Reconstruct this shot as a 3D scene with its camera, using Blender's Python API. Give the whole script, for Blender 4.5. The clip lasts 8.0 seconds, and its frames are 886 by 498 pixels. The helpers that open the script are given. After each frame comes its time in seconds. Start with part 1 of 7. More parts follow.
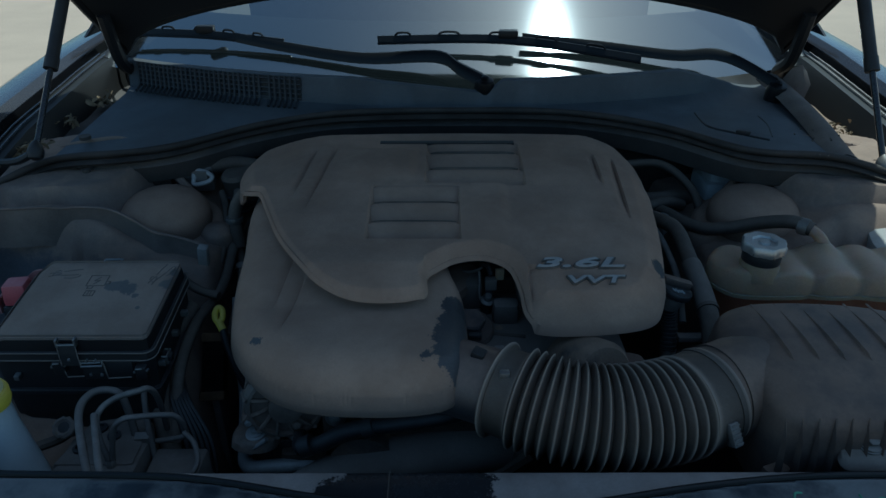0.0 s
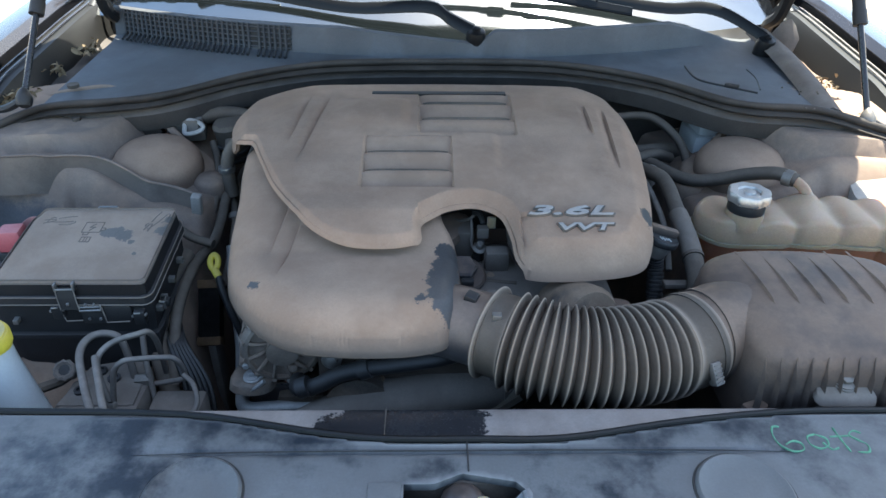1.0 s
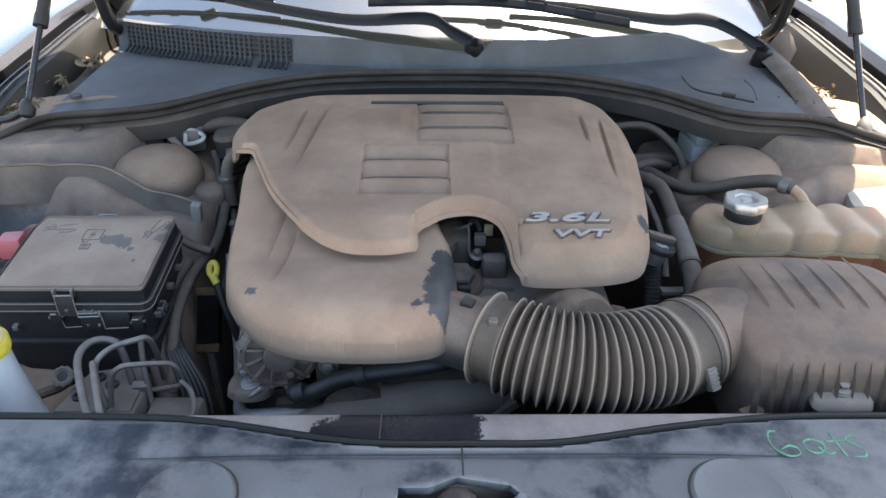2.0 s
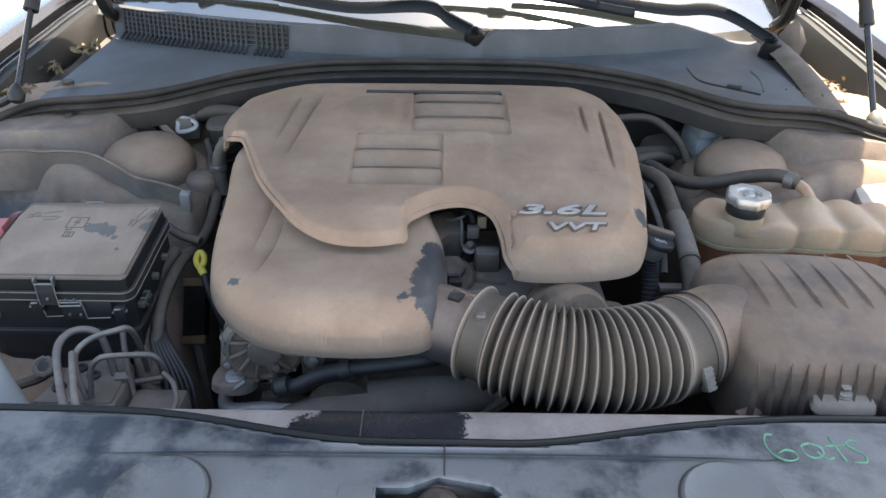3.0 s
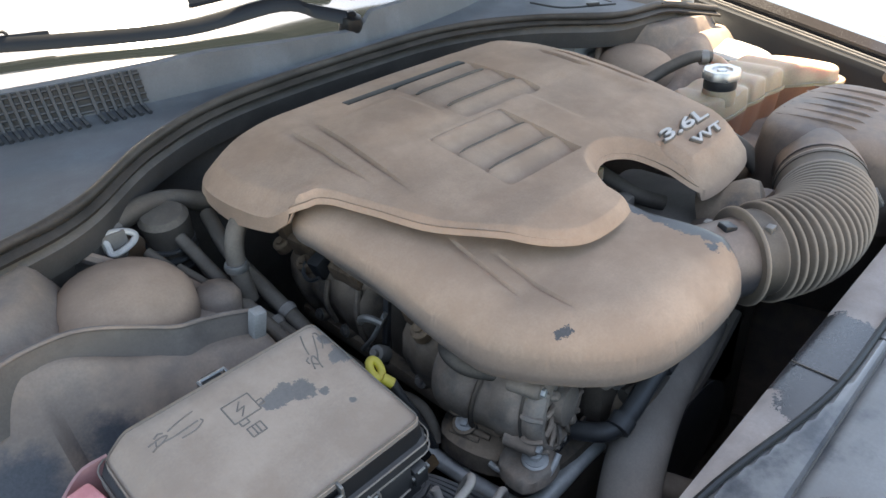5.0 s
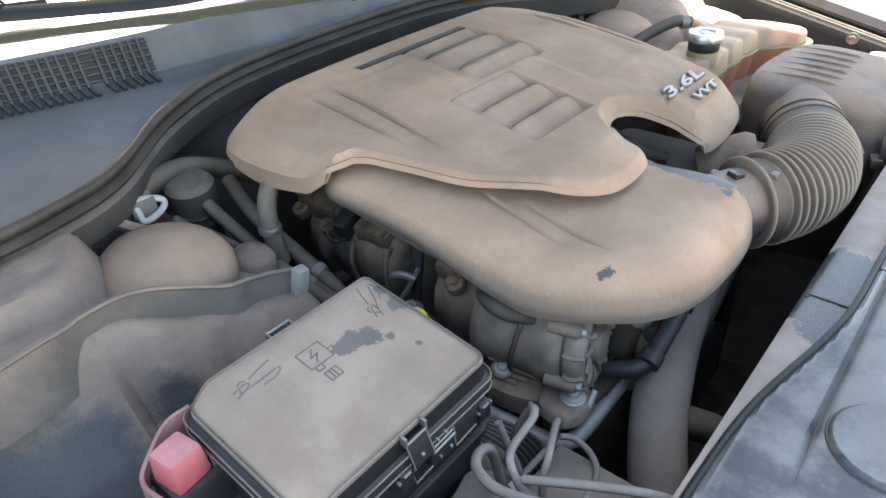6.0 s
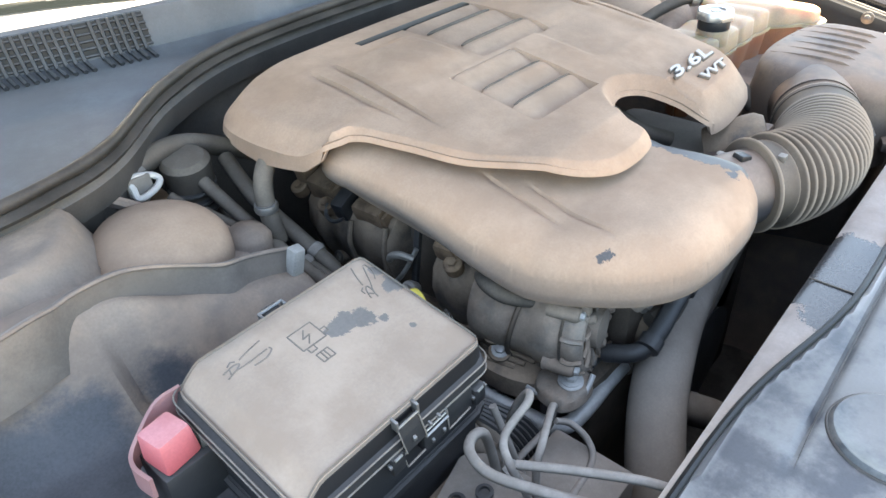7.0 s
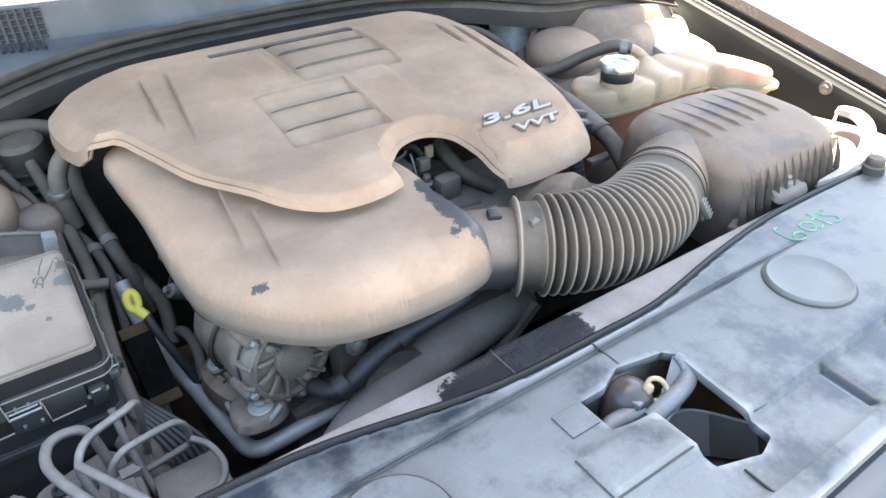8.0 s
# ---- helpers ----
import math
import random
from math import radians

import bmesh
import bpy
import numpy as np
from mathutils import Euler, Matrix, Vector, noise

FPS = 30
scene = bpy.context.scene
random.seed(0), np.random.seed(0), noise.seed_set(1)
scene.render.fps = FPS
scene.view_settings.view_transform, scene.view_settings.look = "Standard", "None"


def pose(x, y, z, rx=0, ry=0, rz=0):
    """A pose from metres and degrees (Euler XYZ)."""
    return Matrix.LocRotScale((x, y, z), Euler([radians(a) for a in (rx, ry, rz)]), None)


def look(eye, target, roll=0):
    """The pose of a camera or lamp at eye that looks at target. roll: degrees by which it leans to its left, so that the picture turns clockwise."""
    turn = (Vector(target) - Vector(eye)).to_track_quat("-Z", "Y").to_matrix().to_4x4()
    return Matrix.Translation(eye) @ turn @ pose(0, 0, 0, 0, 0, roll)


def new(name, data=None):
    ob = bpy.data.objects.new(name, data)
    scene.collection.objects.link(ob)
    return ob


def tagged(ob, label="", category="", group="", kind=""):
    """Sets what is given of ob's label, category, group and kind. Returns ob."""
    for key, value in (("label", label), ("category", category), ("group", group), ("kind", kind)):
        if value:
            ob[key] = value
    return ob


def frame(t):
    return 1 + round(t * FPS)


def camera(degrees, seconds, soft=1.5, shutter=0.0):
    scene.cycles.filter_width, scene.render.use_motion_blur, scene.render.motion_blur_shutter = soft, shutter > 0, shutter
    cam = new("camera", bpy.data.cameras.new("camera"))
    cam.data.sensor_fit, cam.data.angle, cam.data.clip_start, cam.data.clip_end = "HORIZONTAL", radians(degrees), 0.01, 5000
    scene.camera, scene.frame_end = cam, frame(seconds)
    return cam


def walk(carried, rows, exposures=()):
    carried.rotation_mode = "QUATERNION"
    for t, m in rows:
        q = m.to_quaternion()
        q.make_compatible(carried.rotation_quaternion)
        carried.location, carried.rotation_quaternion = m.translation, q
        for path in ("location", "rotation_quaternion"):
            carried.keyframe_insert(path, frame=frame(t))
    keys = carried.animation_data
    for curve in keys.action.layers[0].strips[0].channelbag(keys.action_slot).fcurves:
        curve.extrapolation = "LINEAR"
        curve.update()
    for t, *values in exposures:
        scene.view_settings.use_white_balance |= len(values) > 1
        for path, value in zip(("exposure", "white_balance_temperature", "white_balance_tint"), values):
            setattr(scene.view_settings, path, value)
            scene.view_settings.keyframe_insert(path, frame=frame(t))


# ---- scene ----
cam = camera(66.2, 8.0)
PATH = [
    (0, (0.0, 0.019, 1.446), (0.001, 1.778, 0.494), -0.1),
    (0.5, (-0.018, -0.005, 1.445), (-0.008, 1.717, 0.429), 0.4),
    (1, (-0.009, -0.001, 1.44), (0.034, 1.699, 0.387), 0.8),
    (1.5, (-0.003, -0.004, 1.441), (0.026, 1.701, 0.396), 0.4),
    (2.8, (0.012, -0.014, 1.42), (0.042, 1.729, 0.44), 1.2),
    (3, (0.021, 0.009, 1.42), (0.026, 1.724, 0.39), 0.8),
    (3.5, (-0.137, 0.04, 1.397), (0.2, 1.74, 0.399), -0.6),
    (4, (-0.318, 0.118, 1.372), (0.334, 1.685, 0.313), -1.0),
    (4.2, (-0.366, 0.182, 1.363), (0.379, 1.752, 0.373), -0.4),
    (5.3, (-0.608, 0.38, 1.371), (0.635, 1.527, 0.304), -5.3),
    (5.5, (-0.628, 0.388, 1.371), (0.642, 1.518, 0.318), -5.3),
    (6, (-0.643, 0.393, 1.369), (0.592, 1.508, 0.259), -3.5),
    (6.5, (-0.644, 0.398, 1.361), (0.593, 1.5, 0.24), -2.7),
    (7, (-0.63, 0.392, 1.363), (0.564, 1.504, 0.206), -3.4),
    (7.5, (-0.548, 0.299, 1.376), (0.543, 1.591, 0.308), -5.7),
    (8, (-0.322, 0.127, 1.367), (0.586, 1.519, 0.254), -1.8),
]
# the phone brightens and warms its picture on the way
LIGHT = [(0.0, -0.45, 4880, -14), (0.2, -0.12, 5000, -13), (0.5, 0.84, 5470, -10), (0.8, 1.72, 5860, -4), (1.0, 2.07, 6190, 0), (1.5, 2.34, 6870, 6), (3.0, 2.34, 7310, 6), (3.5, 2.38, 7460, 6), (4.0, 2.38, 7600, 6), (4.5, 2.45, 7650, 6), (5.5, 2.76, 7560, 5), (6.5, 3.15, 7800, 5), (7.0, 3.41, 7750, 4), (7.5, 3.45, 7460, 4), (8.0, 3.39, 7410, 4)]
walk(cam, [(t, look(eye, target, roll)) for t, eye, target, roll in PATH], LIGHT)

# ---- world, sun ----
SUN = Vector((0.24, 0.345, 0.907)).normalized()
world = bpy.data.worlds.new("sky")
scene.world = world
world.use_nodes = True
sky = world.node_tree.nodes.new("ShaderNodeTexSky")
sky.sky_type, sky.sun_disc = "NISHITA", False
sky.sun_elevation, sky.sun_rotation = math.asin(SUN.z), math.atan2(SUN.x, SUN.y)
sky.dust_density = 1.4
back = world.node_tree.nodes["Background"]
back.inputs["Strength"].default_value = 0.13
world.node_tree.links.new(sky.outputs[0], back.inputs["Color"])
sun_data = bpy.data.lights.new("sun", "SUN")
sun_data.energy, sun_data.angle, sun_data.color = 4.5, radians(0.53), (1.0, 0.93, 0.83)
sun = new("sun", sun_data)
sun.matrix_world = look(SUN * 6, (0, 0, 0))

# ---- materials ----
DUST = (0.425, 0.286, 0.200)


def surf(name, base, rough=0.55, metal=0.0, dust=0.0, tint=DUST, var=0.2, scale=9.0, bump=0.12, grain=420.0, clean=(), patch=0.0, patch_scale=7.0, coat=0.0, side=0.1, ridge=0.0, spec=0.22):
    """A painted, moulded or cast surface with grain, stains and settled dust.
    clean: (x, y, z, radius, raggedness) of places where the dust is rubbed off; patch: how much of it is missing in
    blots;
    side: how much of it holds on upright faces, low values also standing for their shade; ridge: pale wear along sharp
    edges."""
    m = bpy.data.materials.new(name)
    m.use_nodes = True
    n, l = m.node_tree.nodes, m.node_tree.links
    b = n["Principled BSDF"]
    co = n.new("ShaderNodeTexCoord").outputs["Object"]

    def fuzz(s, detail=4.0, rough_=0.6):
        t = n.new("ShaderNodeTexNoise")
        t.inputs["Scale"].default_value, t.inputs["Detail"].default_value, t.inputs["Roughness"].default_value = s, detail, rough_
        l.new(co, t.inputs["Vector"])
        return t.outputs["Fac"]

    def mth(op, a, c=0.0, clamp=False):
        t = n.new("ShaderNodeMath")
        t.operation, t.use_clamp = op, clamp
        for i, v in enumerate((a, c)):
            if isinstance(v, (int, float)):
                t.inputs[i].default_value = v
            else:
                l.new(v, t.inputs[i])
        return t.outputs[0]

    def ramp(v, lo, hi):
        t = n.new("ShaderNodeMapRange")
        t.interpolation_type = "SMOOTHSTEP"
        t.inputs[1].default_value, t.inputs[2].default_value = lo, hi
        l.new(v, t.inputs[0])
        return t.outputs[0]

    def mix(f, a, c):
        t = n.new("ShaderNodeMix")
        t.data_type = "RGBA"
        l.new(f, t.inputs[0])
        for i, v in ((6, a), (7, c)):
            if isinstance(v, tuple):
                t.inputs[i].default_value = (*v, 1)
            else:
                l.new(v, t.inputs[i])
        return t.outputs[2]

    big, fine = fuzz(scale), fuzz(grain, 2.0)
    both = mth("ADD", mth("MULTIPLY", big, 0.7), mth("MULTIPLY", fine, 0.3))
    span = ramp(both, 0.3, 0.7)
    col = mix(span, tuple(c * (1 - var) for c in base), tuple(min(1, c * (1 + var)) for c in base))
    rgh = mth("ADD", mth("MULTIPLY", span, 0.12), rough - 0.06)
    if dust:
        up = n.new("ShaderNodeSeparateXYZ")
        l.new(n.new("ShaderNodeNewGeometry").outputs["Normal"], up.inputs[0])
        f = mth("ADD", mth("MULTIPLY", ramp(up.outputs[2], -0.15 - 0.5 * side, 0.75 - 0.3 * side), 1.0 - side), side)
        f = mth("MULTIPLY", f, dust)
        f = mth("MULTIPLY", f, mth("ADD", mth("MULTIPLY", both, 0.6), 0.7), True)
        if patch:
            blot = ramp(fuzz(patch_scale, 6.0, 0.65), 0.60 + patch * 0.06, 0.40 + patch * 0.06)
            f = mth("MULTIPLY", f, mth("SUBTRACT", 1.0, mth("MULTIPLY", mth("SUBTRACT", 1.0, blot), min(1.0, patch))))
        for x, y, z, r, rag in clean:
            d = n.new("ShaderNodeVectorMath")
            d.operation = "DISTANCE"
            l.new(co, d.inputs[0])
            d.inputs[1].default_value = (x, y, z)
            edge = mth("ADD", d.outputs["Value"], mth("MULTIPLY", mth("SUBTRACT", fuzz(0.9 / r + 12, 6.0, 0.75), 0.5), rag * r * 3))
            f = mth("MULTIPLY", f, ramp(edge, r * (0.9 if rag > 0.55 else 0.35), r * (1.02 if rag > 0.55 else 1.2)))
        cloud = ramp(fuzz(scale * 0.9 + 3, 6.0, 0.68), 0.36, 0.66)
        tone = mix(span, tuple(c * 0.9 for c in tint), tuple(c * 1.08 for c in tint))
        tone = mix(cloud, (tint[0] * 0.80, tint[1] * 0.775, tint[2] * 0.76), tone)
        col = mix(f, col, tone)
        rgh = mth("ADD", rgh, mth("MULTIPLY", f, max(0.0, 0.92 - rough)))
        if metal:
            l.new(mth("MULTIPLY", mth("SUBTRACT", 1.0, f), metal), b.inputs["Metallic"])
    elif metal:
        b.inputs["Metallic"].default_value = metal
    if ridge:
        sharp_ = ramp(n.new("ShaderNodeNewGeometry").outputs["Pointiness"], 0.515, 0.585)
        col = mix(mth("MULTIPLY", sharp_, ridge), col, tuple(min(1, c * 1.15) for c in tint))
    l.new(col, b.inputs["Base Color"])
    l.new(rgh, b.inputs["Roughness"])
    b.inputs["Specular IOR Level"].default_value = spec
    b.inputs["Coat Weight"].default_value = coat
    bp = n.new("ShaderNodeBump")
    bp.inputs["Strength"].default_value, bp.inputs["Distance"].default_value = bump, 0.002
    l.new(both, bp.inputs["Height"])
    l.new(bp.outputs[0], b.inputs["Normal"])
    return m


# cover and resonator: thinner dust on upright faces also paints their shade
M_COVER = surf("dusty_cover_plastic", (0.05, 0.046, 0.045), 0.55, dust=0.98, var=0.25, scale=6, side=0.28, ridge=0.12, patch=0.16, patch_scale=9, clean=[(0.264, 0.715, 1.045, 0.016, 0.9)])
M_RESON = surf("dusty_resonator_plastic", (0.084, 0.077, 0.075), 0.4, dust=0.97, var=0.25, scale=6, side=0.10, ridge=0.25,
               clean=[(-0.197, 0.605, 1.019, 0.0056, 1.0), (-0.203, 0.609, 1.017, 0.0040, 1.0), (0.016, 0.668, 1.014, 0.020, 0.6), (0.014, 0.638, 1.016, 0.021, 0.6), (0.010, 0.608, 1.018, 0.024, 0.7), (0.004, 0.582, 1.018, 0.019, 0.8), (-0.016, 0.572, 1.022, 0.008, 1.0), (0.016, 0.568, 1.003, 0.015, 0.8)])
M_NECK = surf("rubbed_blue_grey_plastic", (0.030, 0.033, 0.041), 0.27, dust=0.5, var=0.3, scale=16, side=0.1, spec=0.5, patch=0.7, patch_scale=14)
M_RUBBER = surf("dusty_black_rubber", (0.024, 0.022, 0.021), 0.65, dust=0.48, var=0.3, scale=25, side=0.25, tint=(0.30, 0.24, 0.19))
M_HOSE = surf("bellows_rubber", (0.022, 0.019, 0.017), 0.55, dust=0.36, var=0.3, scale=20, tint=(0.37, 0.285, 0.22), side=0.35, ridge=0.85)
M_AIRBOX = surf("airbox_plastic", (0.024, 0.024, 0.027), 0.40, dust=0.58, var=0.3, scale=7, patch=0.6, side=0.2, spec=0.35)
M_BLACK = surf("black_plastic", (0.016, 0.016, 0.0175), 0.4, dust=0.15, var=0.3, scale=14, tint=(0.30, 0.27, 0.25), spec=0.3)
M_FUSE = surf("fuse_lid_plastic", (0.15, 0.132, 0.12), 0.5, dust=1.0, var=0.15, scale=10, tint=(0.35, 0.264, 0.204), side=0.0,
              clean=[(-0.402, 0.722, 1.0155, 0.0085, 0.8), (-0.391, 0.723, 1.0155, 0.0100, 0.8), (-0.378, 0.716, 1.0145, 0.0100, 0.8), (-0.3665, 0.705, 1.0125, 0.0042, 0.8), (-0.336, 0.727, 1.016, 0.009, 1.0), (-0.333, 0.748, 1.018, 0.006, 1.0), (-0.356, 0.684, 1.009, 0.0028, 0.6)])
M_BAY = surf("bay_paint", (0.070, 0.068, 0.072), 0.5, dust=0.95, var=0.3, scale=8, patch=0.5, patch_scale=5.0, tint=(0.41, 0.290, 0.210), side=0.28, clean=[(-0.56, 0.855, 0.955, 0.038, 0.5), (-0.61, 0.855, 0.955, 0.046, 0.5), (-0.65, 0.870, 0.96, 0.045, 0.5), (-0.57, 0.81, 0.935, 0.065, 0.4), (-0.62, 0.81, 0.935, 0.075, 0.4), (-0.49, 0.842, 0.950, 0.034, 0.5), (-0.56, 0.70, 0.93, 0.09, 0.3)])
# pale blotches stand for dust and for clouds mirrored in the panel
M_PANEL = surf("radiator_cover_plastic", (0.0215, 0.026, 0.034), 0.30, dust=0.45, var=0.4, scale=5, patch=1.0, patch_scale=10.0, tint=(0.362, 0.352, 0.339), side=0.08, ridge=0.5, spec=0.5)
M_PAD = surf("moulded_pad_plastic", (0.0215, 0.026, 0.034), 0.30, dust=0.45, var=0.4, scale=5, patch=1.0, patch_scale=10.0, tint=(0.362, 0.352, 0.339), side=0.08, spec=0.5)
M_BEAM = surf("radiator_beam_paint", (0.025, 0.025, 0.028), 0.24, spec=0.5, dust=0.9, var=0.25, scale=9, patch=0.3, clean=[(-0.075, 0.450, 0.965, 0.034, 0.8), (-0.040, 0.462, 0.965, 0.040, 0.7), (0.0, 0.455, 0.965, 0.040, 0.7), (0.022, 0.462, 0.965, 0.024, 1.0), (-0.105, 0.444, 0.965, 0.018, 1.0)], tint=(0.38, 0.32, 0.285))
M_COWL = surf("cowl_plastic", (0.035, 0.038, 0.044), 0.5, dust=0.65, var=0.3, scale=8, tint=(0.205, 0.203, 0.207), side=0.3, spec=0.4, patch=0.25, patch_scale=5)
# black of the wipers; also the painted shade of grille slot and cover gap
M_WIPER = surf("wiper_enamel_and_gap_shade", (0.007, 0.007, 0.008), 0.45, var=0.3, scale=14, spec=0.35)
M_GRILLE = surf("vent_grille_plastic", (0.022, 0.023, 0.026), 0.5, dust=0.30, var=0.3, scale=12, tint=(0.25, 0.24, 0.24), side=0.2)
# grime of the cowl's end fold; also the painted shade of the wing flange
M_FOLD = surf("brown_grime_and_flange_shade", (0.06, 0.05, 0.045), 0.6, dust=0.9, var=0.3, scale=12, tint=(0.25, 0.205, 0.172), side=0.4, patch=0.4)
# dark paint of the bay walls; also the painted shade of slots
M_WALL = surf("satin_dark_paint_and_slot_shade", (0.014, 0.0135, 0.0135), 0.5, dust=0.04, var=0.3, scale=5, side=0.1, tint=(0.28, 0.25, 0.22))
M_FIRE = surf("dusty_bulkhead_paint", (0.034, 0.031, 0.029), 0.6, dust=0.5, var=0.35, scale=9, side=0.3, tint=(0.215, 0.18, 0.155), patch=0.5)
M_SEAL = surf("brown_weatherstrip_rubber", (0.026, 0.023, 0.021), 0.55, dust=0.22, var=0.4, scale=14, side=0.1, tint=(0.30, 0.235, 0.185), patch=0.4, patch_scale=12)
M_BRACKET = surf("dusty_grey_bracket", (0.13, 0.125, 0.12), 0.5, dust=0.75, var=0.3, scale=25, tint=(0.25, 0.205, 0.17), side=0.5)
# pale base carries the sun's brightness on the bracket and wing plate
M_PALE = surf("pale_base_for_sunlit_metal", (0.50, 0.47, 0.43), 0.5, dust=0.4, var=0.2, scale=14, tint=(0.45, 0.38, 0.31), side=0.2)
M_CLIP = surf("pale_clip_plastic", (0.32, 0.305, 0.285), 0.5, dust=0.4, var=0.2, scale=40, tint=(0.34, 0.29, 0.25), side=0.3)
M_WASHCAP = surf("dusty_cap_face", (0.62, 0.48, 0.06), 0.5, dust=0.8, var=0.2, scale=30, tint=(0.52, 0.44, 0.30), patch=0.4, patch_scale=30)
M_PAINT = surf("body_paint", (0.010, 0.011, 0.014), 0.22, dust=0.05, var=0.2, scale=3, coat=0.4, bump=0.02, spec=0.4)
M_NOSE = surf("nose_paint", (0.010, 0.012, 0.017), 0.16, var=0.15, scale=3, coat=0.5, bump=0.01, spec=0.5)
# grime of the deep bay; also the painted shade in slits and holes
M_LOW = surf("bay_grime_and_hole_shade", (0.040, 0.036, 0.033), 0.7, dust=0.55, var=0.5, scale=12, tint=(0.26, 0.205, 0.16), side=0.3, patch=0.5, patch_scale=18)
M_RUST = surf("brown_grimy_plastic", (0.07, 0.045, 0.03), 0.6, dust=0.75, var=0.4, scale=18, bump=0.3, tint=(0.32, 0.215, 0.14), patch=0.7, patch_scale=30, side=0.4)
M_TAPE = surf("brown_worn_tape", (0.060, 0.032, 0.013), 0.8, dust=0.06, var=0.4, scale=40)
M_FOAM = surf("black_foam", (0.007, 0.0065, 0.006), 0.95, var=0.4, scale=60, bump=0.4, spec=0.03)
M_PIPE = surf("dull_plated_pipe", (0.40, 0.39, 0.375), 0.30, metal=0.6, dust=0.4, var=0.2, scale=30, tint=(0.42, 0.37, 0.33), side=0.3)
M_RADHOSE = surf("grey_dusty_hose", (0.04, 0.038, 0.038), 0.6, dust=0.75, var=0.3, scale=10, tint=(0.29, 0.24, 0.20), side=0.45)
M_CAST = surf("dusty_cast_aluminium", (0.085, 0.072, 0.062), 0.5, metal=0.3, dust=0.8, var=0.5, scale=22, bump=0.4, tint=(0.31, 0.222, 0.155), patch=0.95, patch_scale=16, side=0.3)
M_LATCH = surf("satin_grey_latch_steel", (0.16, 0.16, 0.17), 0.35, metal=0.4, dust=0.35, var=0.25, scale=30, tint=(0.34, 0.32, 0.31))
M_ALT = surf("pale_dusty_alternator_casting", (0.17, 0.148, 0.127), 0.5, metal=0.3, dust=0.85, var=0.35, scale=30, bump=0.35, tint=(0.306, 0.225, 0.169), patch=0.7, patch_scale=26, side=0.4)
M_ENGINE = surf("grimy_engine_casting", (0.038, 0.032, 0.028), 0.6, metal=0.1, dust=0.5, var=0.4, scale=16, bump=0.4, patch=0.8, patch_scale=14, tint=(0.24, 0.175, 0.125), side=0.25)
M_TUBE = surf("steel_tube", (0.26, 0.25, 0.24), 0.33, metal=0.8, dust=0.25, var=0.2, scale=30, tint=(0.33, 0.30, 0.28))
M_LINE = surf("coated_brake_line", (0.045, 0.043, 0.042), 0.5, metal=0.3, dust=0.75, var=0.25, scale=40, tint=(0.33, 0.285, 0.25), side=0.3)
M_CHROME = surf("worn_silver_badge", (0.50, 0.48, 0.46), 0.36, metal=0.25, dust=0.3, var=0.15, scale=60, bump=0.05)
M_CAP = surf("tin_pressure_cap", (0.60, 0.59, 0.57), 0.28, metal=0.9, dust=0.3, var=0.15, scale=40, bump=0.05)
M_STEEL = surf("bolt_steel", (0.24, 0.22, 0.20), 0.4, metal=0.7, dust=0.35, var=0.2, scale=60, tint=(0.30, 0.25, 0.21))
M_RED = surf("faded_red_plastic", (0.52, 0.10, 0.11), 0.45, dust=0.38, var=0.15, scale=20, tint=(0.55, 0.42, 0.40))
M_REDPALE = surf("dusty_translucent_red", (0.36, 0.13, 0.13), 0.5, dust=0.6, var=0.15, scale=20, tint=(0.42, 0.29, 0.26), side=0.6)
M_YELLOW = surf("yellow_plastic", (0.70, 0.57, 0.06), 0.4, dust=0.35, var=0.1, scale=30)
M_SYMBOL = surf("black_print", (0.13, 0.11, 0.07), 0.6, var=0.1, scale=50)
M_TANK = surf("aged_translucent_tank", (0.41, 0.285, 0.175), 0.35, dust=0.35, var=0.22, scale=9, tint=(0.43, 0.315, 0.245), bump=0.06, side=0.25, spec=0.4)
M_TANKLOW = surf("tank_with_orange_coolant", (0.30, 0.13, 0.075), 0.4, dust=0.25, var=0.2, scale=9, bump=0.06)
M_WHITE = surf("milky_white_plastic", (0.52, 0.53, 0.53), 0.4, dust=0.3, var=0.08, scale=12, tint=(0.5, 0.47, 0.43))
M_CHALK = surf("green_marker", (0.16, 0.34, 0.21), 0.7, var=0.3, scale=80)
M_LEAF = surf("dry_leaf", (0.26, 0.19, 0.115), 0.8, var=0.5, scale=40, bump=0.3)
M_GROUND = surf("sandy_concrete", (0.46, 0.345, 0.250), 0.85, var=0.14, scale=0.6, grain=60, bump=0.3)
M_HOOD = surf("hood_underside_paint", (0.012, 0.013, 0.015), 0.5, dust=0.05, var=0.3, scale=6)
M_DASH = surf("dashboard_vinyl", (0.010, 0.0115, 0.015), 0.6, dust=0.0, var=0.2, scale=5)
M_SYMLINE = surf("moulded_symbol_groove", (0.15, 0.125, 0.108), 0.7, var=0.2, scale=60)

# light soaks into the thin tank wall
for m_ in (M_TANK, M_TANKLOW):
    b_ = m_.node_tree.nodes["Principled BSDF"]
    b_.inputs["Subsurface Weight"].default_value, b_.inputs["Subsurface Scale"].default_value = 0.6, 0.03
    b_.inputs["Subsurface Radius"].default_value = (1.0, 0.45, 0.2)

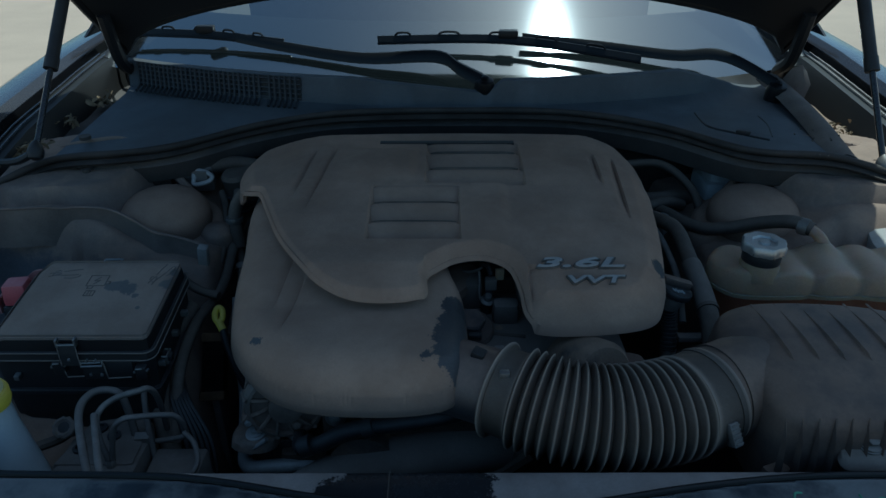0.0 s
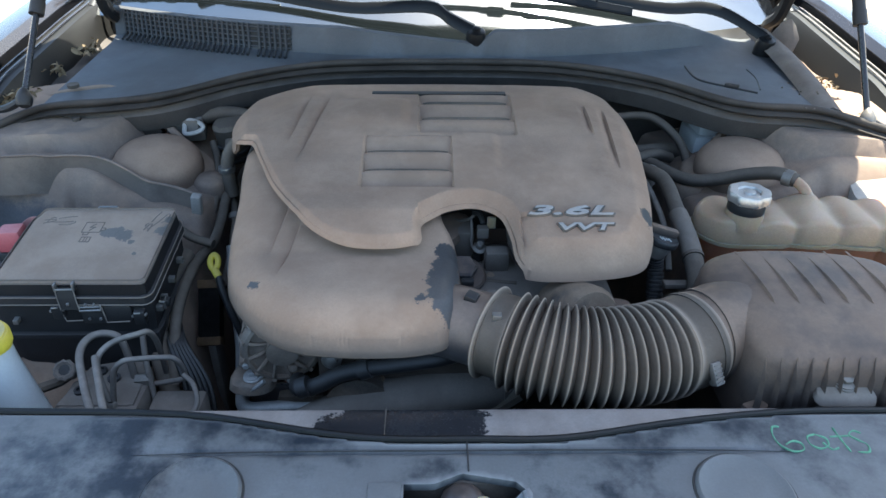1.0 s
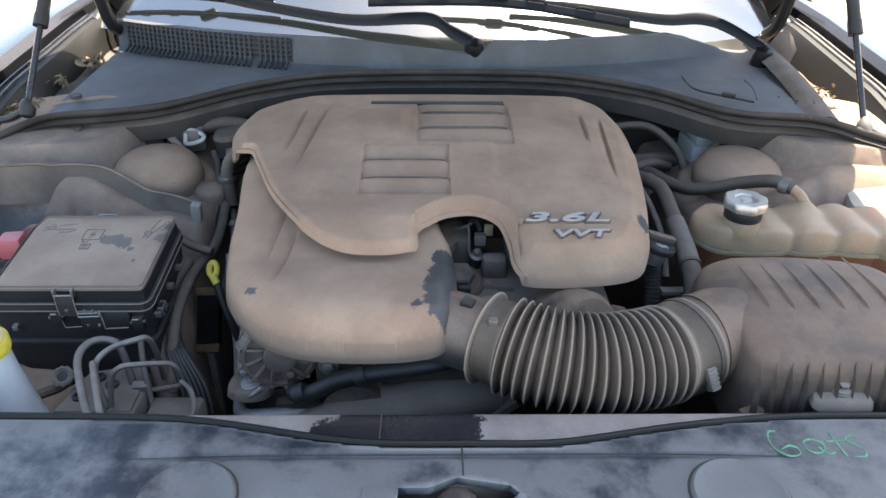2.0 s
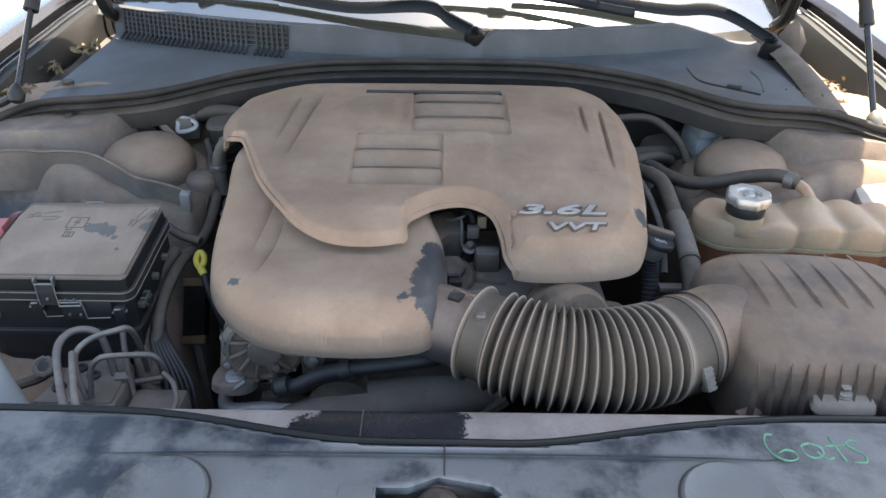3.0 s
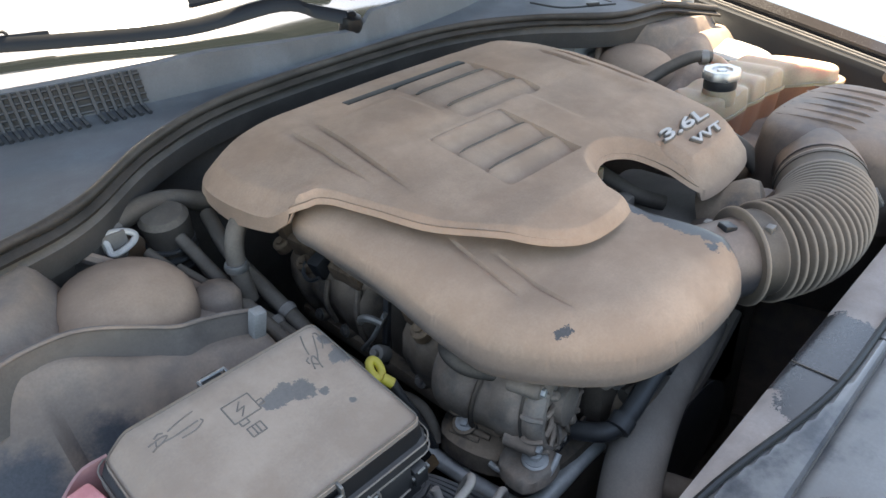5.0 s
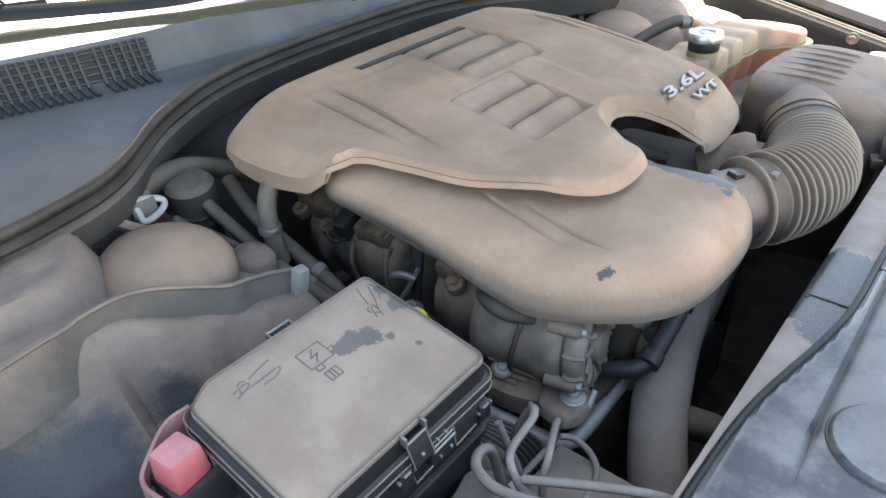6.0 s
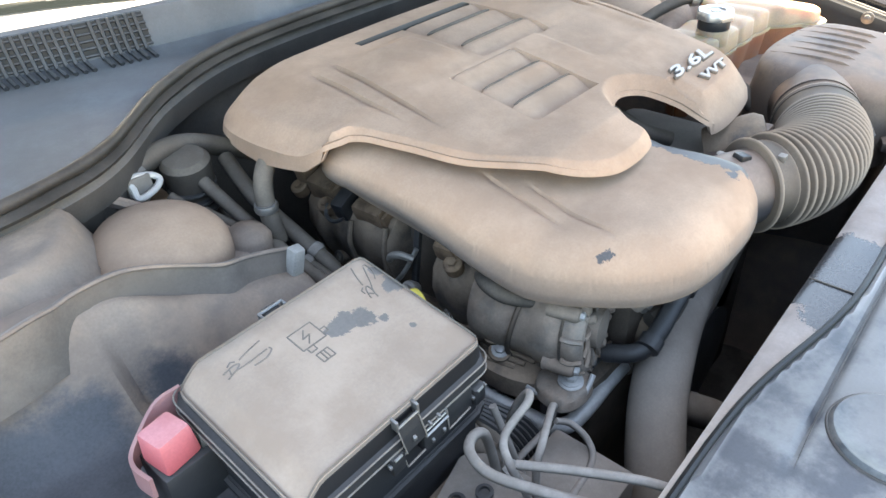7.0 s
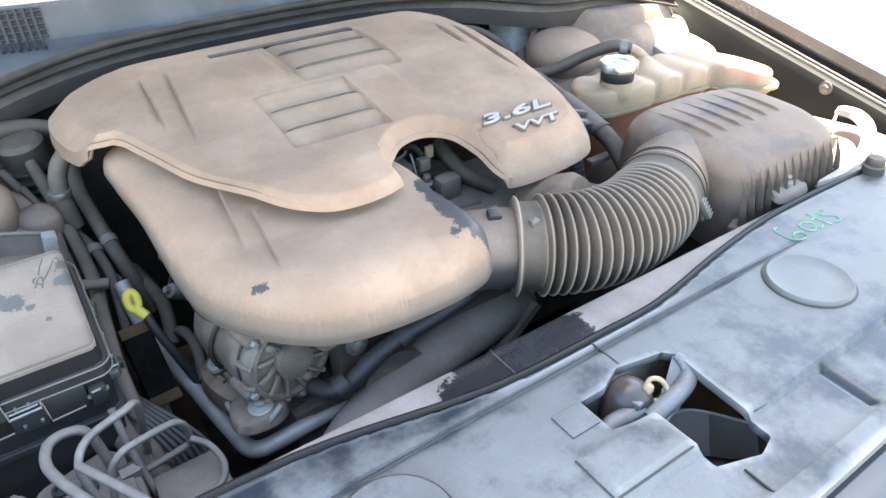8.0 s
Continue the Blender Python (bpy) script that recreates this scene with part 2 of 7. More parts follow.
M_GLASS = bpy.data.materials.new("dusty_windscreen_glass")
M_GLASS.use_nodes = True
_n, _l = M_GLASS.node_tree.nodes, M_GLASS.node_tree.links
_n.remove(_n["Principled BSDF"])
_gl, _tr, _df = _n.new("ShaderNodeBsdfGlossy"), _n.new("ShaderNodeBsdfTransparent"), _n.new("ShaderNodeBsdfDiffuse")
_gl.inputs["Roughness"].default_value = 0.075
_tr.inputs["Color"].default_value = (0.24, 0.29, 0.30, 1)
_df.inputs["Color"].default_value = (0.5, 0.48, 0.45, 1)
_fr, _m1, _m2, _nz, _mr, _bs = _n.new("ShaderNodeFresnel"), _n.new("ShaderNodeMixShader"), _n.new("ShaderNodeMixShader"), _n.new("ShaderNodeTexNoise"), _n.new("ShaderNodeMapRange"), _n.new("ShaderNodeMath")
_fr.inputs["IOR"].default_value = 1.55
_bs.operation, _bs.use_clamp = "MULTIPLY_ADD", True
_bs.inputs[1].default_value, _bs.inputs[2].default_value = 1.9, 0.14
_l.new(_fr.outputs[0], _bs.inputs[0])
_nz.inputs["Scale"].default_value, _nz.inputs["Detail"].default_value = 5, 6
_mr.inputs[3].default_value, _mr.inputs[4].default_value = 0.0, 0.016
_l.new(_nz.outputs["Fac"], _mr.inputs[0])
_l.new(_bs.outputs[0], _m1.inputs[0]), _l.new(_tr.outputs[0], _m1.inputs[1]), _l.new(_gl.outputs[0], _m1.inputs[2])
_l.new(_mr.outputs[0], _m2.inputs[0]), _l.new(_m1.outputs[0], _m2.inputs[1]), _l.new(_df.outputs[0], _m2.inputs[2])
_l.new(_m2.outputs[0], _n["Material Output"].inputs["Surface"])

# ---- building tools ----
from mathutils.geometry import delaunay_2d_cdt

MID = 0.026          # the car's centre line
GROUND = 0.15


def thing(name, at, label, category, group="", kind=""):
    ob = new(name)
    ob.location = at
    ob.empty_display_size = 0.05
    return tagged(ob, label, category, group, kind)


def part(name, bm, material, parent=None, label="", smooth=True, sharp=40):
    """One mesh object, drawn in world metres, under a thing or a part."""
    if isinstance(bm, bpy.types.Mesh):
        me = bm
    else:
        bmesh.ops.recalc_face_normals(bm, faces=bm.faces)
        me = bpy.data.meshes.new(name)
        bm.to_mesh(me)
        bm.free()
    if smooth:
        me.shade_smooth()
        me.set_sharp_from_angle(angle=radians(sharp))
    me.materials.append(material)
    ob = new(name, me)
    if parent is not None:
        ob.parent = parent
        if parent.parent is None:
            ob.matrix_parent_inverse = Matrix.Translation(-parent.location)
    if label:
        ob["label"] = label
    return ob


def spline(pts, n=8, closed=False):
    """Catmull-Rom curve through the points."""
    p = [Vector(q) for q in pts]
    k = len(p)
    out = []
    for i in range(k if closed else k - 1):
        if closed:
            a, b, c, d = p[i - 1], p[i], p[(i + 1) % k], p[(i + 2) % k]
        else:
            a, b, c, d = p[max(i - 1, 0)], p[i], p[i + 1], p[min(i + 2, k - 1)]
        for j in range(n):
            t = j / n
            out.append(0.5 * ((2 * b) + (c - a) * t + (2 * a - 5 * b + 4 * c - d) * t * t + (3 * b - a - 3 * c + d) * t ** 3))
    if not closed:
        out.append(p[-1].copy())
    return out


def resample(pts, step, closed=True):
    q = [Vector(v) for v in pts] + ([Vector(pts[0])] if closed else [])
    out, carry = [], 0.0
    for a, b in zip(q, q[1:]):
        d = (b - a).length
        s = carry
        while s < d:
            out.append(a.lerp(b, s / d))
            s += step
        carry = s - d
    return out


def inside(px, py, poly):
    r = np.zeros(len(px), bool)
    x, y = poly[:, 0], poly[:, 1]
    for i in range(len(poly)):
        j = i - 1
        c = (y[i] > py) != (y[j] > py)
        with np.errstate(divide="ignore", invalid="ignore"):
            r ^= c & (px < (x[j] - x[i]) * (py - y[i]) / (y[j] - y[i]) + x[i])
    return r


def away(px, py, poly):
    best = np.full(len(px), 9.0)
    for i in range(len(poly)):
        a, b = poly[i - 1], poly[i]
        d = b - a
        t = np.clip(((px - a[0]) * d[0] + (py - a[1]) * d[1]) / max(1e-12, d @ d), 0, 1)
        best = np.minimum(best, np.hypot(px - a[0] - t * d[0], py - a[1] - t * d[1]))
    return best


def sheet(outline, zf, step=0.006, edge=0.02, drop=0.015, skirt=0.015, flare=0.002, lip=0.003, holes=(), hole_skirt=0.02, smooth_line=6, wall=None, bottom=None, chamfer=False, rings=(), creases=()):
    """A moulded shell over an outline: height zf(x, y), rounded down at the rim, with a skirt and a lip's thickness below."""
    loops = [np.array([v[:2] for v in resample(spline([(*p, 0) for p in outline], smooth_line, True), step)])]
    loops += [np.array([v[:2] for v in resample([Vector((*p, 0)) for p in h], step)]) for h in holes]
    lo, hi = loops[0].min(0), loops[0].max(0)
    gx, gy = np.meshgrid(np.arange(lo[0], hi[0], step), np.arange(lo[1], hi[1], step))
    gx, gy = gx.ravel(), gy.ravel()
    keep = inside(gx, gy, loops[0]) & (away(gx, gy, loops[0]) > step * 0.7)
    for h in loops[1:]:
        keep &= ~inside(gx, gy, h) & (away(gx, gy, h) > step * 0.7)
    extra = []
    for (ax, ay), (bx, by), w in creases:
        L = math.hypot(bx - ax, by - ay)
        ux, uy = (bx - ax) / L, (by - ay) / L
        t = (gx - ax) * ux + (gy - ay) * uy
        q = (gx - ax) * uy - (gy - ay) * ux
        keep &= ~((np.abs(q) < w * 1.25) & (t > -0.002) & (t < L + 0.002))
        for k in (-1.1, -0.3, 0.0, 0.5, 1.1):
            extra += [Vector((ax + ux * d + uy * k * w, ay + uy * d - ux * k * w)) for d in np.linspace(0, L, max(6, int(L / step)))]
    gx, gy = gx[keep], gy[keep]
    vs, es = [], []
    for lp in loops:
        k = len(vs)
        vs += [Vector(p) for p in lp]
        es += [(k + i, k + (i + 1) % len(lp)) for i in range(len(lp))]
    vs += [Vector(p) for p in np.column_stack((gx, gy))] + extra
    o = loops[0]
    tang = np.roll(o, -1, 0) - np.roll(o, 1, 0)
    nrm = np.column_stack((-tang[:, 1], tang[:, 0])) / np.maximum(1e-9, np.hypot(*tang.T))[:, None]
    e0 = edge(o[:, 0], o[:, 1]) if callable(edge) else np.full(len(o), edge)
    for k in rings:
        for sgn in (1, -1):
            q = o + nrm * sgn * (k * e0)[:, None]
            ok = inside(q[:, 0], q[:, 1], o) & (away(q[:, 0], q[:, 1], o) > 0.93 * k * e0)
            vs += [Vector(p) for p in q[ok]]
    ov, oe, of, *_ = delaunay_2d_cdt(vs, es, [], 0, 1e-6)
    P = np.array([v[:] for v in ov])
    cen = np.array([P[list(f)].mean(0) for f in of])
    ok = inside(cen[:, 0], cen[:, 1], loops[0])
    for h in loops[1:]:
        ok &= ~inside(cen[:, 0], cen[:, 1], h)
    d = away(P[:, 0], P[:, 1], loops[0])
    e = edge(P[:, 0], P[:, 1]) if callable(edge) else edge
    dr = drop(P[:, 0], P[:, 1]) if callable(drop) else drop
    f = 1 - np.minimum(d, e) / e
    Z = zf(P[:, 0], P[:, 1]) - dr * (f ** 1.1 if chamfer else 1 - np.sqrt(np.maximum(0, 1 - f * f)))
    bm = bmesh.new()
    bv = [bm.verts.new((x, y, z)) for (x, y), z in zip(P, Z)]
    for face, good in zip(of, ok):
        if good:
            try:
                bm.faces.new([bv[i] for i in face])
            except ValueError:
                pass
    bmesh.ops.delete(bm, geom=[v for v in bm.verts if not v.link_faces], context="VERTS")
    rims = [ed for ed in bm.edges if len(ed.link_faces) == 1]
    outer = loops[0]

    def fall(edges):
        r = bmesh.ops.extrude_edge_only(bm, edges=edges)
        nv = [g for g in r["geom"] if isinstance(g, bmesh.types.BMVert)]
        sv = set(nv)
        return nv, [g for g in r["geom"] if isinstance(g, bmesh.types.BMEdge) and g.verts[0] in sv and g.verts[1] in sv]

    # outward direction of each rim vertex
    def outward(v):
        i = int(np.argmin(np.hypot(outer[:, 0] - v.co.x, outer[:, 1] - v.co.y)))
        a, b = outer[i - 1], outer[(i + 1) % len(outer)]
        t = Vector((b[1] - a[1], a[0] - b[0], 0))
        t.normalize()
        s = outer[i] + np.array((t.x, t.y)) * 0.0015
        return -t if inside(s[:1], s[1:], outer)[0] else t
    near = {v: float(np.min(np.hypot(outer[:, 0] - v.co.x, outer[:, 1] - v.co.y))) for ed in rims for v in ed.verts}
    out_e = [ed for ed in rims if near[ed.verts[0]] < 1e-4 and near[ed.verts[1]] < 1e-4]
    in_e = [ed for ed in rims if ed not in set(out_e)]
    if skirt:
        nv, ne = fall(out_e)
        steps = [(skirt, flare)] if not wall else wall
        for q, (dn, fl) in enumerate(steps):
            if q:
                nv, ne = fall(ne)
            for v in nv:
                o = outward(v)
                v.co += o * fl + Vector((0, 0, -(dn(v.co.x, v.co.y) if callable(dn) else dn)))
        if bottom:
            for v in nv:
                v.co.z = bottom(v.co.x, v.co.y)
        if lip:
            nv, ne = fall(ne)
            for v in nv:
                v.co -= outward(v) * lip
            nv, ne = fall(ne)
            for v in nv:
                v.co.z += 0.006
    if in_e and hole_skirt:
        nv, ne = fall(in_e)
        for v in nv:
            v.co.z -= hole_skirt
    return bm


def tube(pts, r, seg=10, n=6, closed=False, raw=False, caps=True):
    """A round tube along a smooth curve; r a number or a function of 0..1 along it."""
    path = [Vector(p) for p in pts] if raw else spline(pts, n, closed)
    bm = bmesh.new()
    rings = []
    up = Vector((0, 0, 1))
    prev = None
    m = len(path)
    for i, p in enumerate(path):
        if closed:
            t = path[(i + 1) % m] - path[i - 1]
        else:
            t = path[min(i + 1, m - 1)] - path[max(i - 1, 0)]
        t.normalize()
        if prev is None:
            a = t.cross(up if abs(t.z) < 0.9 else Vector((1, 0, 0)))
        else:
            a = prev - t * prev.dot(t)
        a.normalize()
        prev = a
        b = t.cross(a)
        rr = r(i / (m - 1)) if callable(r) else r
        rings.append([bm.verts.new(p + (a * math.cos(w) + b * math.sin(w)) * rr) for w in (2 * math.pi * k / seg for k in range(seg))])
    for i in range(m if closed else m - 1):
        A, B = rings[i], rings[(i + 1) % m]
        for k in range(seg):
            bm.faces.new((A[k], A[(k + 1) % seg], B[(k + 1) % seg], B[k]))
    if caps and not closed:
        bm.faces.new(rings[0][::-1])
        bm.faces.new(rings[-1])
    return bm


def lathe(profile, at=(0, 0, 0), axis=(0, 0, 1), seg=24, wob=None):
    """Turned shape: profile of (radius, height) along an axis."""
    bm = bmesh.new()
    q = Vector((0, 0, 1)).rotation_difference(Vector(axis).normalized()).to_matrix()
    at = Vector(at)
    rings = []
    for r, h in profile:
        ring = []
        for k in range(seg):
            w = 2 * math.pi * k / seg
            rr = r * (wob(w, h) if wob else 1)
            ring.append(bm.verts.new(at + q @ Vector((rr * math.cos(w), rr * math.sin(w), h))))
        rings.append(ring)
    for A, B in zip(rings, rings[1:]):
        for k in range(seg):
            bm.faces.new((A[k], A[(k + 1) % seg], B[(k + 1) % seg], B[k]))
    bm.faces.new(rings[0][::-1])
    bm.faces.new(rings[-1])
    bmesh.ops.remove_doubles(bm, verts=bm.verts, dist=1e-6)
    return bm


def box(lo, hi, bev=0.004, turn=None, seg=2, taper=0.0):
    """A box with rounded edges between two corners; turn: a matrix about its centre; taper narrows the top."""
    bm = bmesh.new()
    lo, hi = Vector(lo), Vector(hi)
    c, s = (lo + hi) / 2, hi - lo
    bmesh.ops.create_cube(bm, size=1)
    for v in bm.verts:
        if taper and v.co.z > 0:
            v.co.x *= 1 - taper
            v.co.y *= 1 - taper
        v.co = Vector((v.co.x * s.x, v.co.y * s.y, v.co.z * s.z))
    if bev:
        bmesh.ops.bevel(bm, geom=bm.edges[:], offset=min(bev, min(s) * 0.45), segments=seg, profile=0.6, affect="EDGES")
    m = Matrix.Translation(c) @ (turn or Matrix.Identity(4))
    bmesh.ops.transform(bm, matrix=m, verts=bm.verts)
    return bm


def join(*bms):
    """Several shapes of one and the same part as one bmesh."""
    out = bmesh.new()
    for b in bms:
        me = bpy.data.meshes.new("piece")
        b.to_mesh(me)
        b.free()
        out.from_mesh(me)
        bpy.data.meshes.remove(me)
    return out


def loft(rows, closed=False):
    """A skin over rows of points."""
    bm = bmesh.new()
    R = [[bm.verts.new(p) for p in row] for row in rows]
    for A, B in zip(R, R[1:]):
        k = len(A)
        for i in range(k if closed else k - 1):
            bm.faces.new((A[i], A[(i + 1) % k], B[(i + 1) % k], B[i]))
    return bm


def thick(bm, t):
    bmesh.ops.recalc_face_normals(bm, faces=bm.faces)
    bmesh.ops.solidify(bm, geom=bm.faces[:], thickness=t)
    return bm


def lettering(text, size, depth, m, width=1.0, shear=0.0, bold=0.0):
    cu = bpy.data.curves.new("text", "FONT")
    cu.body, cu.size, cu.extrude, cu.shear, cu.offset = text, size, depth, shear, bold
    cu.bevel_depth, cu.resolution_u = size * 0.012, 3
    ob = bpy.data.objects.new("text", cu)
    me = bpy.data.meshes.new_from_object(ob)
    me.transform(m @ Matrix.Diagonal((width, 1, 1, 1)))
    bpy.data.objects.remove(ob)
    return me


def step01(v, lo, hi):
    t = np.clip((v - lo) / (hi - lo), 0, 1)
    return t * t * (3 - 2 * t)


def bolt(name, at, r, parent, axis=(0, 0, 1), material=None):
    bm = join(lathe([(r * 1.7, 0), (r * 1.7, r * 0.25), (r * 1.1, r * 0.3)], at, axis, 14), lathe([(r, r * 0.2), (r, r * 1.0), (r * 0.8, r * 1.1)], at, axis, 6))
    return part(name, bm, material or M_STEEL, parent)

# ---- ground ----
bm = bmesh.new()
bmesh.ops.create_grid(bm, x_segments=40, y_segments=40, size=150, matrix=Matrix.Translation((0, 0, GROUND)))
ground = part("ground", bm, M_GROUND, smooth=False)
tagged(ground, "pale sandy concrete yard in full sun", "ground", kind="structure")

# ---- car body ----
car = thing("car_body", (MID, 1.2, GROUND), "dark dusty car with its bonnet open and engine bay in shade", "car")


def lip_z(y):
    return float(np.interp(y, (0.3, 0.45, 0.55, 0.85, 1.1, 1.4, 1.9), (0.90, 0.935, 0.96, 1.03, 1.088, 1.125, 1.16)))


def wing_z(x, y):
    """Pressed inner wing; x from the centre line outwards."""
    back = np.interp(x, (0.36, 0.43, 0.48, 0.53, 0.59, 0.66), (-0.015, 0.002, 0.010, 0.026, 0.043, 0.050))
    pocket = step01(x, 0.44, 0.46) * (1 - step01(x, 0.538, 0.550))
    floor_z = 0.885 + 0.048 * step01(x, 0.43, 0.50)
    shelf = floor_z + (np.interp(x, (0.36, 0.43, 0.478, 0.515, 0.56, 0.64), (0.966, 0.984, 1.002, 1.018, 1.028, 1.030)) - floor_z) * step01(y, 0.785 + back + 0.036 * pocket, 0.872 + back) ** (1 - 0.4 * pocket) * step01(x, 0.29, 0.36)
    shelf = shelf + 0.005 * np.exp(-(((x - 0.54) / 0.06) ** 2 + ((y - 0.83) / 0.05) ** 2)) - 0.012 * np.exp(-(((x - 0.47) / 0.035) ** 2 + ((y - 0.80) / 0.03) ** 2))
    d = (np.abs((x - 0.605) / 0.135) ** 3 + np.abs((y - 1.03) / 0.125) ** 3) ** (1 / 3)
    hump = 0.92 + (0.136 + 0.10 * (y - 0.97)) * (1 - step01(d, 0.72, 1.22)) + 0.004 * np.exp(-((d - 0.80) / 0.06) ** 2)
    z = np.maximum(shelf, hump)
    z = np.maximum(z, 0.88 + 0.09 * step01(x, 0.60, 0.70) * step01(y, 0.6, 0.85))
    z = z + 0.004 * np.sin(x * 30) * np.sin(y * 26)
    z = z - 0.10 * (1 - step01(y, 0.60, 0.69)) * (1 - step01(x, 0.52, 0.60))
    z = z - 0.33 * (1 - step01(x, 0.285, 0.36))
    return z


def wing(side):
    xs = np.linspace(0.27, 0.69, 70)
    ys = np.linspace(0.44, 1.16, 110)
    X, Y = np.meshgrid(xs, ys)
    Z = wing_z(X, Y)
    return loft([[(MID + side * x, y, z) for x, z in zip(xs, Z[j])] for j, y in enumerate(ys)])


def gutter(side):
    """Upright inner wall of the fender with its folded lip, and the trough below it."""
    rows = []
    for y in np.linspace(0.44, 1.50, 40):
        lz = lip_z(y)
        low = trough(y)
        rows.append([(MID + side * x, y, z) for x, z in ((0.685, low - 0.01), (0.688, low + 0.004), (0.694, low + 0.014), (0.702, lz - 0.012), (0.708, lz), (0.736, lz + 0.002), (0.744, lz - 0.02))])
    return loft(rows)


def trough(y):
    return float(np.interp(y, (0.5, 0.8, 0.92, 1.0, 1.1, 1.2, 1.5), (0.86, 0.93, 1.015, 1.038, 1.048, 1.055, 1.07)))


def gutter_floor(side):
    rows = []
    for y in np.linspace(0.955, 1.50, 40):
        low = trough(y)
        rows.append([(MID + side * x, y, z + 0.002 * math.sin(y * 60 + x * 90)) for x, z in ((0.56, low - 0.03), (0.60, low - 0.006), (0.64, low - 0.001), (0.67, low), (0.69, low + 0.003))])
    return loft(rows)


def fender(side):
    ys = np.linspace(0.12, 1.95, 40)
    rows = []
    for y in ys:
        lz = lip_z(y)
        bow = 0.05 * max(0.0, (0.6 - y) / 0.5) ** 2
        prof = [(0.750, lz - 0.03), (0.752, lz + 0.012), (0.765, lz + 0.024), (0.81, lz + 0.022), (0.86, lz - 0.005), (0.90, lz - 0.06), (0.915, lz - 0.16), (0.92, lz - 0.35), (0.90, 0.40), (0.89, GROUND + 0.02)]
        rows.append([(MID + side * (x - bow * 3), y, z) for x, z in prof])
    return loft(rows)


for side, word in ((-1, "left"), (1, "right")):
    part("inner_wing", thick(wing(side), 0.002), M_BAY, car, "dusty dark painted inner wing")
    part("gutter_wall", thick(gutter(side), 0.002), M_WALL, car, "dark painted inner fender wall")
    part("gutter_floor", thick(gutter_floor(side), 0.002), M_BAY if side > 0 else M_FIRE, car, "dusty gutter floor")
    part("fender", thick(fender(side), 0.003), M_PAINT, car, "dark glossy fender")
    # two raised seams along the gutter; pale steel paints sunlight on the right pair
    for off in (0.722, 0.735):
        part("gutter_seam", tube([(MID + side * off, y, lip_z(y) + 0.004) for y in np.linspace(0.5, 1.45, 12)], 0.0018, 6, 2), M_STEEL if side > 0 else M_PAINT, car)
    # folded upright flange of the wing with a rubber end stop
    fl = [(0.66, 0.868, 1.05), (0.62, 0.868, 1.05), (0.583, 0.875, 1.049), (0.564, 0.885, 1.043), (0.544, 0.893, 1.041), (0.515, 0.897, 1.038), (0.496, 0.896, 1.034), (0.478, 0.89, 1.029), (0.456, 0.881, 1.021), (0.431, 0.87, 1.012), (0.407, 0.872, 1.005), (0.384, 0.87, 0.999), (0.363, 0.864, 0.994)]
    top = spline([(MID + side * x, y, z) for x, y, z in fl], 6)
    rows = [[p + Vector((0, -0.007, -0.056)) for p in top], [p + Vector((0, -0.004, -0.034)) for p in top], [p + Vector((0, -0.0015, -0.018)) for p in top], [p + Vector((0, -0.0005, -0.004)) for p in top], top, [p + Vector((0, 0.004, 0.001)) for p in top]]
    if side < 0:
        # the darker brown paints shading on the flange's upright face
        part("wing_flange", thick(loft(rows), 0.0025), M_FOLD, car, "folded sheet metal flange edge")
        part("flange_rim", tube(top, 0.0019, 8, raw=True), M_BAY, car, "pale dusty rim of the flange")
        part("flange_end_clip", box((MID - 0.371, 0.853, 0.962), (MID - 0.357, 0.866, 0.998), 0.003, pose(0, 0, 0, 10, 8, 0)), M_CLIP, car, "pale clip on the end of the flange")
    # domed cap over the suspension strut
    z0 = 0.984
    prof = [(0.066, 0.0), (0.0665, 0.012), (0.064, 0.026), (0.056, 0.037), (0.042, 0.045), (0.022, 0.049), (0.001, 0.050)]
    part("strut_dome", lathe(prof, (MID + side * 0.447, 0.955, z0), (side * -0.05, -0.16, 1), 36), M_COVER, car, "dusty pressed dome over the strut")
    part("strut_dome_flange", lathe([(0.088, -0.014), (0.086, -0.004), (0.078, 0.003), (0.064, 0.004)], (MID + side * 0.447, 0.955, z0), (side * -0.05, -0.16, 1), 36), M_BAY, car)
    part("strut_boss", lathe([(0.025, -0.01), (0.024, 0.010), (0.018, 0.017), (0.001, 0.020)], (MID + side * 0.366, 0.935, 0.972), (side * -0.1, -0.1, 1), 24), M_BAY, car)
    part("tower_seam", tube([(MID + side * x, y, z) for x, y, z in ((0.66, 1.075, 1.060), (0.60, 1.075, 1.072), (0.54, 1.078, 1.074), (0.475, 1.045, 1.046), (0.435, 1.020, 1.020), (0.41, 1.005, 1.000))], 0.0065, 8), M_BAY, car, "folded seam along the strut tower")
    # plug in the tower
    part("dark_hole_disc", lathe([(0.006, -0.002), (0.006, 0.0035), (0.001, 0.0035)], (MID + side * 0.57, 0.99, 1.0570), (0, 0, 1), 12), M_LOW, car)

# dark colour here stands for the shade inside a drain hole
part("dark_hole_disc", lathe([(0.0035, -0.004), (0.0075, -0.002), (0.0070, 0.0012), (0.0045, 0.0014), (0.004, -0.002)], (-0.497, 0.864, 0.953), (0, -0.75, 0.66), 16), M_LOW, car, "small dark ring painting the shade of a drain hole")
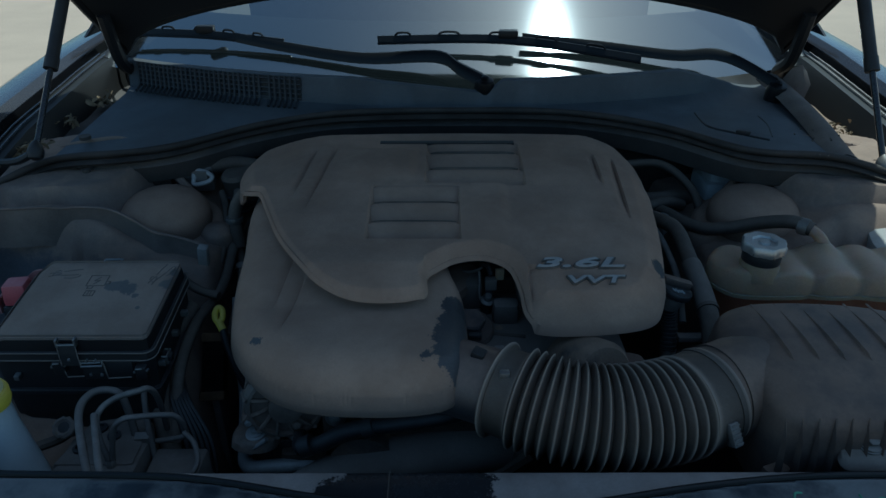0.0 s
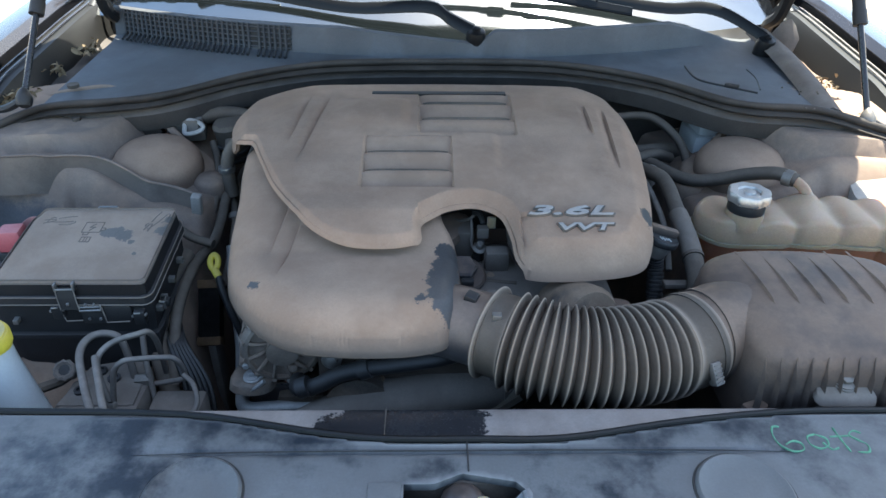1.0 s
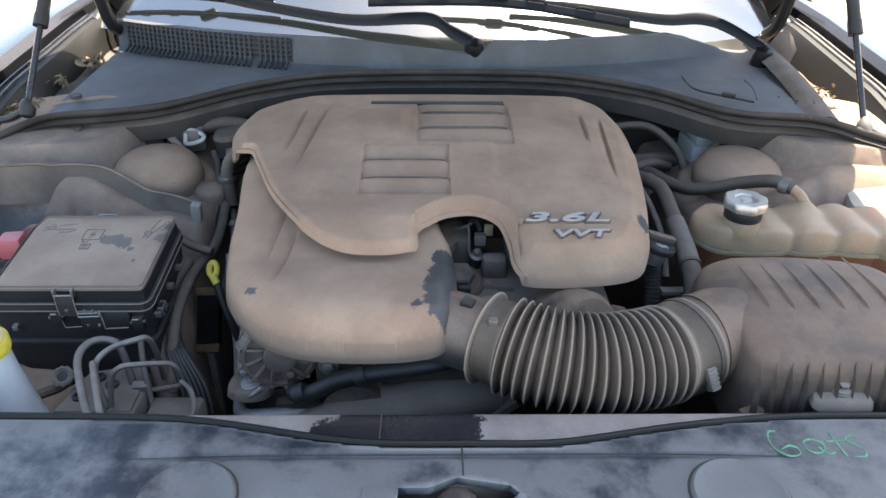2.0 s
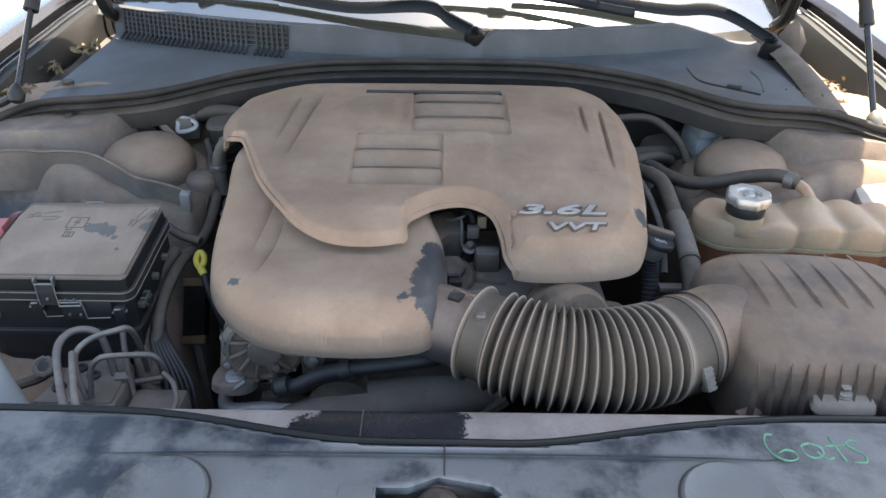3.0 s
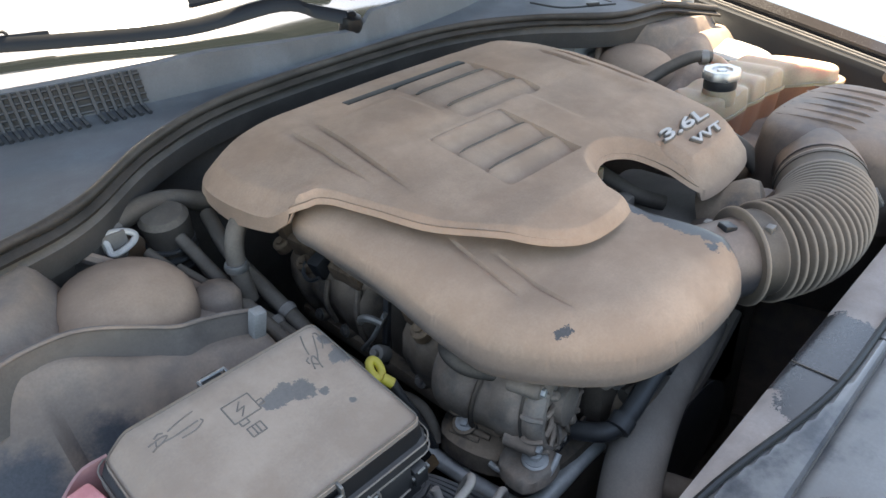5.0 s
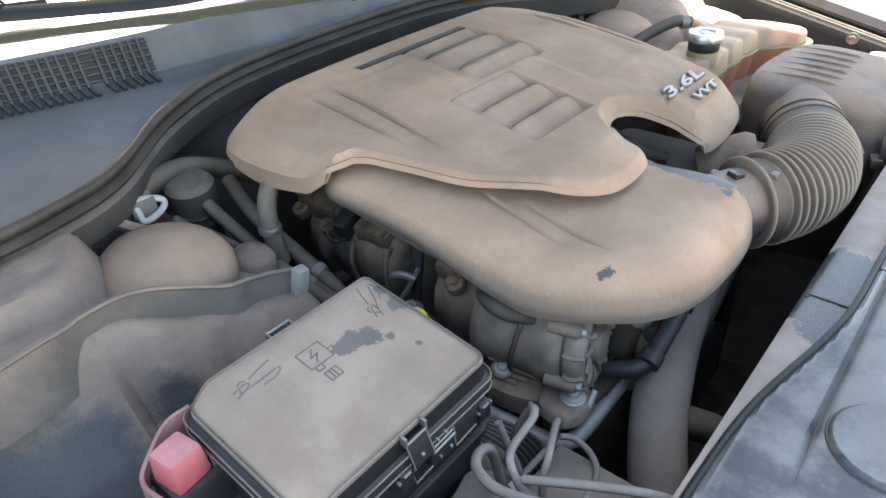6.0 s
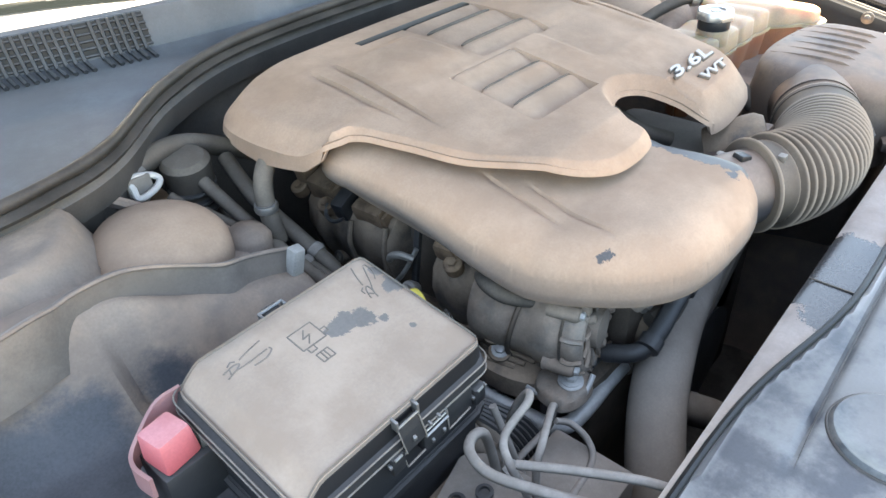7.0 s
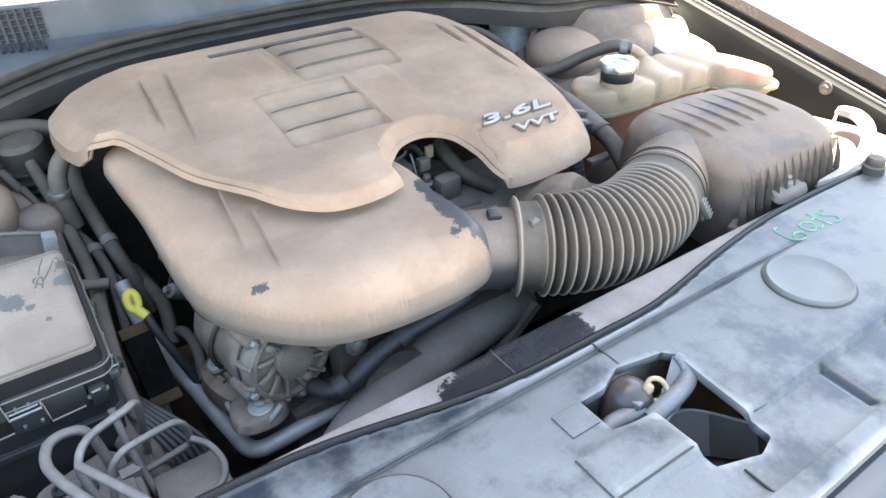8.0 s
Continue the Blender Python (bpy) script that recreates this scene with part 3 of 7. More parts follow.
# plain panels that close the cabin behind the windscreen
for side in (-1, 1):
    rows = []
    for y in np.linspace(1.955, 2.64, 8):
        rows.append([(MID + side * x, y, z) for x, z in ((0.750, 1.13), (0.752, 1.172), (0.765, 1.184), (0.81, 1.182), (0.86, 1.155), (0.90, 1.10), (0.915, 1.0), (0.92, 0.81), (0.90, 0.40), (0.89, GROUND + 0.02))])
    part("front_door", thick(loft(rows), 0.003), M_PAINT, car, "dark glossy front door")
    part("door_window", thick(loft([[(MID + side * (0.745 - 0.11 * f), y, 1.172 + 0.40 * f) for y in np.linspace(1.42 + 0.66 * f, 2.64, 8)] for f in (0.0, 0.35, 0.7, 1.0)]), 0.004), M_NOSE, car, "dark side window")
part("roof_panel", thick(loft([[(MID + x, y, z - 0.03 * (abs(x) / 0.64) ** 3) for x in np.linspace(-0.64, 0.64, 14)] for y, z in ((2.095, 1.590), (2.25, 1.610), (2.45, 1.620), (2.64, 1.615))]), 0.003), M_PAINT, car, "dark painted roof")
# firewall below the cowl
SEAL = [(-0.70, 0.925, 1.045), (-0.655, 0.955, 1.055), (-0.595, 1.000, 1.072), (-0.49, 1.0, 1.082), (-0.41, 1.022, 1.086), (-0.30, 1.105, 1.092), (-0.165, 1.150, 1.098), (0.07, 1.157, 1.10), (0.225, 1.147, 1.098), (0.355, 1.092, 1.093), (0.46, 0.992, 1.088), (0.58, 0.977, 1.083), (0.655, 0.955, 1.068), (0.71, 0.935, 1.055)]
seal_line = spline(SEAL, 8)
part("firewall", thick(loft([[p + Vector((0, 0.012, -0.012)) for p in seal_line], [p + Vector((0, -0.002, -0.026)) for p in seal_line], [p + Vector((0, 0.006, -0.050)) for p in seal_line], [Vector((p.x, max(p.y + 0.03, 1.15), p.z - 0.058)) for p in seal_line], [Vector((p.x, max(p.y + 0.03, 1.165), p.z - 0.09)) for p in seal_line], [Vector((p.x, 1.17, 0.55)) for p in seal_line]]), 0.003), M_FIRE, car, "dark dusty bulkhead")
# bay floor and side closing sheets
part("undertray", box((-0.72, 0.2, 0.50), (0.77, 1.25, 0.52), 0.004), M_LOW, car)
part("radiator", box((-0.42, 0.40, 0.52), (0.47, 0.455, 0.93), 0.004), M_LOW, car, "dark radiator and fan shroud behind the front panel")


def top_y(x):
    return 1.19 + 0.17 * ((x - MID) / 0.65) ** 2


# cowl between the seal and the glass
xs = np.linspace(-0.610, 0.640, 90)
sx = [p.x for p in seal_line]
sy = [p.y for p in seal_line]
sz = [p.z for p in seal_line]
rows = [[] for _ in range(8)]
ledge = [[], []]
for x in xs:
    ys, zs = float(np.interp(x, sx, sy)), float(np.interp(x, sx, sz))
    t = top_y(x)
    ends = 0.02 * step01(abs(x - MID), 0.45, 0.66)
    crest = float(np.interp(x, (-0.7, -0.16, 0.04, 0.088, 0.096, 0.43, 0.50, 0.56, 0.60, 0.66), (1.143, 1.143, 1.124, 1.119, 1.142, 1.143, 1.122, 1.101, 1.094, 1.090)))
    rows[0].append((x, ys + 0.004, zs - 0.012))
    rows[1].append((x, ys + 0.012, zs - 0.004))
    rows[2].append((x, max(ys + 0.018, t - 0.035), 1.094 - ends * 0.3))
    rows[3].append((x, max(ys + 0.028, t - 0.012), 1.101 - ends * 0.3))
    rows[4].append((x, t, crest))
    rows[5].append((x, t + 0.008, crest + 0.003))
    rows[6].append((x, t + 0.014, crest - 0.004))
    rows[7].append((x, t + 0.016, min(1.119, crest - 0.008)))
    ledge[0].append((x, t + 0.013, min(1.119, crest - 0.007)))
    ledge[1].append((x, t + 0.047, 1.112))
cowl = thing("scuttle_cover", (MID, 1.18, 1.09), "dusty black plastic cowl panel below the windscreen", "scuttle cover")
part("cowl_moulding", thick(loft(rows), 0.003), M_COWL, cowl)
# black instead of the cowl's grey, to paint shade on the ledge
part("cowl_ledge", thick(loft(ledge), 0.002), M_BLACK, cowl, "ledge below the glass, blackened for its shade")
fold = spline([(0.622, 1.31, 1.122), (0.632, 1.22, 1.106), (0.624, 1.10, 1.094), (0.610, 0.985, 1.080)], 6)
part("end_fold", thick(loft([[p + Vector((dx, 0, dz)) for p in fold] for dx, dz in ((-0.026, -0.008), (-0.016, 0.001), (0.0, 0.004), (0.014, -0.001), (0.022, -0.016), (0.024, -0.05))]), 0.002), M_FOLD, cowl, "brown rounded fold at the end of the panel")
part("end_shield", thick(loft([[(0.638, 1.292, 1.118), (0.645, 1.287, 1.100), (0.655, 1.282, 1.084)], [(0.652, 1.290, 1.140), (0.658, 1.278, 1.110), (0.664, 1.272, 1.084)], [(0.668, 1.290, 1.146), (0.676, 1.278, 1.115), (0.674, 1.272, 1.084)], [(0.682, 1.294, 1.132), (0.690, 1.284, 1.110), (0.681, 1.278, 1.086)]]), 0.003), M_FOLD, cowl, "brown curved shield beside the wiper pivot")
# no hole is cut: a dark disc paints its shade
part("dark_hole_disc", lathe([(0.009, -0.004), (0.009, 0.0012), (0.001, 0.0012)], (-0.574, 1.065, 1.0865), (0, -0.05, 1), 16), M_LOW, cowl)
grit = random.Random(3)
for k in range(11):
    lx, ly = grit.gauss(0.575, 0.025), grit.gauss(1.03, 0.035)
    part("grit_speck", lathe([(0.0011 + 0.001 * grit.random(), -0.001), (0.001, 0.001), (0.0004, 0.0014)], (lx, ly, 1.0935), (grit.uniform(-1, 1), grit.uniform(-1, 1), 1), 5), M_LOW, cowl, "dark crumb of dirt")
# vent grille: bars over a black sheet that stands for the slot's shade
part("grille_shade_sheet", loft([[(x, top_y(x) - 0.0125, 1.097) for x in np.linspace(-0.585, -0.25, 30)], [(x, top_y(x) - 0.004, 1.142) for x in np.linspace(-0.585, -0.25, 30)]]), M_WIPER, cowl, "black sheet painting the shade behind the grille bars")
bars = np.arange(-0.583, -0.25, 0.0098)
for i, x in enumerate(bars):
    if i == 27:
        continue
    t = top_y(x)
    part("grille_bar", tube([(x, t - 0.036, 1.0962), (x, t - 0.020, 1.1010), (x, t - 0.0138, 1.105), (x, t - 0.005, 1.143)], 0.0029, 5, 2), M_GRILLE, cowl)
for k in range(5):
    f = (k + 0.5) / 5
    part("grille_crossbar", tube([(x, top_y(x) - 0.0138 + 0.0086 * f, 1.102 + 0.04 * f) for x in np.linspace(-0.585, -0.25, 12)], 0.0017, 5, 2), M_GRILLE, cowl)
# access flap on the other end of the cowl
part("flap_edge", tube([(0.431, 1.148, 1.0975), (0.428, 1.095, 1.0968), (0.438, 1.070, 1.0962), (0.47, 1.045, 1.0955), (0.505, 1.020, 1.0945)], 0.0018, 6), M_BLACK, cowl, "dark outline of a service flap")
part("flap_edge", tube([(0.515, 1.035, 1.0945), (0.530, 1.09, 1.0962), (0.532, 1.132, 1.0970)], 0.0010, 6), M_BLACK, cowl)
part("flap_tab", box((0.462, 1.040, 1.094), (0.484, 1.050, 1.101), 0.002, pose(0, 0, 0, 0, 0, -34)), M_BLACK, cowl)

seal = thing("cowl_seal", (MID, 1.15, 1.08), "brown dusty rubber weatherstrip along the cowl edge", "weatherstrip")
part("seal_bulb", tube(SEAL, lambda f: 0.0060 + 0.0004 * math.sin(f * 70), 12, 8), M_SEAL, seal)
part("seal_foot", thick(loft([[p + Vector((0, -0.013, -0.010)) for p in seal_line], [p + Vector((0, 0.0, -0.004)) for p in seal_line], [p + Vector((0, 0.016, -0.006)) for p in seal_line]]), 0.004), M_SEAL, seal)

# ---- windscreen ----
RAKE = radians(29.0)


def glass_at(x, v):
    """v metres up the glass from its lower edge."""
    k = 1 - 0.10 * v
    yy = 1.232 + 0.17 * ((x - MID) / 0.65) ** 2 + v * math.cos(RAKE)
    return Vector((MID + (x - MID) * k, yy, 1.118 + v * math.sin(RAKE)))


screen = thing("windscreen", (MID, 1.25, 1.1), "dusty raked windscreen mirroring the pale sky", "windscreen")
rows = [[glass_at(x, v) for x in np.linspace(-0.68, 0.73, 48)] for v in np.linspace(-0.01, 0.95, 24)]
gl = part("glass_pane", loft(rows), M_GLASS, screen, "dusty curved glass")
gl.visible_shadow = False
for x, nm in ((-0.69, "a_pillar"), (0.74, "a_pillar")):
    part(nm, tube([glass_at(x, v) + Vector((0, 0, 0.002)) for v in np.linspace(0.0, 1.0, 8)], 0.011, 10, 2), M_BLACK, screen, "dark pillar beside the glass")
part("roof_edge", tube([glass_at(x, 0.97) + Vector((0, 0.02, 0.01)) for x in np.linspace(-0.69, 0.74, 12)], 0.03, 10, 2), M_PAINT, screen)
dash = thing("dashboard", (MID, 1.7, 0.9), "grey vinyl dashboard top behind the glass", "dashboard")
rows = [[(x, y + 0.15 * ((x - MID) / 0.65) ** 2, z) for x in np.linspace(-0.68, 0.73, 24)] for y, z in ((1.29, 1.098), (1.36, 1.105), (1.5, 1.12), (1.66, 1.15), (1.74, 1.145), (1.80, 1.08), (1.85, 0.8))]
part("dash_top", thick(loft(rows), 0.004), M_DASH, dash)
part("cabin_back", box((-0.70, 2.6, 0.5), (0.75, 2.64, 1.6), 0.01), M_LOW, dash, "dark seats further back in the cabin")

# ---- wipers ----


def wiper(arm, blade, hub, label):
    w = thing("wiper", hub, label, "wiper")
    hub = Vector(hub)
    part("hub", join(lathe([(0.017, -0.03), (0.018, -0.004), (0.015, 0.006), (0.006, 0.009)], hub, (0, -0.3, 1), 18), lathe([(0.007, 0.004), (0.007, 0.012), (0.004, 0.014)], hub, (0, -0.3, 1), 6)), M_WIPER, w, "round pivot cap")
    path = spline(arm, 6)
    rows = [[], [], [], [], []]
    for i, p in enumerate(path):
        f = i / (len(path) - 1)
        hw = 0.013 - 0.007 * f
        for k, (dy, dz) in enumerate(((-hw, -0.004), (-hw * 0.8, 0.006), (0, 0.010), (hw * 0.8, 0.006), (hw, -0.004))):
            rows[k].append(p + Vector((0, dy, dz + dy * 0.5)))
    part("arm", thick(loft(rows), 0.002), M_WIPER, w, "pressed black steel arm")
    q = spline(blade, 6)
    bl = part("blade", thick(loft([[p + Vector((0, -0.009, -0.007)) for p in q], [p + Vector((0, -0.004, 0.003)) for p in q], [p + Vector((0, 0.005, 0.002)) for p in q]]), 0.002), M_WIPER, w, "worn black blade carrier")
    part("rubber_edge", tube([p + Vector((0, -0.006, -0.010)) for p in blade], 0.003, 6), M_WIPER, bl)
    for i in range(2, len(q) - 1, 2):
        part("bridge_bar", tube([q[i - 1] + Vector((0.006, -0.003, 0.002)), q[i - 1].lerp(q[i], 0.3) + Vector((0, -0.004, 0.0075)), q[i - 1].lerp(q[i], 0.8) + Vector((0, -0.004, 0.0075)), q[i] + Vector((-0.002, -0.003, 0.002))], 0.0022, 6, 2), M_WIPER, bl)
    k = len(q) // 2
    part("blade_clip", box(q[k] + Vector((-0.020, -0.010, -0.002)), q[k] + Vector((0.016, 0.008, 0.013)), 0.004), M_WIPER, w)
    return w


def up(p, h=0.016):
    return Vector(p) + Vector((0, -h * 0.5, h))


wiper([(0.072, 1.205, 1.138), (0.03, 1.232, 1.153), (-0.013, 1.262, 1.168), (-0.148, 1.285, 1.160), (-0.30, 1.335, 1.170), (-0.40, 1.372, 1.180)], [up(p) for p in ((-0.656, 1.475, 1.163), (-0.463, 1.407, 1.170), (-0.30, 1.352, 1.165))], (0.074, 1.203, 1.135), "black dusty wiper lying along the lower windscreen")
wiper([(0.612, 1.255, 1.118), (0.56, 1.31, 1.145), (0.515, 1.335, 1.155), (0.438, 1.326, 1.155), (0.295, 1.326, 1.172), (0.15, 1.325, 1.187)], [up(p) for p in ((-0.12, 1.327, 1.175), (0.124, 1.322, 1.176), (0.366, 1.300, 1.145))], (0.612, 1.25, 1.113), "black dusty wiper with its pivot near the fender")

# ---- bonnet ----
HOOD = radians(49)
hood = thing("bonnet", (MID, 1.34, 1.14), "dark open bonnet seen from below", "bonnet")


def hood_at(x, v, h=0.0):
    crown = 0.04 * (1 - ((x - MID) / 0.75) ** 2)
    return Vector((x, 1.362 - v * math.cos(HOOD) + (h + crown) * math.sin(HOOD), 1.138 + v * math.sin(HOOD) + (h + crown) * math.cos(HOOD)))


def hood_rows(h, inset=0.0):
    rows = []
    for v in np.linspace(0, 1, 20):
        row = []
        for u in np.linspace(-1, 1, 41):
            half = 0.645 + 0.09 * math.sin(min(1.0, v * 1.3) * math.pi / 2)
            v0 = 0.155 * (1 - u * u) ** 0.5
            row.append(hood_at(MID + u * (half - inset), v0 + inset + (1.16 - v0 - 2 * inset) * v, h))
        rows.append(row)
    return rows


part("bonnet_skin", thick(loft(hood_rows(0.026)), 0.003), M_PAINT, hood, "outer dark painted skin")
part("bonnet_liner", thick(loft(hood_rows(0.006, 0.012)), 0.004), M_HOOD, hood, "dark pressed inner frame")
hem = hood_rows(0.016)
part("bonnet_hem", tube([r[0] for r in hem][::-1] + hem[0][1:-1] + [r[-1] for r in hem], 0.012, 8, 1), M_HOOD, hood)
for side in (-1, 1):
    x = MID + side * 0.635
    part("hinge_arm", tube([(x + side * 0.02, 1.40, 1.09), (x, 1.36, 1.12), (x, 1.32, 1.15), hood_at(x, 0.12, 0.0)], 0.012, 8), M_HOOD, hood, "dark hinge arm")

for side, base, top in ((-1, (-0.603, 0.975, 1.095), (-0.582, 1.179, 1.348)), (1, (0.655, 0.965, 1.074), (0.631, 1.157, 1.374))):
    st = thing("gas_strut", base, "black gas strut holding the bonnet open, with a chrome-tipped rod", "gas strut", "bonnet struts")
    a, b = Vector(base), Vector(top)
    part("piston_rod", tube([a, a.lerp(b, 0.5)], 0.0045, 10, 1), M_PAINT, st, "thin dark steel rod")
    part("cylinder", tube([a.lerp(b, 0.42), a.lerp(b, 0.43), b], 0.0095, 14, 1), M_BLACK, st, "black painted cylinder")
    part("end_collar", tube([a.lerp(b, 0.40), a.lerp(b, 0.46)], 0.0105, 12, 1), M_BLACK, st)
    part("ball_socket", lathe([(0.004, -0.014), (0.010, -0.010), (0.012, 0), (0.008, 0.010), (0.003, 0.016)], base, (0, 0.5, 1), 12), M_STEEL if side > 0 else M_BLACK, st)
    part("top_socket", lathe([(0.004, -0.016), (0.013, -0.008), (0.013, 0.008), (0.004, 0.016)], top, (1, 0, 0.2), 12), M_BLACK, st)
    part("ball_stud", tube([a, a + Vector((side * 0.03, 0.0, -0.015)), a + Vector((side * 0.06, 0.005, -0.02))], 0.006, 8), M_BLACK, st)

# ---- front panel over the radiator ----
SEAM = [(-0.52, 0.474), (-0.394, 0.471), (-0.237, 0.466), (-0.111, 0.443), (-0.048, 0.435), (0.035, 0.434), (0.117, 0.435), (0.227, 0.454), (0.329, 0.466), (0.42, 0.468), (0.53, 0.464)]
front = thing("radiator_cover", (MID, 0.38, 0.95), "dusty dark plastic cover over the radiator, blotched pale for dust and mirrored sky", "radiator cover")


def front_z(x, y):
    z = 0.967 - 0.0625 * np.maximum(0, 0.30 - y)
    # long groove, stepped pads near the front edge, sunken band behind the seam
    z = z - 0.0045 * np.exp(-((y - 0.420) / 0.003) ** 2) * (1 - step01(np.abs(x - MID), 0.24, 0.32))
    z = z - 0.007 * (1 - step01(y, 0.299, 0.304)) * (np.abs(x - 0.04) < 0.46)
    z = z - 0.006 * np.exp(-((x - 0.165) / 0.0035) ** 2) * (y < 0.302) * (y > 0.255)
    z = z - 0.006 * np.exp(-((x + 0.115) / 0.0035) ** 2) * (y < 0.302) * (y > 0.255)
    z = z + 0.004 * step01(y, 0.304, 0.309) * (1 - step01(y, 0.341, 0.347)) * step01(x, -0.075, -0.068) * (1 - step01(x, 0.006, 0.010))
    z = z + 0.004 * (1 - step01(y, 0.249, 0.255))
    return z


hole = [(-0.030, 0.350), (-0.030, 0.384), (-0.004, 0.384), (0.020, 0.395), (0.066, 0.386), (0.074, 0.377), (0.071, 0.346), (0.068, 0.305), (0.068, 0.281), (0.049, 0.275), (0.011, 0.287), (0.010, 0.341)]
RIM = [(0.035, 0.4330), (-0.048, 0.434), (-0.111, 0.442), (-0.175, 0.455), (-0.237, 0.465), (-0.394, 0.470), (-0.50, 0.470), (-0.56, 0.44), (-0.57, 0.34), (-0.52, 0.262), (-0.3, 0.240), (0.0, 0.230), (0.35, 0.240), (0.57, 0.262), (0.62, 0.34), (0.60, 0.44), (0.54, 0.462), (0.43, 0.467), (0.329, 0.465), (0.276, 0.461), (0.227, 0.453), (0.17, 0.443), (0.117, 0.434)]
part("cover_moulding", sheet(RIM, front_z, 0.0038, 0.006, 0.004, 0.014, 0.001, 0.003, [hole], 0.008, 2), M_PANEL, front, "dusty moulded panel with two raised discs", sharp=30)
part("centre_seam", box((MID - 0.0008, 0.397, 0.9645), (MID + 0.0008, 0.433, 0.9676), 0.0005), M_BLACK, front, "dark joint between the two halves")
part("centre_seam", box((MID - 0.0008, 0.232, 0.950), (MID + 0.0008, 0.274, 0.9602), 0.0005), M_BLACK, front)
# black tube that paints the shadow in the gap behind the cover
part("edge_gap_line", tube([(x, y - 0.0005, 0.9675) for x, y in SEAM], 0.0031, 8, 6), M_WIPER, front, "black line painting the shadowed gap along the cover edge")
for cx in (-0.205, 0.258):
    part("raised_disc", lathe([(0.0425, -0.004), (0.0405, 0.0035), (0.0385, 0.0052), (0.0365, 0.0048), (0.034, 0.0030), (0.02, 0.0026), (0.001, 0.0026)], (cx, 0.372, 0.9665), (0, 0, 1), 56), M_PAD, front, "round raised pad with a worn rim")
    part("disc_groove", tube([(cx + 0.0418 * math.cos(w), 0.372 + 0.0418 * math.sin(w), 0.9672) for w in np.linspace(0, 2 * math.pi, 49)[:-1]], 0.0012, 6, 1, closed=True, raw=True), M_BLACK, front, "dark joint round the pad")
for gy in (0.4205,):
    # thin black tube paints the groove's shade
    part("groove_line", tube([(x, gy - 0.004 * ((x - MID) / 0.3) ** 4, 0.9668) for x in np.linspace(-0.27, 0.32, 20)], lambda f: 0.0006 * min(1, 6 * f, 6 * (1 - f)) + 0.0002, 6, 1), M_BLACK, front, "dark line painting the shade in a moulded groove")
for seg in ([(0.074, 0.3015), (0.165, 0.3015), (0.30, 0.3015), (0.48, 0.3015)], [(-0.42, 0.3015), (-0.20, 0.3015), (-0.072, 0.3015)], [(0.1645, 0.300), (0.1645, 0.258)], [(-0.115, 0.300), (-0.115, 0.258)], [(-0.072, 0.3045), (0.006, 0.3045)], [(-0.073, 0.306), (-0.073, 0.344)]):
    # thin black tube paints the shade at the foot of each step
    part("step_line", tube([(x, y, float(front_z(np.array(x), np.array(y))) + 0.0006) for x, y in seg], 0.0009, 6, 4), M_BLACK, front, "dark line painting the shade at a moulded step")
part("small_tab", box((-0.060, 0.360, 0.962), (-0.0315, 0.385, 0.9688), 0.0012), M_PAD, front, "raised square pad")


def written(strokes, parent):
    """Handwritten marks with uneven width."""
    for s in strokes:
        part("marker_stroke", tube([(x, y, 0.9672) for x, y in s], lambda f: 0.0009 + 0.0003 * math.sin(f * 17), 6, 5), M_CHALK, parent, "green handwriting")


written([
    [(0.319, 0.4465), (0.3125, 0.446), (0.309, 0.436), (0.311, 0.424), (0.320, 0.417), (0.330, 0.419), (0.331, 0.426), (0.324, 0.429), (0.316, 0.425)],
    [(0.348, 0.437), (0.340, 0.434), (0.339, 0.425), (0.346, 0.420), (0.355, 0.424), (0.356, 0.432), (0.348, 0.437)],
    [(0.351, 0.427), (0.356, 0.419), (0.363, 0.421)],
    [(0.369, 0.445), (0.370, 0.430), (0.3715, 0.416)], [(0.361, 0.434), (0.379, 0.435)],
    [(0.392, 0.438), (0.386, 0.441), (0.380, 0.436), (0.385, 0.430), (0.391, 0.424), (0.388, 0.416), (0.378, 0.416)]], front)

beam = thing("radiator_support", (MID, 0.46, 0.90), "dusty painted cross beam behind the radiator cover", "cross beam")
part("beam_top", thick(loft([[(x, y, z) for x in np.linspace(-0.56, 0.60, 50)] for y, z in ((0.40, 0.957), (0.43, 0.9635), (0.470, 0.964), (0.4775, 0.960), (0.479, 0.93), (0.470, 0.86))]), 0.003), M_BEAM, beam)
part("beam_joint", box((-0.0500, 0.432, 0.9637), (-0.0490, 0.476, 0.9652), 0.0004), M_LOW, beam)

latch = thing("bonnet_latch", (0.03, 0.35, 0.90), "dark metal bonnet latch in its opening", "latch")
part("latch_pocket", thick(loft([[(-0.045, 0.41, 0.905), (0.09, 0.41, 0.905)], [(-0.045, 0.36, 0.895), (0.09, 0.36, 0.895)], [(-0.045, 0.30, 0.905), (0.09, 0.30, 0.905)], [(-0.045, 0.262, 0.93), (0.09, 0.262, 0.93)]]), 0.003), M_LOW, latch, "dark floor of the opening")
part("latch_plate", box((-0.032, 0.392, 0.90), (0.085, 0.397, 0.958), 0.002), M_LOW, latch)
part("rubber_shroud", lathe([(0.0215, -0.035), (0.0215, -0.008), (0.0195, 0.003), (0.014, 0.0105), (0.006, 0.0145), (0.001, 0.015)], (0.021, 0.379, 0.948), (0.1, 0.05, 1), 32), M_NECK, latch, "dark domed rubber shroud")
# dark tube laid on for the shade in the shroud's slot
part("shroud_slot_shade", tube([(0.010, 0.3625, 0.951), (0.020, 0.3600, 0.953), (0.031, 0.3625, 0.951)], 0.0016, 6), M_WALL, latch)
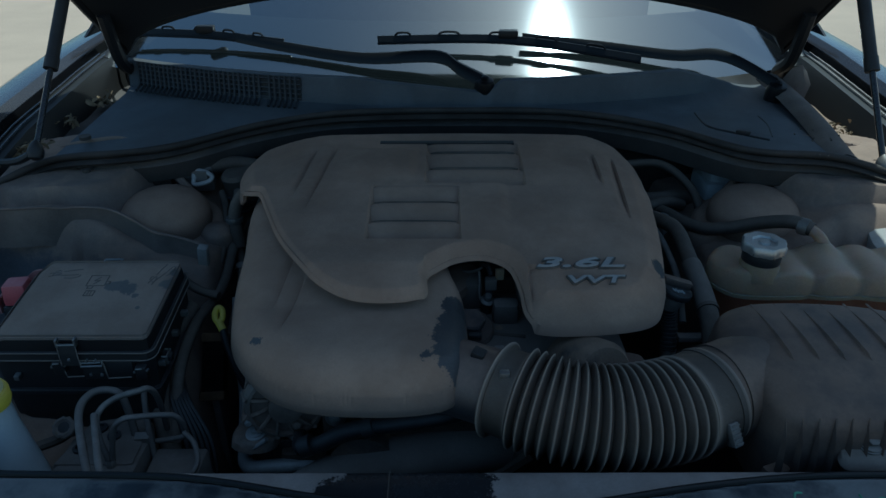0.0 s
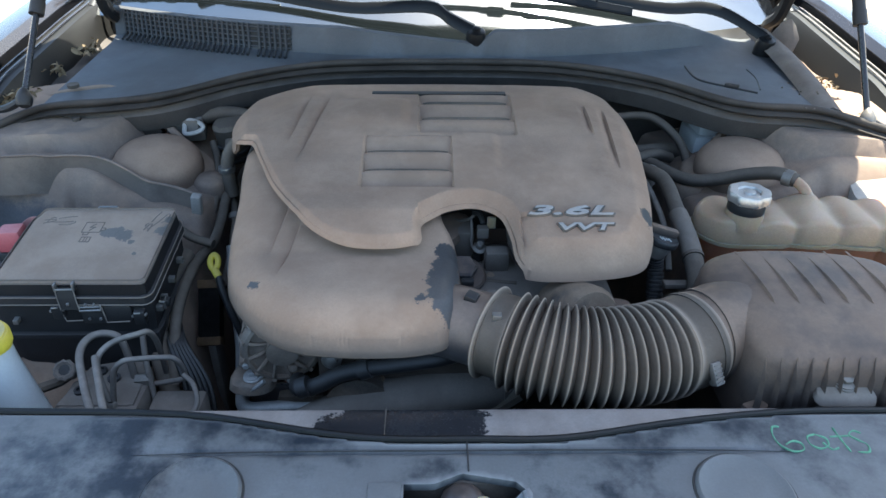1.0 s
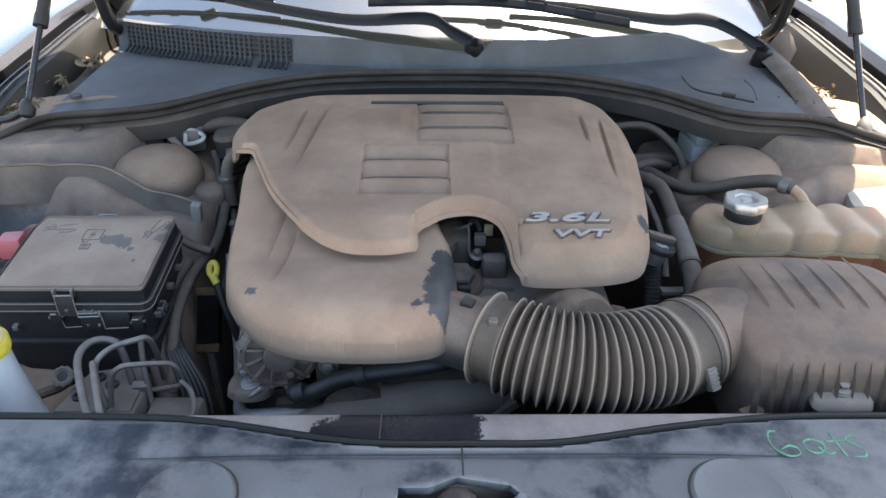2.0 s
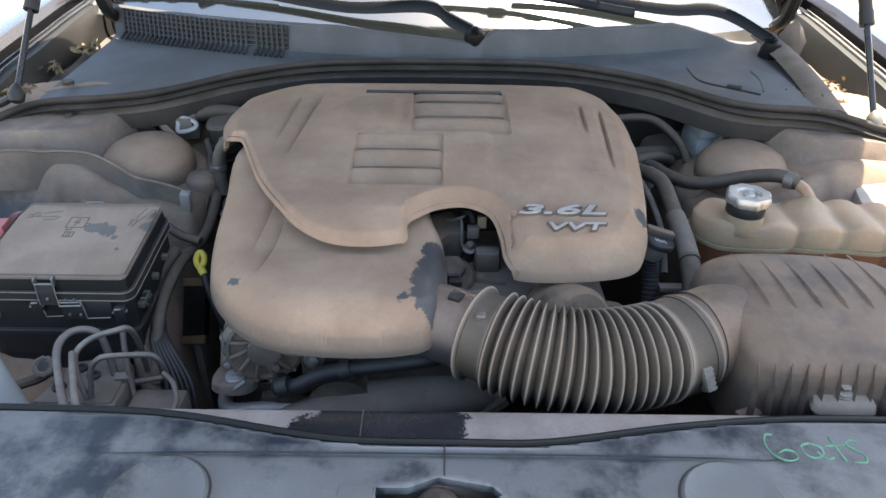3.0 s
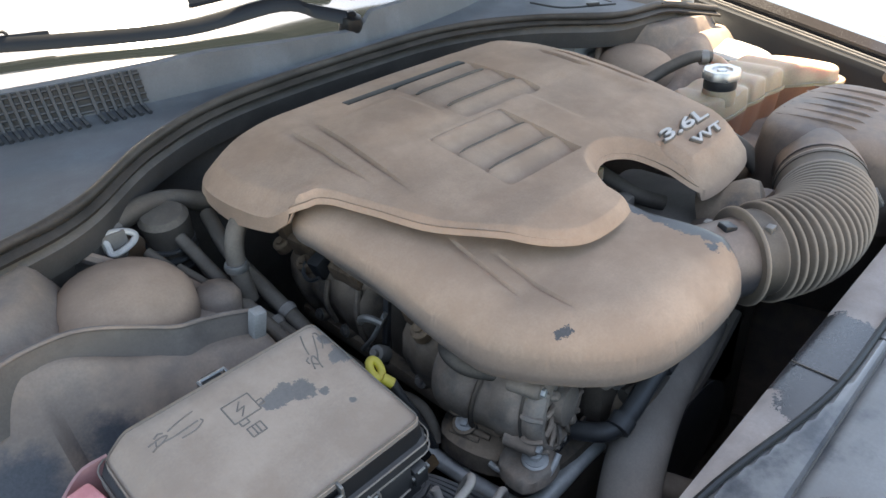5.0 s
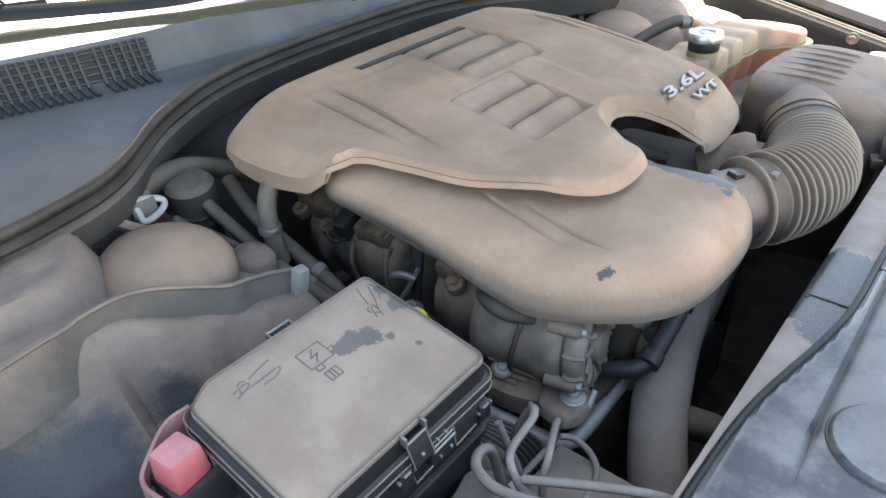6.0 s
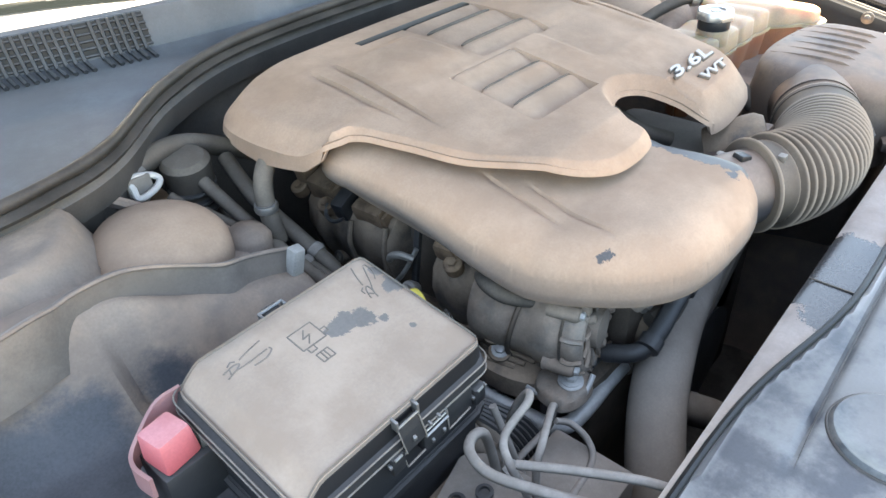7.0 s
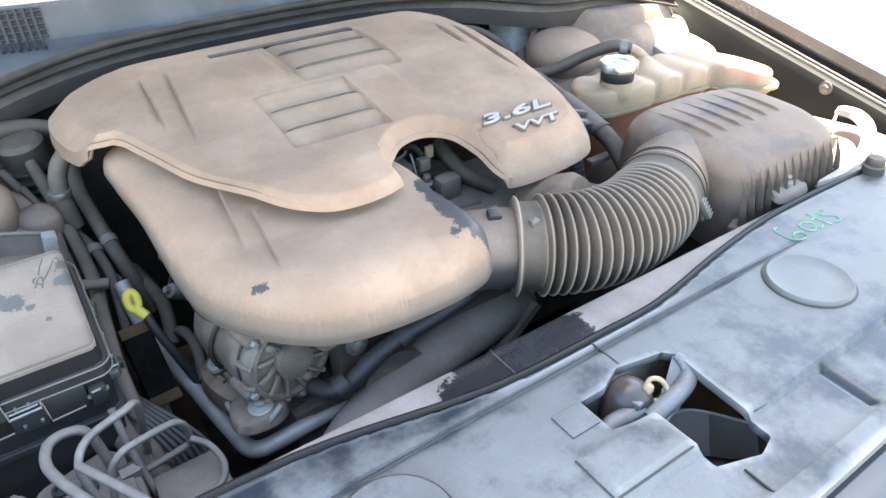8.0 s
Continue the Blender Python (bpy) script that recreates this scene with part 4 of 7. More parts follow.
part("latch_hook", tube([(0.073, 0.378, 0.966), (0.0755, 0.372, 0.963), (0.074, 0.362, 0.958), (0.064, 0.357, 0.954), (0.048, 0.354, 0.951), (0.032, 0.353, 0.948), (0.018, 0.353, 0.944)], lambda f: 0.0035 + 0.0045 * min(1.0, 2.2 * f), 12), M_LATCH, latch, "dull grey catch lever")
part("hook_web", thick(loft([[(0.072, 0.379, 0.965), (0.056, 0.370, 0.952), (0.036, 0.361, 0.946)], [(0.076, 0.366, 0.962), (0.066, 0.356, 0.950), (0.040, 0.350, 0.942)]]), 0.0025), M_LATCH, latch)
part("release_bar", tube([(-0.024, 0.362, 0.942), (-0.012, 0.366, 0.946), (0.008, 0.365, 0.946), (0.020, 0.363, 0.946)], 0.0072, 14), M_LATCH, latch, "rounded release bar")
part("bar_clip", box((0.010, 0.360, 0.944), (0.018, 0.371, 0.957), 0.002, pose(0, 0, 0, 0, 10, 12)), M_LATCH, latch)
part("return_spring", tube([(0.028, 0.368, 0.958), (0.036, 0.372, 0.963), (0.044, 0.368, 0.962), (0.046, 0.361, 0.956), (0.040, 0.358, 0.951), (0.030, 0.360, 0.952)], 0.0022, 8), M_TANK, latch, "brassy return spring")
part("return_spring", lathe([(0.0045, -0.004), (0.0050, 0.002), (0.0030, 0.005)], (0.031, 0.369, 0.958), (0.5, -0.3, 1), 12), M_TANK, latch)
part("lower_bar", tube([(0.020, 0.346, 0.935), (0.034, 0.350, 0.942), (0.048, 0.352, 0.944)], 0.0055, 10), M_LINE, latch)
part("inner_flange", thick(loft([[(0.040, 0.350, 0.938), (0.060, 0.347, 0.934), (0.072, 0.335, 0.934), (0.074, 0.312, 0.945), (0.074, 0.296, 0.954)], [(0.018, 0.340, 0.915), (0.040, 0.328, 0.910), (0.056, 0.316, 0.910), (0.062, 0.300, 0.918), (0.066, 0.284, 0.935)]]), 0.002), M_BLACK, latch, "sloping inner flange of the opening")
part("flange_edge", tube([(0.040, 0.350, 0.9385), (0.060, 0.347, 0.9345), (0.072, 0.335, 0.9345), (0.074, 0.312, 0.9455), (0.074, 0.296, 0.9545)], 0.0012, 6), M_LATCH, latch, "pale edge of the flange")

nose = thing("front_bumper", (MID, 0.1, GROUND), "dark painted nose panel in front of the radiator cover", "bumper")
rows = [[(x, y - 0.12 * (abs(x - MID) / 0.75) ** 3 * -1, z) for x in np.linspace(-0.72, 0.77, 40)] for y, z in ((0.25, 0.940), (0.235, 0.948), (0.20, 0.945), (0.12, 0.925), (0.05, 0.88), (0.0, 0.78), (-0.02, 0.6), (0.0, 0.35), (0.02, GROUND + 0.02))]
part("nose_skin", thick(loft(rows), 0.004), M_NOSE, nose)
part("nose_seam", tube([(x, 0.236 + 0.12 * (abs(x - MID) / 0.75) ** 3, 0.952) for x in np.linspace(-0.6, 0.65, 20)], 0.003, 6, 2), M_RUBBER, nose)

# ---- engine cover ----
COVER = [(-0.022, 0.660), (-0.06, 0.652), (-0.11, 0.658), (-0.155, 0.690), (-0.20, 0.760), (-0.228, 0.820), (-0.246, 0.860), (-0.262, 0.866), (-0.282, 0.893), (-0.296, 0.95), (-0.290, 1.015), (-0.25, 1.055), (-0.18, 1.070), (0.0, 1.078), (0.18, 1.072), (0.25, 1.056), (0.284, 1.015), (0.288, 0.93), (0.279, 0.83), (0.268, 0.74), (0.256, 0.685), (0.232, 0.652), (0.17, 0.640), (0.115, 0.640), (0.095, 0.652), (0.090, 0.682), (0.079, 0.718), (0.050, 0.734), (0.017, 0.725), (-0.009, 0.701), (-0.020, 0.686)]


def groove(x, y, a, b, w, depth):
    """A wedge-shaped crease from a to b, fading at both ends."""
    ax, ay = a
    dx, dy = b[0] - ax, b[1] - ay
    L = math.hypot(dx, dy)
    t = ((x - ax) * dx + (y - ay) * dy) / L / L
    s = ((x - ax) * dy - (y - ay) * dx) / L
    body = np.clip(1 - np.abs(s) / w, 0, 1) * (s > -w * 0.15) + np.clip(1 - np.abs(s) / (w * 0.25), 0, 1) * (s <= -w * 0.15)
    return depth * body * np.clip(t * 6, 0, 1) * np.clip((1 - t) * 3, 0, 1) * (t > 0) * (t < 1)


def slope_z(y):
    return np.interp(y, (0.63, 0.66, 0.695, 0.753, 0.80, 0.863, 0.93, 1.01, 1.08), (1.028, 1.041, 1.0545, 1.0655, 1.0755, 1.085, 1.0925, 1.095, 1.093))


COVER_CREASES = [((0.219, 0.965), (0.217, 0.865), 0.009), ((0.247, 0.965), (0.236, 0.78), 0.009), ((-0.186, 1.0), (-0.199, 0.83), 0.009), ((-0.155, 1.0), (-0.179, 0.795), 0.009)]
RESON_CREASES = [((-0.180, 0.760), (-0.193, 0.640), 0.008), ((-0.162, 0.718), (-0.176, 0.600), 0.008)]


def cover_z(x, y):
    z = slope_z(y)
    z = z + 0.010 * (1 - step01(x, 0.0, 0.08)) * (1 - step01(y, 0.69, 0.77))
    # shoulders that fall away to the sides
    z = z - 0.014 * step01(-x, 0.17, 0.29) * step01(y, 0.86, 0.90) - 0.012 * step01(x, 0.21, 0.285)
    # shallow tray round the two louvre groups
    for x0, x1, y0, y1 in ((-0.093, 0.021, 0.748, 0.866), (-0.022, 0.112, 0.876, 1.006)):
        m = step01(x, x0 - 0.001, x0 + 0.003) * (1 - step01(x, x1 - 0.003, x1 + 0.001)) * step01(y, y0 - 0.001, y0 + 0.003) * (1 - step01(y, y1 - 0.003, y1 + 0.001))
        z = z - 0.0105 * m
    # raised pad beside the rear louvres
    z = z + 0.0065 * step01(-x, 0.032, 0.050) * (1 - step01(-x, 0.10, 0.17)) * step01(y, 0.875, 0.915) * (1 - step01(y, 0.965, 0.99))
    # broad flat on the other side
    z = z - 0.004 * step01(x, 0.075, 0.09) * (1 - step01(x, 0.20, 0.22)) * step01(y, 0.775, 0.80) * (1 - step01(y, 0.96, 0.98)) * (1 - step01(x, 0.10, 0.12) * step01(y, 0.87, 0.9))
    for a, b, w in COVER_CREASES:
        z = z - groove(x, y, a, b, w, 0.0055 if a[0] > 0 else 0.0046)
    return z


def rim_width(x, y):
    seam = (y < 0.875) & (x < -0.021)
    right = (y < 0.70) & (x > 0.10)
    bite = (np.hypot(x - 0.04, y - 0.685) < 0.085) & ~seam & ~right
    return np.where(seam, 0.007, np.where(right, 0.026, np.where(bite, 0.013, 0.022)))


def rim_drop(x, y):
    right = step01(x, 0.07, 0.12) * (1 - step01(y, 0.66, 0.76))
    back = step01(y, 0.86, 0.92)
    seam = (1 - step01(y, 0.84, 0.875)) * (1 - step01(x, -0.03, -0.015))
    bite = np.clip(1.25 - np.hypot(x - 0.04, y - 0.685) / 0.07, 0, 1) * step01(y, 0.67, 0.70)
    return 0.010 - 0.005 * seam + 0.012 * right + 0.008 * back + 0.008 * bite * (1 - right)


def lip_bottom(x, y):
    """The lower edge of the cover's skirt."""
    if (y < 0.875 and x < -0.005) or (x < 0.1 and y < 0.75):
        return float(cover_z(x, y)) - float(rim_drop(x, y)) - 0.0045
    if y < 0.70:
        return float(np.interp(y, (0.63, 0.66, 0.70), (1.000, 1.004, 1.02)))
    if x < -0.2 and y < 1.0:
        return float(np.interp(y, (0.862, 0.893, 0.95, 1.0), (1.068, 1.044, 1.043, 1.05)))
    return float(np.interp(y, (0.70, 0.85, 1.0), (1.02, 1.04, 1.055)))


cover = thing("engine_cover", (0.0, 0.86, 0.98), "black plastic engine cover under an even coat of tan dust", "engine cover")
part("cover_shell", sheet(COVER, cover_z, 0.0034, rim_width, rim_drop, 0.008, 0.0025, 0.003, chamfer=True, rings=(0.25, 0.6, 0.95, 1.1), bottom=lip_bottom, creases=COVER_CREASES), M_COVER, cover, sharp=28)
# a solid dark bar paints the slot's shade
part("rear_slot_shade", box((-0.095, 1.0035, 1.0905), (0.109, 1.0165, 1.0957), 0.001), M_WALL, cover, "dark bar painting the shade of a slot along the back edge")
part("rolled_lip", tube([(x, y, lip_bottom(x, y) + 0.001) for x, y in [tuple(v[:2]) for v in resample(spline([(*q, 0) for q in COVER], 6, True), 0.006)]], 0.0016, 6, 1, closed=True, raw=True), M_COVER, cover)


def louvre(x0, x1, y, w, parent, deep=0.0075, skew=0.0):
    """A slat that rises from a sunken front edge to a proud back edge."""
    rows = []
    for f, dz in ((0.0, -deep), (0.12, -deep * 0.90), (0.35, -deep * 0.58), (0.6, -deep * 0.26), (0.82, -deep * 0.06), (0.94, 0.0), (0.985, -0.0004), (1.0, -0.0012), (1.004, -0.012)):
        row = []
        for u in np.linspace(0, 1, 18):
            x = x0 + (x1 + skew * f - x0) * u
            yy = y + w * f - 0.0015 * (2 * u - 1) ** 6
            row.append((x, yy, float(slope_z(yy)) + dz - 0.0020 * abs(2 * u - 1) ** 14))
        rows.append(row)
    return part("louvre_slat", loft(rows), M_COVER, parent)


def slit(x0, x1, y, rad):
    # solid dark tube that paints the shade behind each slat's edge
    part("slat_shade_line", tube([(x, y - 0.0015 * (2 * (x - x0) / (x1 - x0) - 1) ** 6, float(slope_z(y)) - 0.0006) for x in np.linspace(x0, x1, 16)], lambda f: rad * (0.35 + 0.65 * min(1, 12 * f, 12 * (1 - f))), 8, 1), M_LOW, cover, "dark line painting the shade between the slats")


for y, w in ((0.7485, 0.0350), (0.7850, 0.0395), (0.8260, 0.0395)):
    louvre(-0.0935, 0.0215, y, w, cover, 0.0085)
    slit(-0.0890, 0.0170, y - 0.0006, 0.0015)
for y, w in ((0.8765, 0.0355), (0.9160, 0.0500), (0.9710, 0.0330)):
    louvre(-0.0225, 0.1125, y, w, cover, 0.0090)
for y in (0.9138, 0.9685):
    slit(-0.0175, 0.1060, y, 0.0026)
tilt = pose(0, 0, 0, 11, 0, 0)
for name, size, deep, wide, bold, mat, label, low in (("badge_number", 0.0228, 0.0020, 2.60, 0.0001, M_CHROME, "dull chrome raised lettering 3.6L", 0.0), ("badge_number_edge", 0.0228, 0.0014, 2.60, 0.0009, M_SYMLINE, "dark edge of the lettering", 0.0006)):
    part(name, lettering("3.6L", size, deep, pose(0.1055, 0.6945, 1.0562 - low) @ tilt, wide, 0.25, bold), mat, cover, label, smooth=False)
for name, size, deep, wide, bold, mat, label, low in (("badge_letters", 0.0150, 0.0020, 2.36, 0.0001, M_CHROME, "dull chrome raised lettering VVT", 0.0), ("badge_letters_edge", 0.0150, 0.0014, 2.36, 0.0008, M_SYMLINE, "dark edge of the lettering", 0.0006)):
    part(name, lettering("VVT", size, deep, pose(0.138, 0.6720, 1.0486 - low) @ pose(0, 0, 0, 17, 0, 0.5), wide, 0.2, bold), mat, cover, label, smooth=False)

# ---- intake resonator under the cover ----
RESON = [(0.012, 0.735), (0.026, 0.69), (0.028, 0.61), (0.016, 0.557), (-0.03, 0.539), (-0.11, 0.539), (-0.165, 0.553), (-0.207, 0.588), (-0.238, 0.64), (-0.250, 0.70), (-0.254, 0.78), (-0.262, 0.85), (-0.258, 0.90), (-0.2, 0.93), (-0.1, 0.90), (-0.01, 0.80)]


def reson_z(x, y):
    z = np.interp(y, (0.53, 0.60, 0.66, 0.75, 0.85, 0.95), (1.024, 1.027, 1.026, 1.043, 1.062, 1.068))
    for a, b, w in RESON_CREASES:
        z = z - groove(x, y, a, b, w, 0.0032)
    z = z - 0.004 * np.exp(-((x - 0.01) / 0.03) ** 2 - ((y - 0.66) / 0.05) ** 2)
    return z


reson = thing("intake_resonator", (-0.12, 0.7, 0.93), "dusty black plastic intake resonator with a rubbed shiny end", "air intake")
part("resonator_shell", sheet(RESON, reson_z, 0.0042, lambda x, y: 0.050 - 0.028 * step01(x, -0.06, -0.005) * step01(y, 0.545, 0.575), lambda x, y: 0.041 - 0.016 * step01(y, 0.64, 0.82), 0.02, 0.003, 0.006, wall=[(0.006, 0.0008), (0.005, -0.002), (0.005, -0.007)], bottom=lambda x, y: float(np.interp(y, (0.54, 0.62, 0.70, 0.78, 0.87), (0.973, 0.980, 0.988, 0.998, 1.020))), rings=(0.05, 0.15, 0.3, 0.5), creases=RESON_CREASES), M_RESON, reson, sharp=35)
part("outlet_neck", tube([(-0.02, 0.607, 0.978), (0.02, 0.594, 0.977), (0.066, 0.572, 0.9765)], 0.0415, 28, 4), M_NECK, reson, "rubbed dark outlet stub")
part("neck_tab", box((0.030, 0.576, 1.014), (0.044, 0.590, 1.022), 0.002, pose(0, 0, 0, 0, 12, -25)), M_BLACK, reson)

# ---- corrugated intake hose ----
hose = thing("intake_hose", (0.16, 0.55, 0.91), "brown dusty corrugated rubber air intake hose", "air hose")
axis = [(0.040, 0.588, 0.977), (0.075, 0.567, 0.976), (0.12, 0.548, 0.973), (0.17, 0.541, 0.970), (0.22, 0.549, 0.969), (0.26, 0.565, 0.968), (0.29, 0.580, 0.970)]
path = spline(axis, 40)
lens = [0.0]
for a, b in zip(path, path[1:]):
    lens.append(lens[-1] + (b - a).length)
total = lens[-1]


def along(f0, f1, n):
    out = []
    for f in np.linspace(f0, f1, n):
        s = f * total
        i = min(max(1, int(np.searchsorted(lens, s))), len(path) - 1)
        out.append(path[i - 1].lerp(path[i], (s - lens[i - 1]) / max(1e-9, lens[i] - lens[i - 1])))
    return out


FOLDS = 18


def fold(f):
    c = (f * FOLDS) % 1.0
    return 0.0430 + 0.0110 * (1 - abs(2 * c - 1)) ** 0.9


part("bellows", tube(along(0.165, 0.83, FOLDS * 10 + 1), fold, 44, raw=True), M_HOSE, hose, "ribbed rubber bellows", sharp=60)
part("end_cuff", tube(along(0.085, 0.175, 8), lambda f: 0.0462, 40, raw=True), M_HOSE, hose, "plain rubber cuff")
part("rolled_rim", tube(along(0.076, 0.094, 5), lambda f: 0.0525 - 0.003 * abs(2 * f - 1), 40, raw=True), M_HOSE, hose, "thin raised rim of the cuff")
for w in (0.5, 2.2, 3.9, 5.4):
    part("rim_lug", box((0.056, 0.5755 - 0.004, -0.004), (0.066, 0.5755 + 0.004, 0.004), 0.0015, pose(0, 0.050 * math.cos(w) * 0.85, 0.9765 + 0.050 * math.sin(w))), M_STEEL, hose, "small metal lug on the rim")
part("end_cuff", tube(along(0.82, 0.97, 8), 0.0520, 40, raw=True), M_HOSE, hose, "plain rubber cuff")
cl = part("hose_clamp", tube(along(0.930, 0.952, 4), lambda f: 0.0532, 40, raw=True), M_RUBBER, hose, "dusty worm-drive clamp band")
part("screw_housing", box((-0.0055, -0.0045, -0.012), (0.0055, 0.003, 0.012), 0.0015, pose(0.2835, 0.5150, 0.972, -32, 0, 25)), M_LINE, cl, "dusty steel screw housing")
for k in range(5):
    part("band_slot", box((-0.0045, -0.0012, -0.0008), (0.0045, 0.0012, 0.0008), 0.0003, pose(0.2835, 0.5150, 0.972, -32, 0, 25) @ Matrix.Translation((0, -0.0047, 0.009 - 0.0045 * k))), M_STEEL, cl)
part("worm_screw", lathe([(0.0048, 0), (0.0048, 0.007), (0.0036, 0.0085), (0.001, 0.0085)], (0.2850, 0.5215, 0.9605), (0.25, -0.45, -0.8), 6), M_STEEL, cl, "slotted worm screw")

# ---- air filter box ----
ABOX = [(0.315, 0.560), (0.300, 0.615), (0.318, 0.668), (0.39, 0.682), (0.48, 0.672), (0.522, 0.645), (0.532, 0.57), (0.522, 0.515), (0.48, 0.498), (0.38, 0.496), (0.33, 0.508)]


def abox_z(x, y):
    return 1.018 + 0.006 * step01(y, 0.53, 0.64) - 0.010 * (1 - step01(y, 0.50, 0.57)) - 0.006 * (1 - step01(x, 0.30, 0.36))


abox = thing("air_filter_box", (0.42, 0.59, 0.80), "black ribbed plastic air filter box, patchily dusty", "air filter box")
part("box_lid", sheet(ABOX, abox_z, 0.006, 0.024, 0.016, 0.1, 0.0, 0.004, wall=[(0.035, 0.005), (0.05, 0.003)], rings=(0.12, 0.3, 0.6)), M_AIRBOX, abox, sharp=35)
part("box_base", sheet([(0.416 + (x - 0.416) * 1.02, 0.59 + (y - 0.59) * 1.03) for x, y in ABOX], lambda x, y: 0.925 + 0 * x, 0.012, 0.01, 0.004, 0.16, -0.02, 0.004), M_AIRBOX, abox, sharp=35)
part("inlet_neck", tube([(0.272, 0.571, 0.969), (0.30, 0.583, 0.970), (0.335, 0.60, 0.968), (0.37, 0.61, 0.96)], lambda f: 0.0490 + 0.006 * f, 36, 5), M_AIRBOX, abox, "round inlet neck")
part("neck_flange", tube([(0.288, 0.578, 0.9695), (0.294, 0.5805, 0.9695)], 0.0525, 36, 1), M_AIRBOX, abox)
for i in range(6):
    x0 = 0.350 + i * 0.0262
    rows = []
    for f in np.linspace(0, 1, 9):
        px, py = x0 + 0.006 * f, 0.668 - 0.104 * f
        pz = float(abox_z(px, py)) - 0.0012
        h = 0.0042 * min(1.0, f * 1.5 + 0.1) if f < 0.98 else 0.0
        w = 0.0016 + 0.0016 * f
        rows.append([(px - w, py, pz), (px - 0.0006, py, pz + h), (px + 0.0008, py, pz + h), (px + 0.0016, py, pz)])
    part("lid_rib", loft(rows), M_AIRBOX, abox, smooth=False)
for i in range(13):
    x = 0.320 + i * 0.0155
    rows = [[(x - w, yy, z), (x, yy - h, z), (x + w, yy, z)] for z, yy, h, w in ((1.006, 0.4995, 0.000, 0.0008), (0.985, 0.4945, 0.005, 0.0020), (0.960, 0.4915, 0.0075, 0.0028), (0.895, 0.4900, 0.0075, 0.0028))]
    part("side_rib", loft(rows), M_AIRBOX, abox, smooth=False)
for i in range(9):
    y = 0.520 + i * 0.0155
    rows = [[(xx, y - w, z), (xx + h, y, z), (xx, y + w, z)] for z, xx, h, w in ((0.995, 0.5325, 0.0, 0.001), (0.965, 0.5375, 0.006, 0.0025), (0.895, 0.5395, 0.007, 0.0025))]
    part("side_rib", loft(rows), M_AIRBOX, abox, smooth=False)
part("box_clip", box((0.31, 0.488, 0.935), (0.335, 0.502, 0.948), 0.003, pose(0, 0, 0, 0, 0, 20)), M_AIRBOX, abox)
tab = thing("mount_bracket", (0.405, 0.49, 0.962), "grey plastic bracket bolted to the cross beam", "bracket")
part("bracket_plate", sheet([(0.378, 0.482), (0.384, 0.505), (0.400, 0.512), (0.418, 0.508), (0.432, 0.482)], lambda x, y: 0.968 + 0.5 * (y - 0.482), 0.004, 0.0025, 0.0015, 0.006), M_BRACKET, tab)
part("rubber_washer", lathe([(0.0125, 0), (0.0125, 0.002), (0.008, 0.003)], (0.405, 0.499, 0.9760), (0, -0.45, 1), 18), M_STEEL, tab)
bolt("bracket_bolt", (0.405, 0.498, 0.9785), 0.0066, tab, (0, -0.45, 1))

# ---- coolant tank ----
TANK = [(0.352, 0.795), (0.360, 0.818), (0.385, 0.832), (0.44, 0.830), (0.52, 0.832), (0.60, 0.830), (0.655, 0.815), (0.685, 0.77), (0.682, 0.715), (0.66, 0.690), (0.635, 0.692), (0.620, 0.712), (0.600, 0.728), (0.588, 0.740), (0.579, 0.747), (0.568, 0.7455), (0.540, 0.749), (0.528, 0.7535), (0.516, 0.750), (0.482, 0.751), (0.470, 0.7555), (0.458, 0.752), (0.40, 0.752), (0.370, 0.762)]


def tank_z(x, y):
    z = 1.013 - sum(0.0032 * np.exp(-((x - c) / 0.009) ** 2) for c in (0.470, 0.528, 0.580)) + 0.002 * np.cos((x - 0.44) / 0.0285 * math.pi)
    z = z + 0.012 * np.exp(-((x - 0.510) / 0.018) ** 2 - ((y - 0.812) / 0.018) ** 2)
    return z - 0.014 * step01(x, 0.58, 0.68)


tank = thing("coolant_tank", (0.5, 0.77, 0.88), "yellowed translucent plastic coolant tank, half full of orange coolant", "coolant tank")
part("tank_top", sheet(TANK, tank_z, 0.0042, 0.010, 0.006, 0.026, 0.002, 0, rings=(0.15, 0.45)), M_TANK, tank, "yellowed translucent upper half", sharp=50)
grow = [(0.515 + (x - 0.515) * 1.03, 0.78 + (y - 0.78) * 1.13) for x, y in TANK]
part("weld_flange", sheet(grow, lambda x, y: 0.9835 + 0 * x, 0.012, 0.003, 0.002, 0.005, 0, 0.002), M_TANK, tank, "welded seam flange")
part("tank_bottom", sheet(TANK, lambda x, y: 0.978 + 0 * x, 0.012, 0.003, 0.001, 0.09, -0.012, 0), M_TANKLOW, tank, "lower half tinted by orange coolant")
C = (0.404, 0.772, 0.995)
part("filler_neck", lathe([(0.0245, 0.004), (0.0240, 0.022), (0.021, 0.036), (0.0200, 0.042)], C, (0, 0, 1), 30), M_TANK, tank)
part("neck_ring", lathe([(0.0225, 0.026), (0.0235, 0.028), (0.0235, 0.040), (0.0225, 0.043)], C, (0, 0, 1), 30), M_BLACK, tank, "black ring below the cap")
cap = part("pressure_cap", lathe([(0.0235, 0.041), (0.0262, 0.042), (0.0268, 0.051), (0.0250, 0.0545), (0.0150, 0.0540), (0.0135, 0.0515), (0.0075, 0.051), (0.0065, 0.0535), (0.001, 0.054)], C, (0, 0, 1), 48, lambda w, h: 1 + (0.045 * math.cos(8 * w) if h > 0.0415 else 0)), M_CAP, tank, "scalloped bright tin cap")
part("overflow_nipple", tube([(0.508, 0.812, 1.018), (0.503, 0.824, 1.028), (0.494, 0.838, 1.034)], 0.0075, 10), M_TANK, tank)

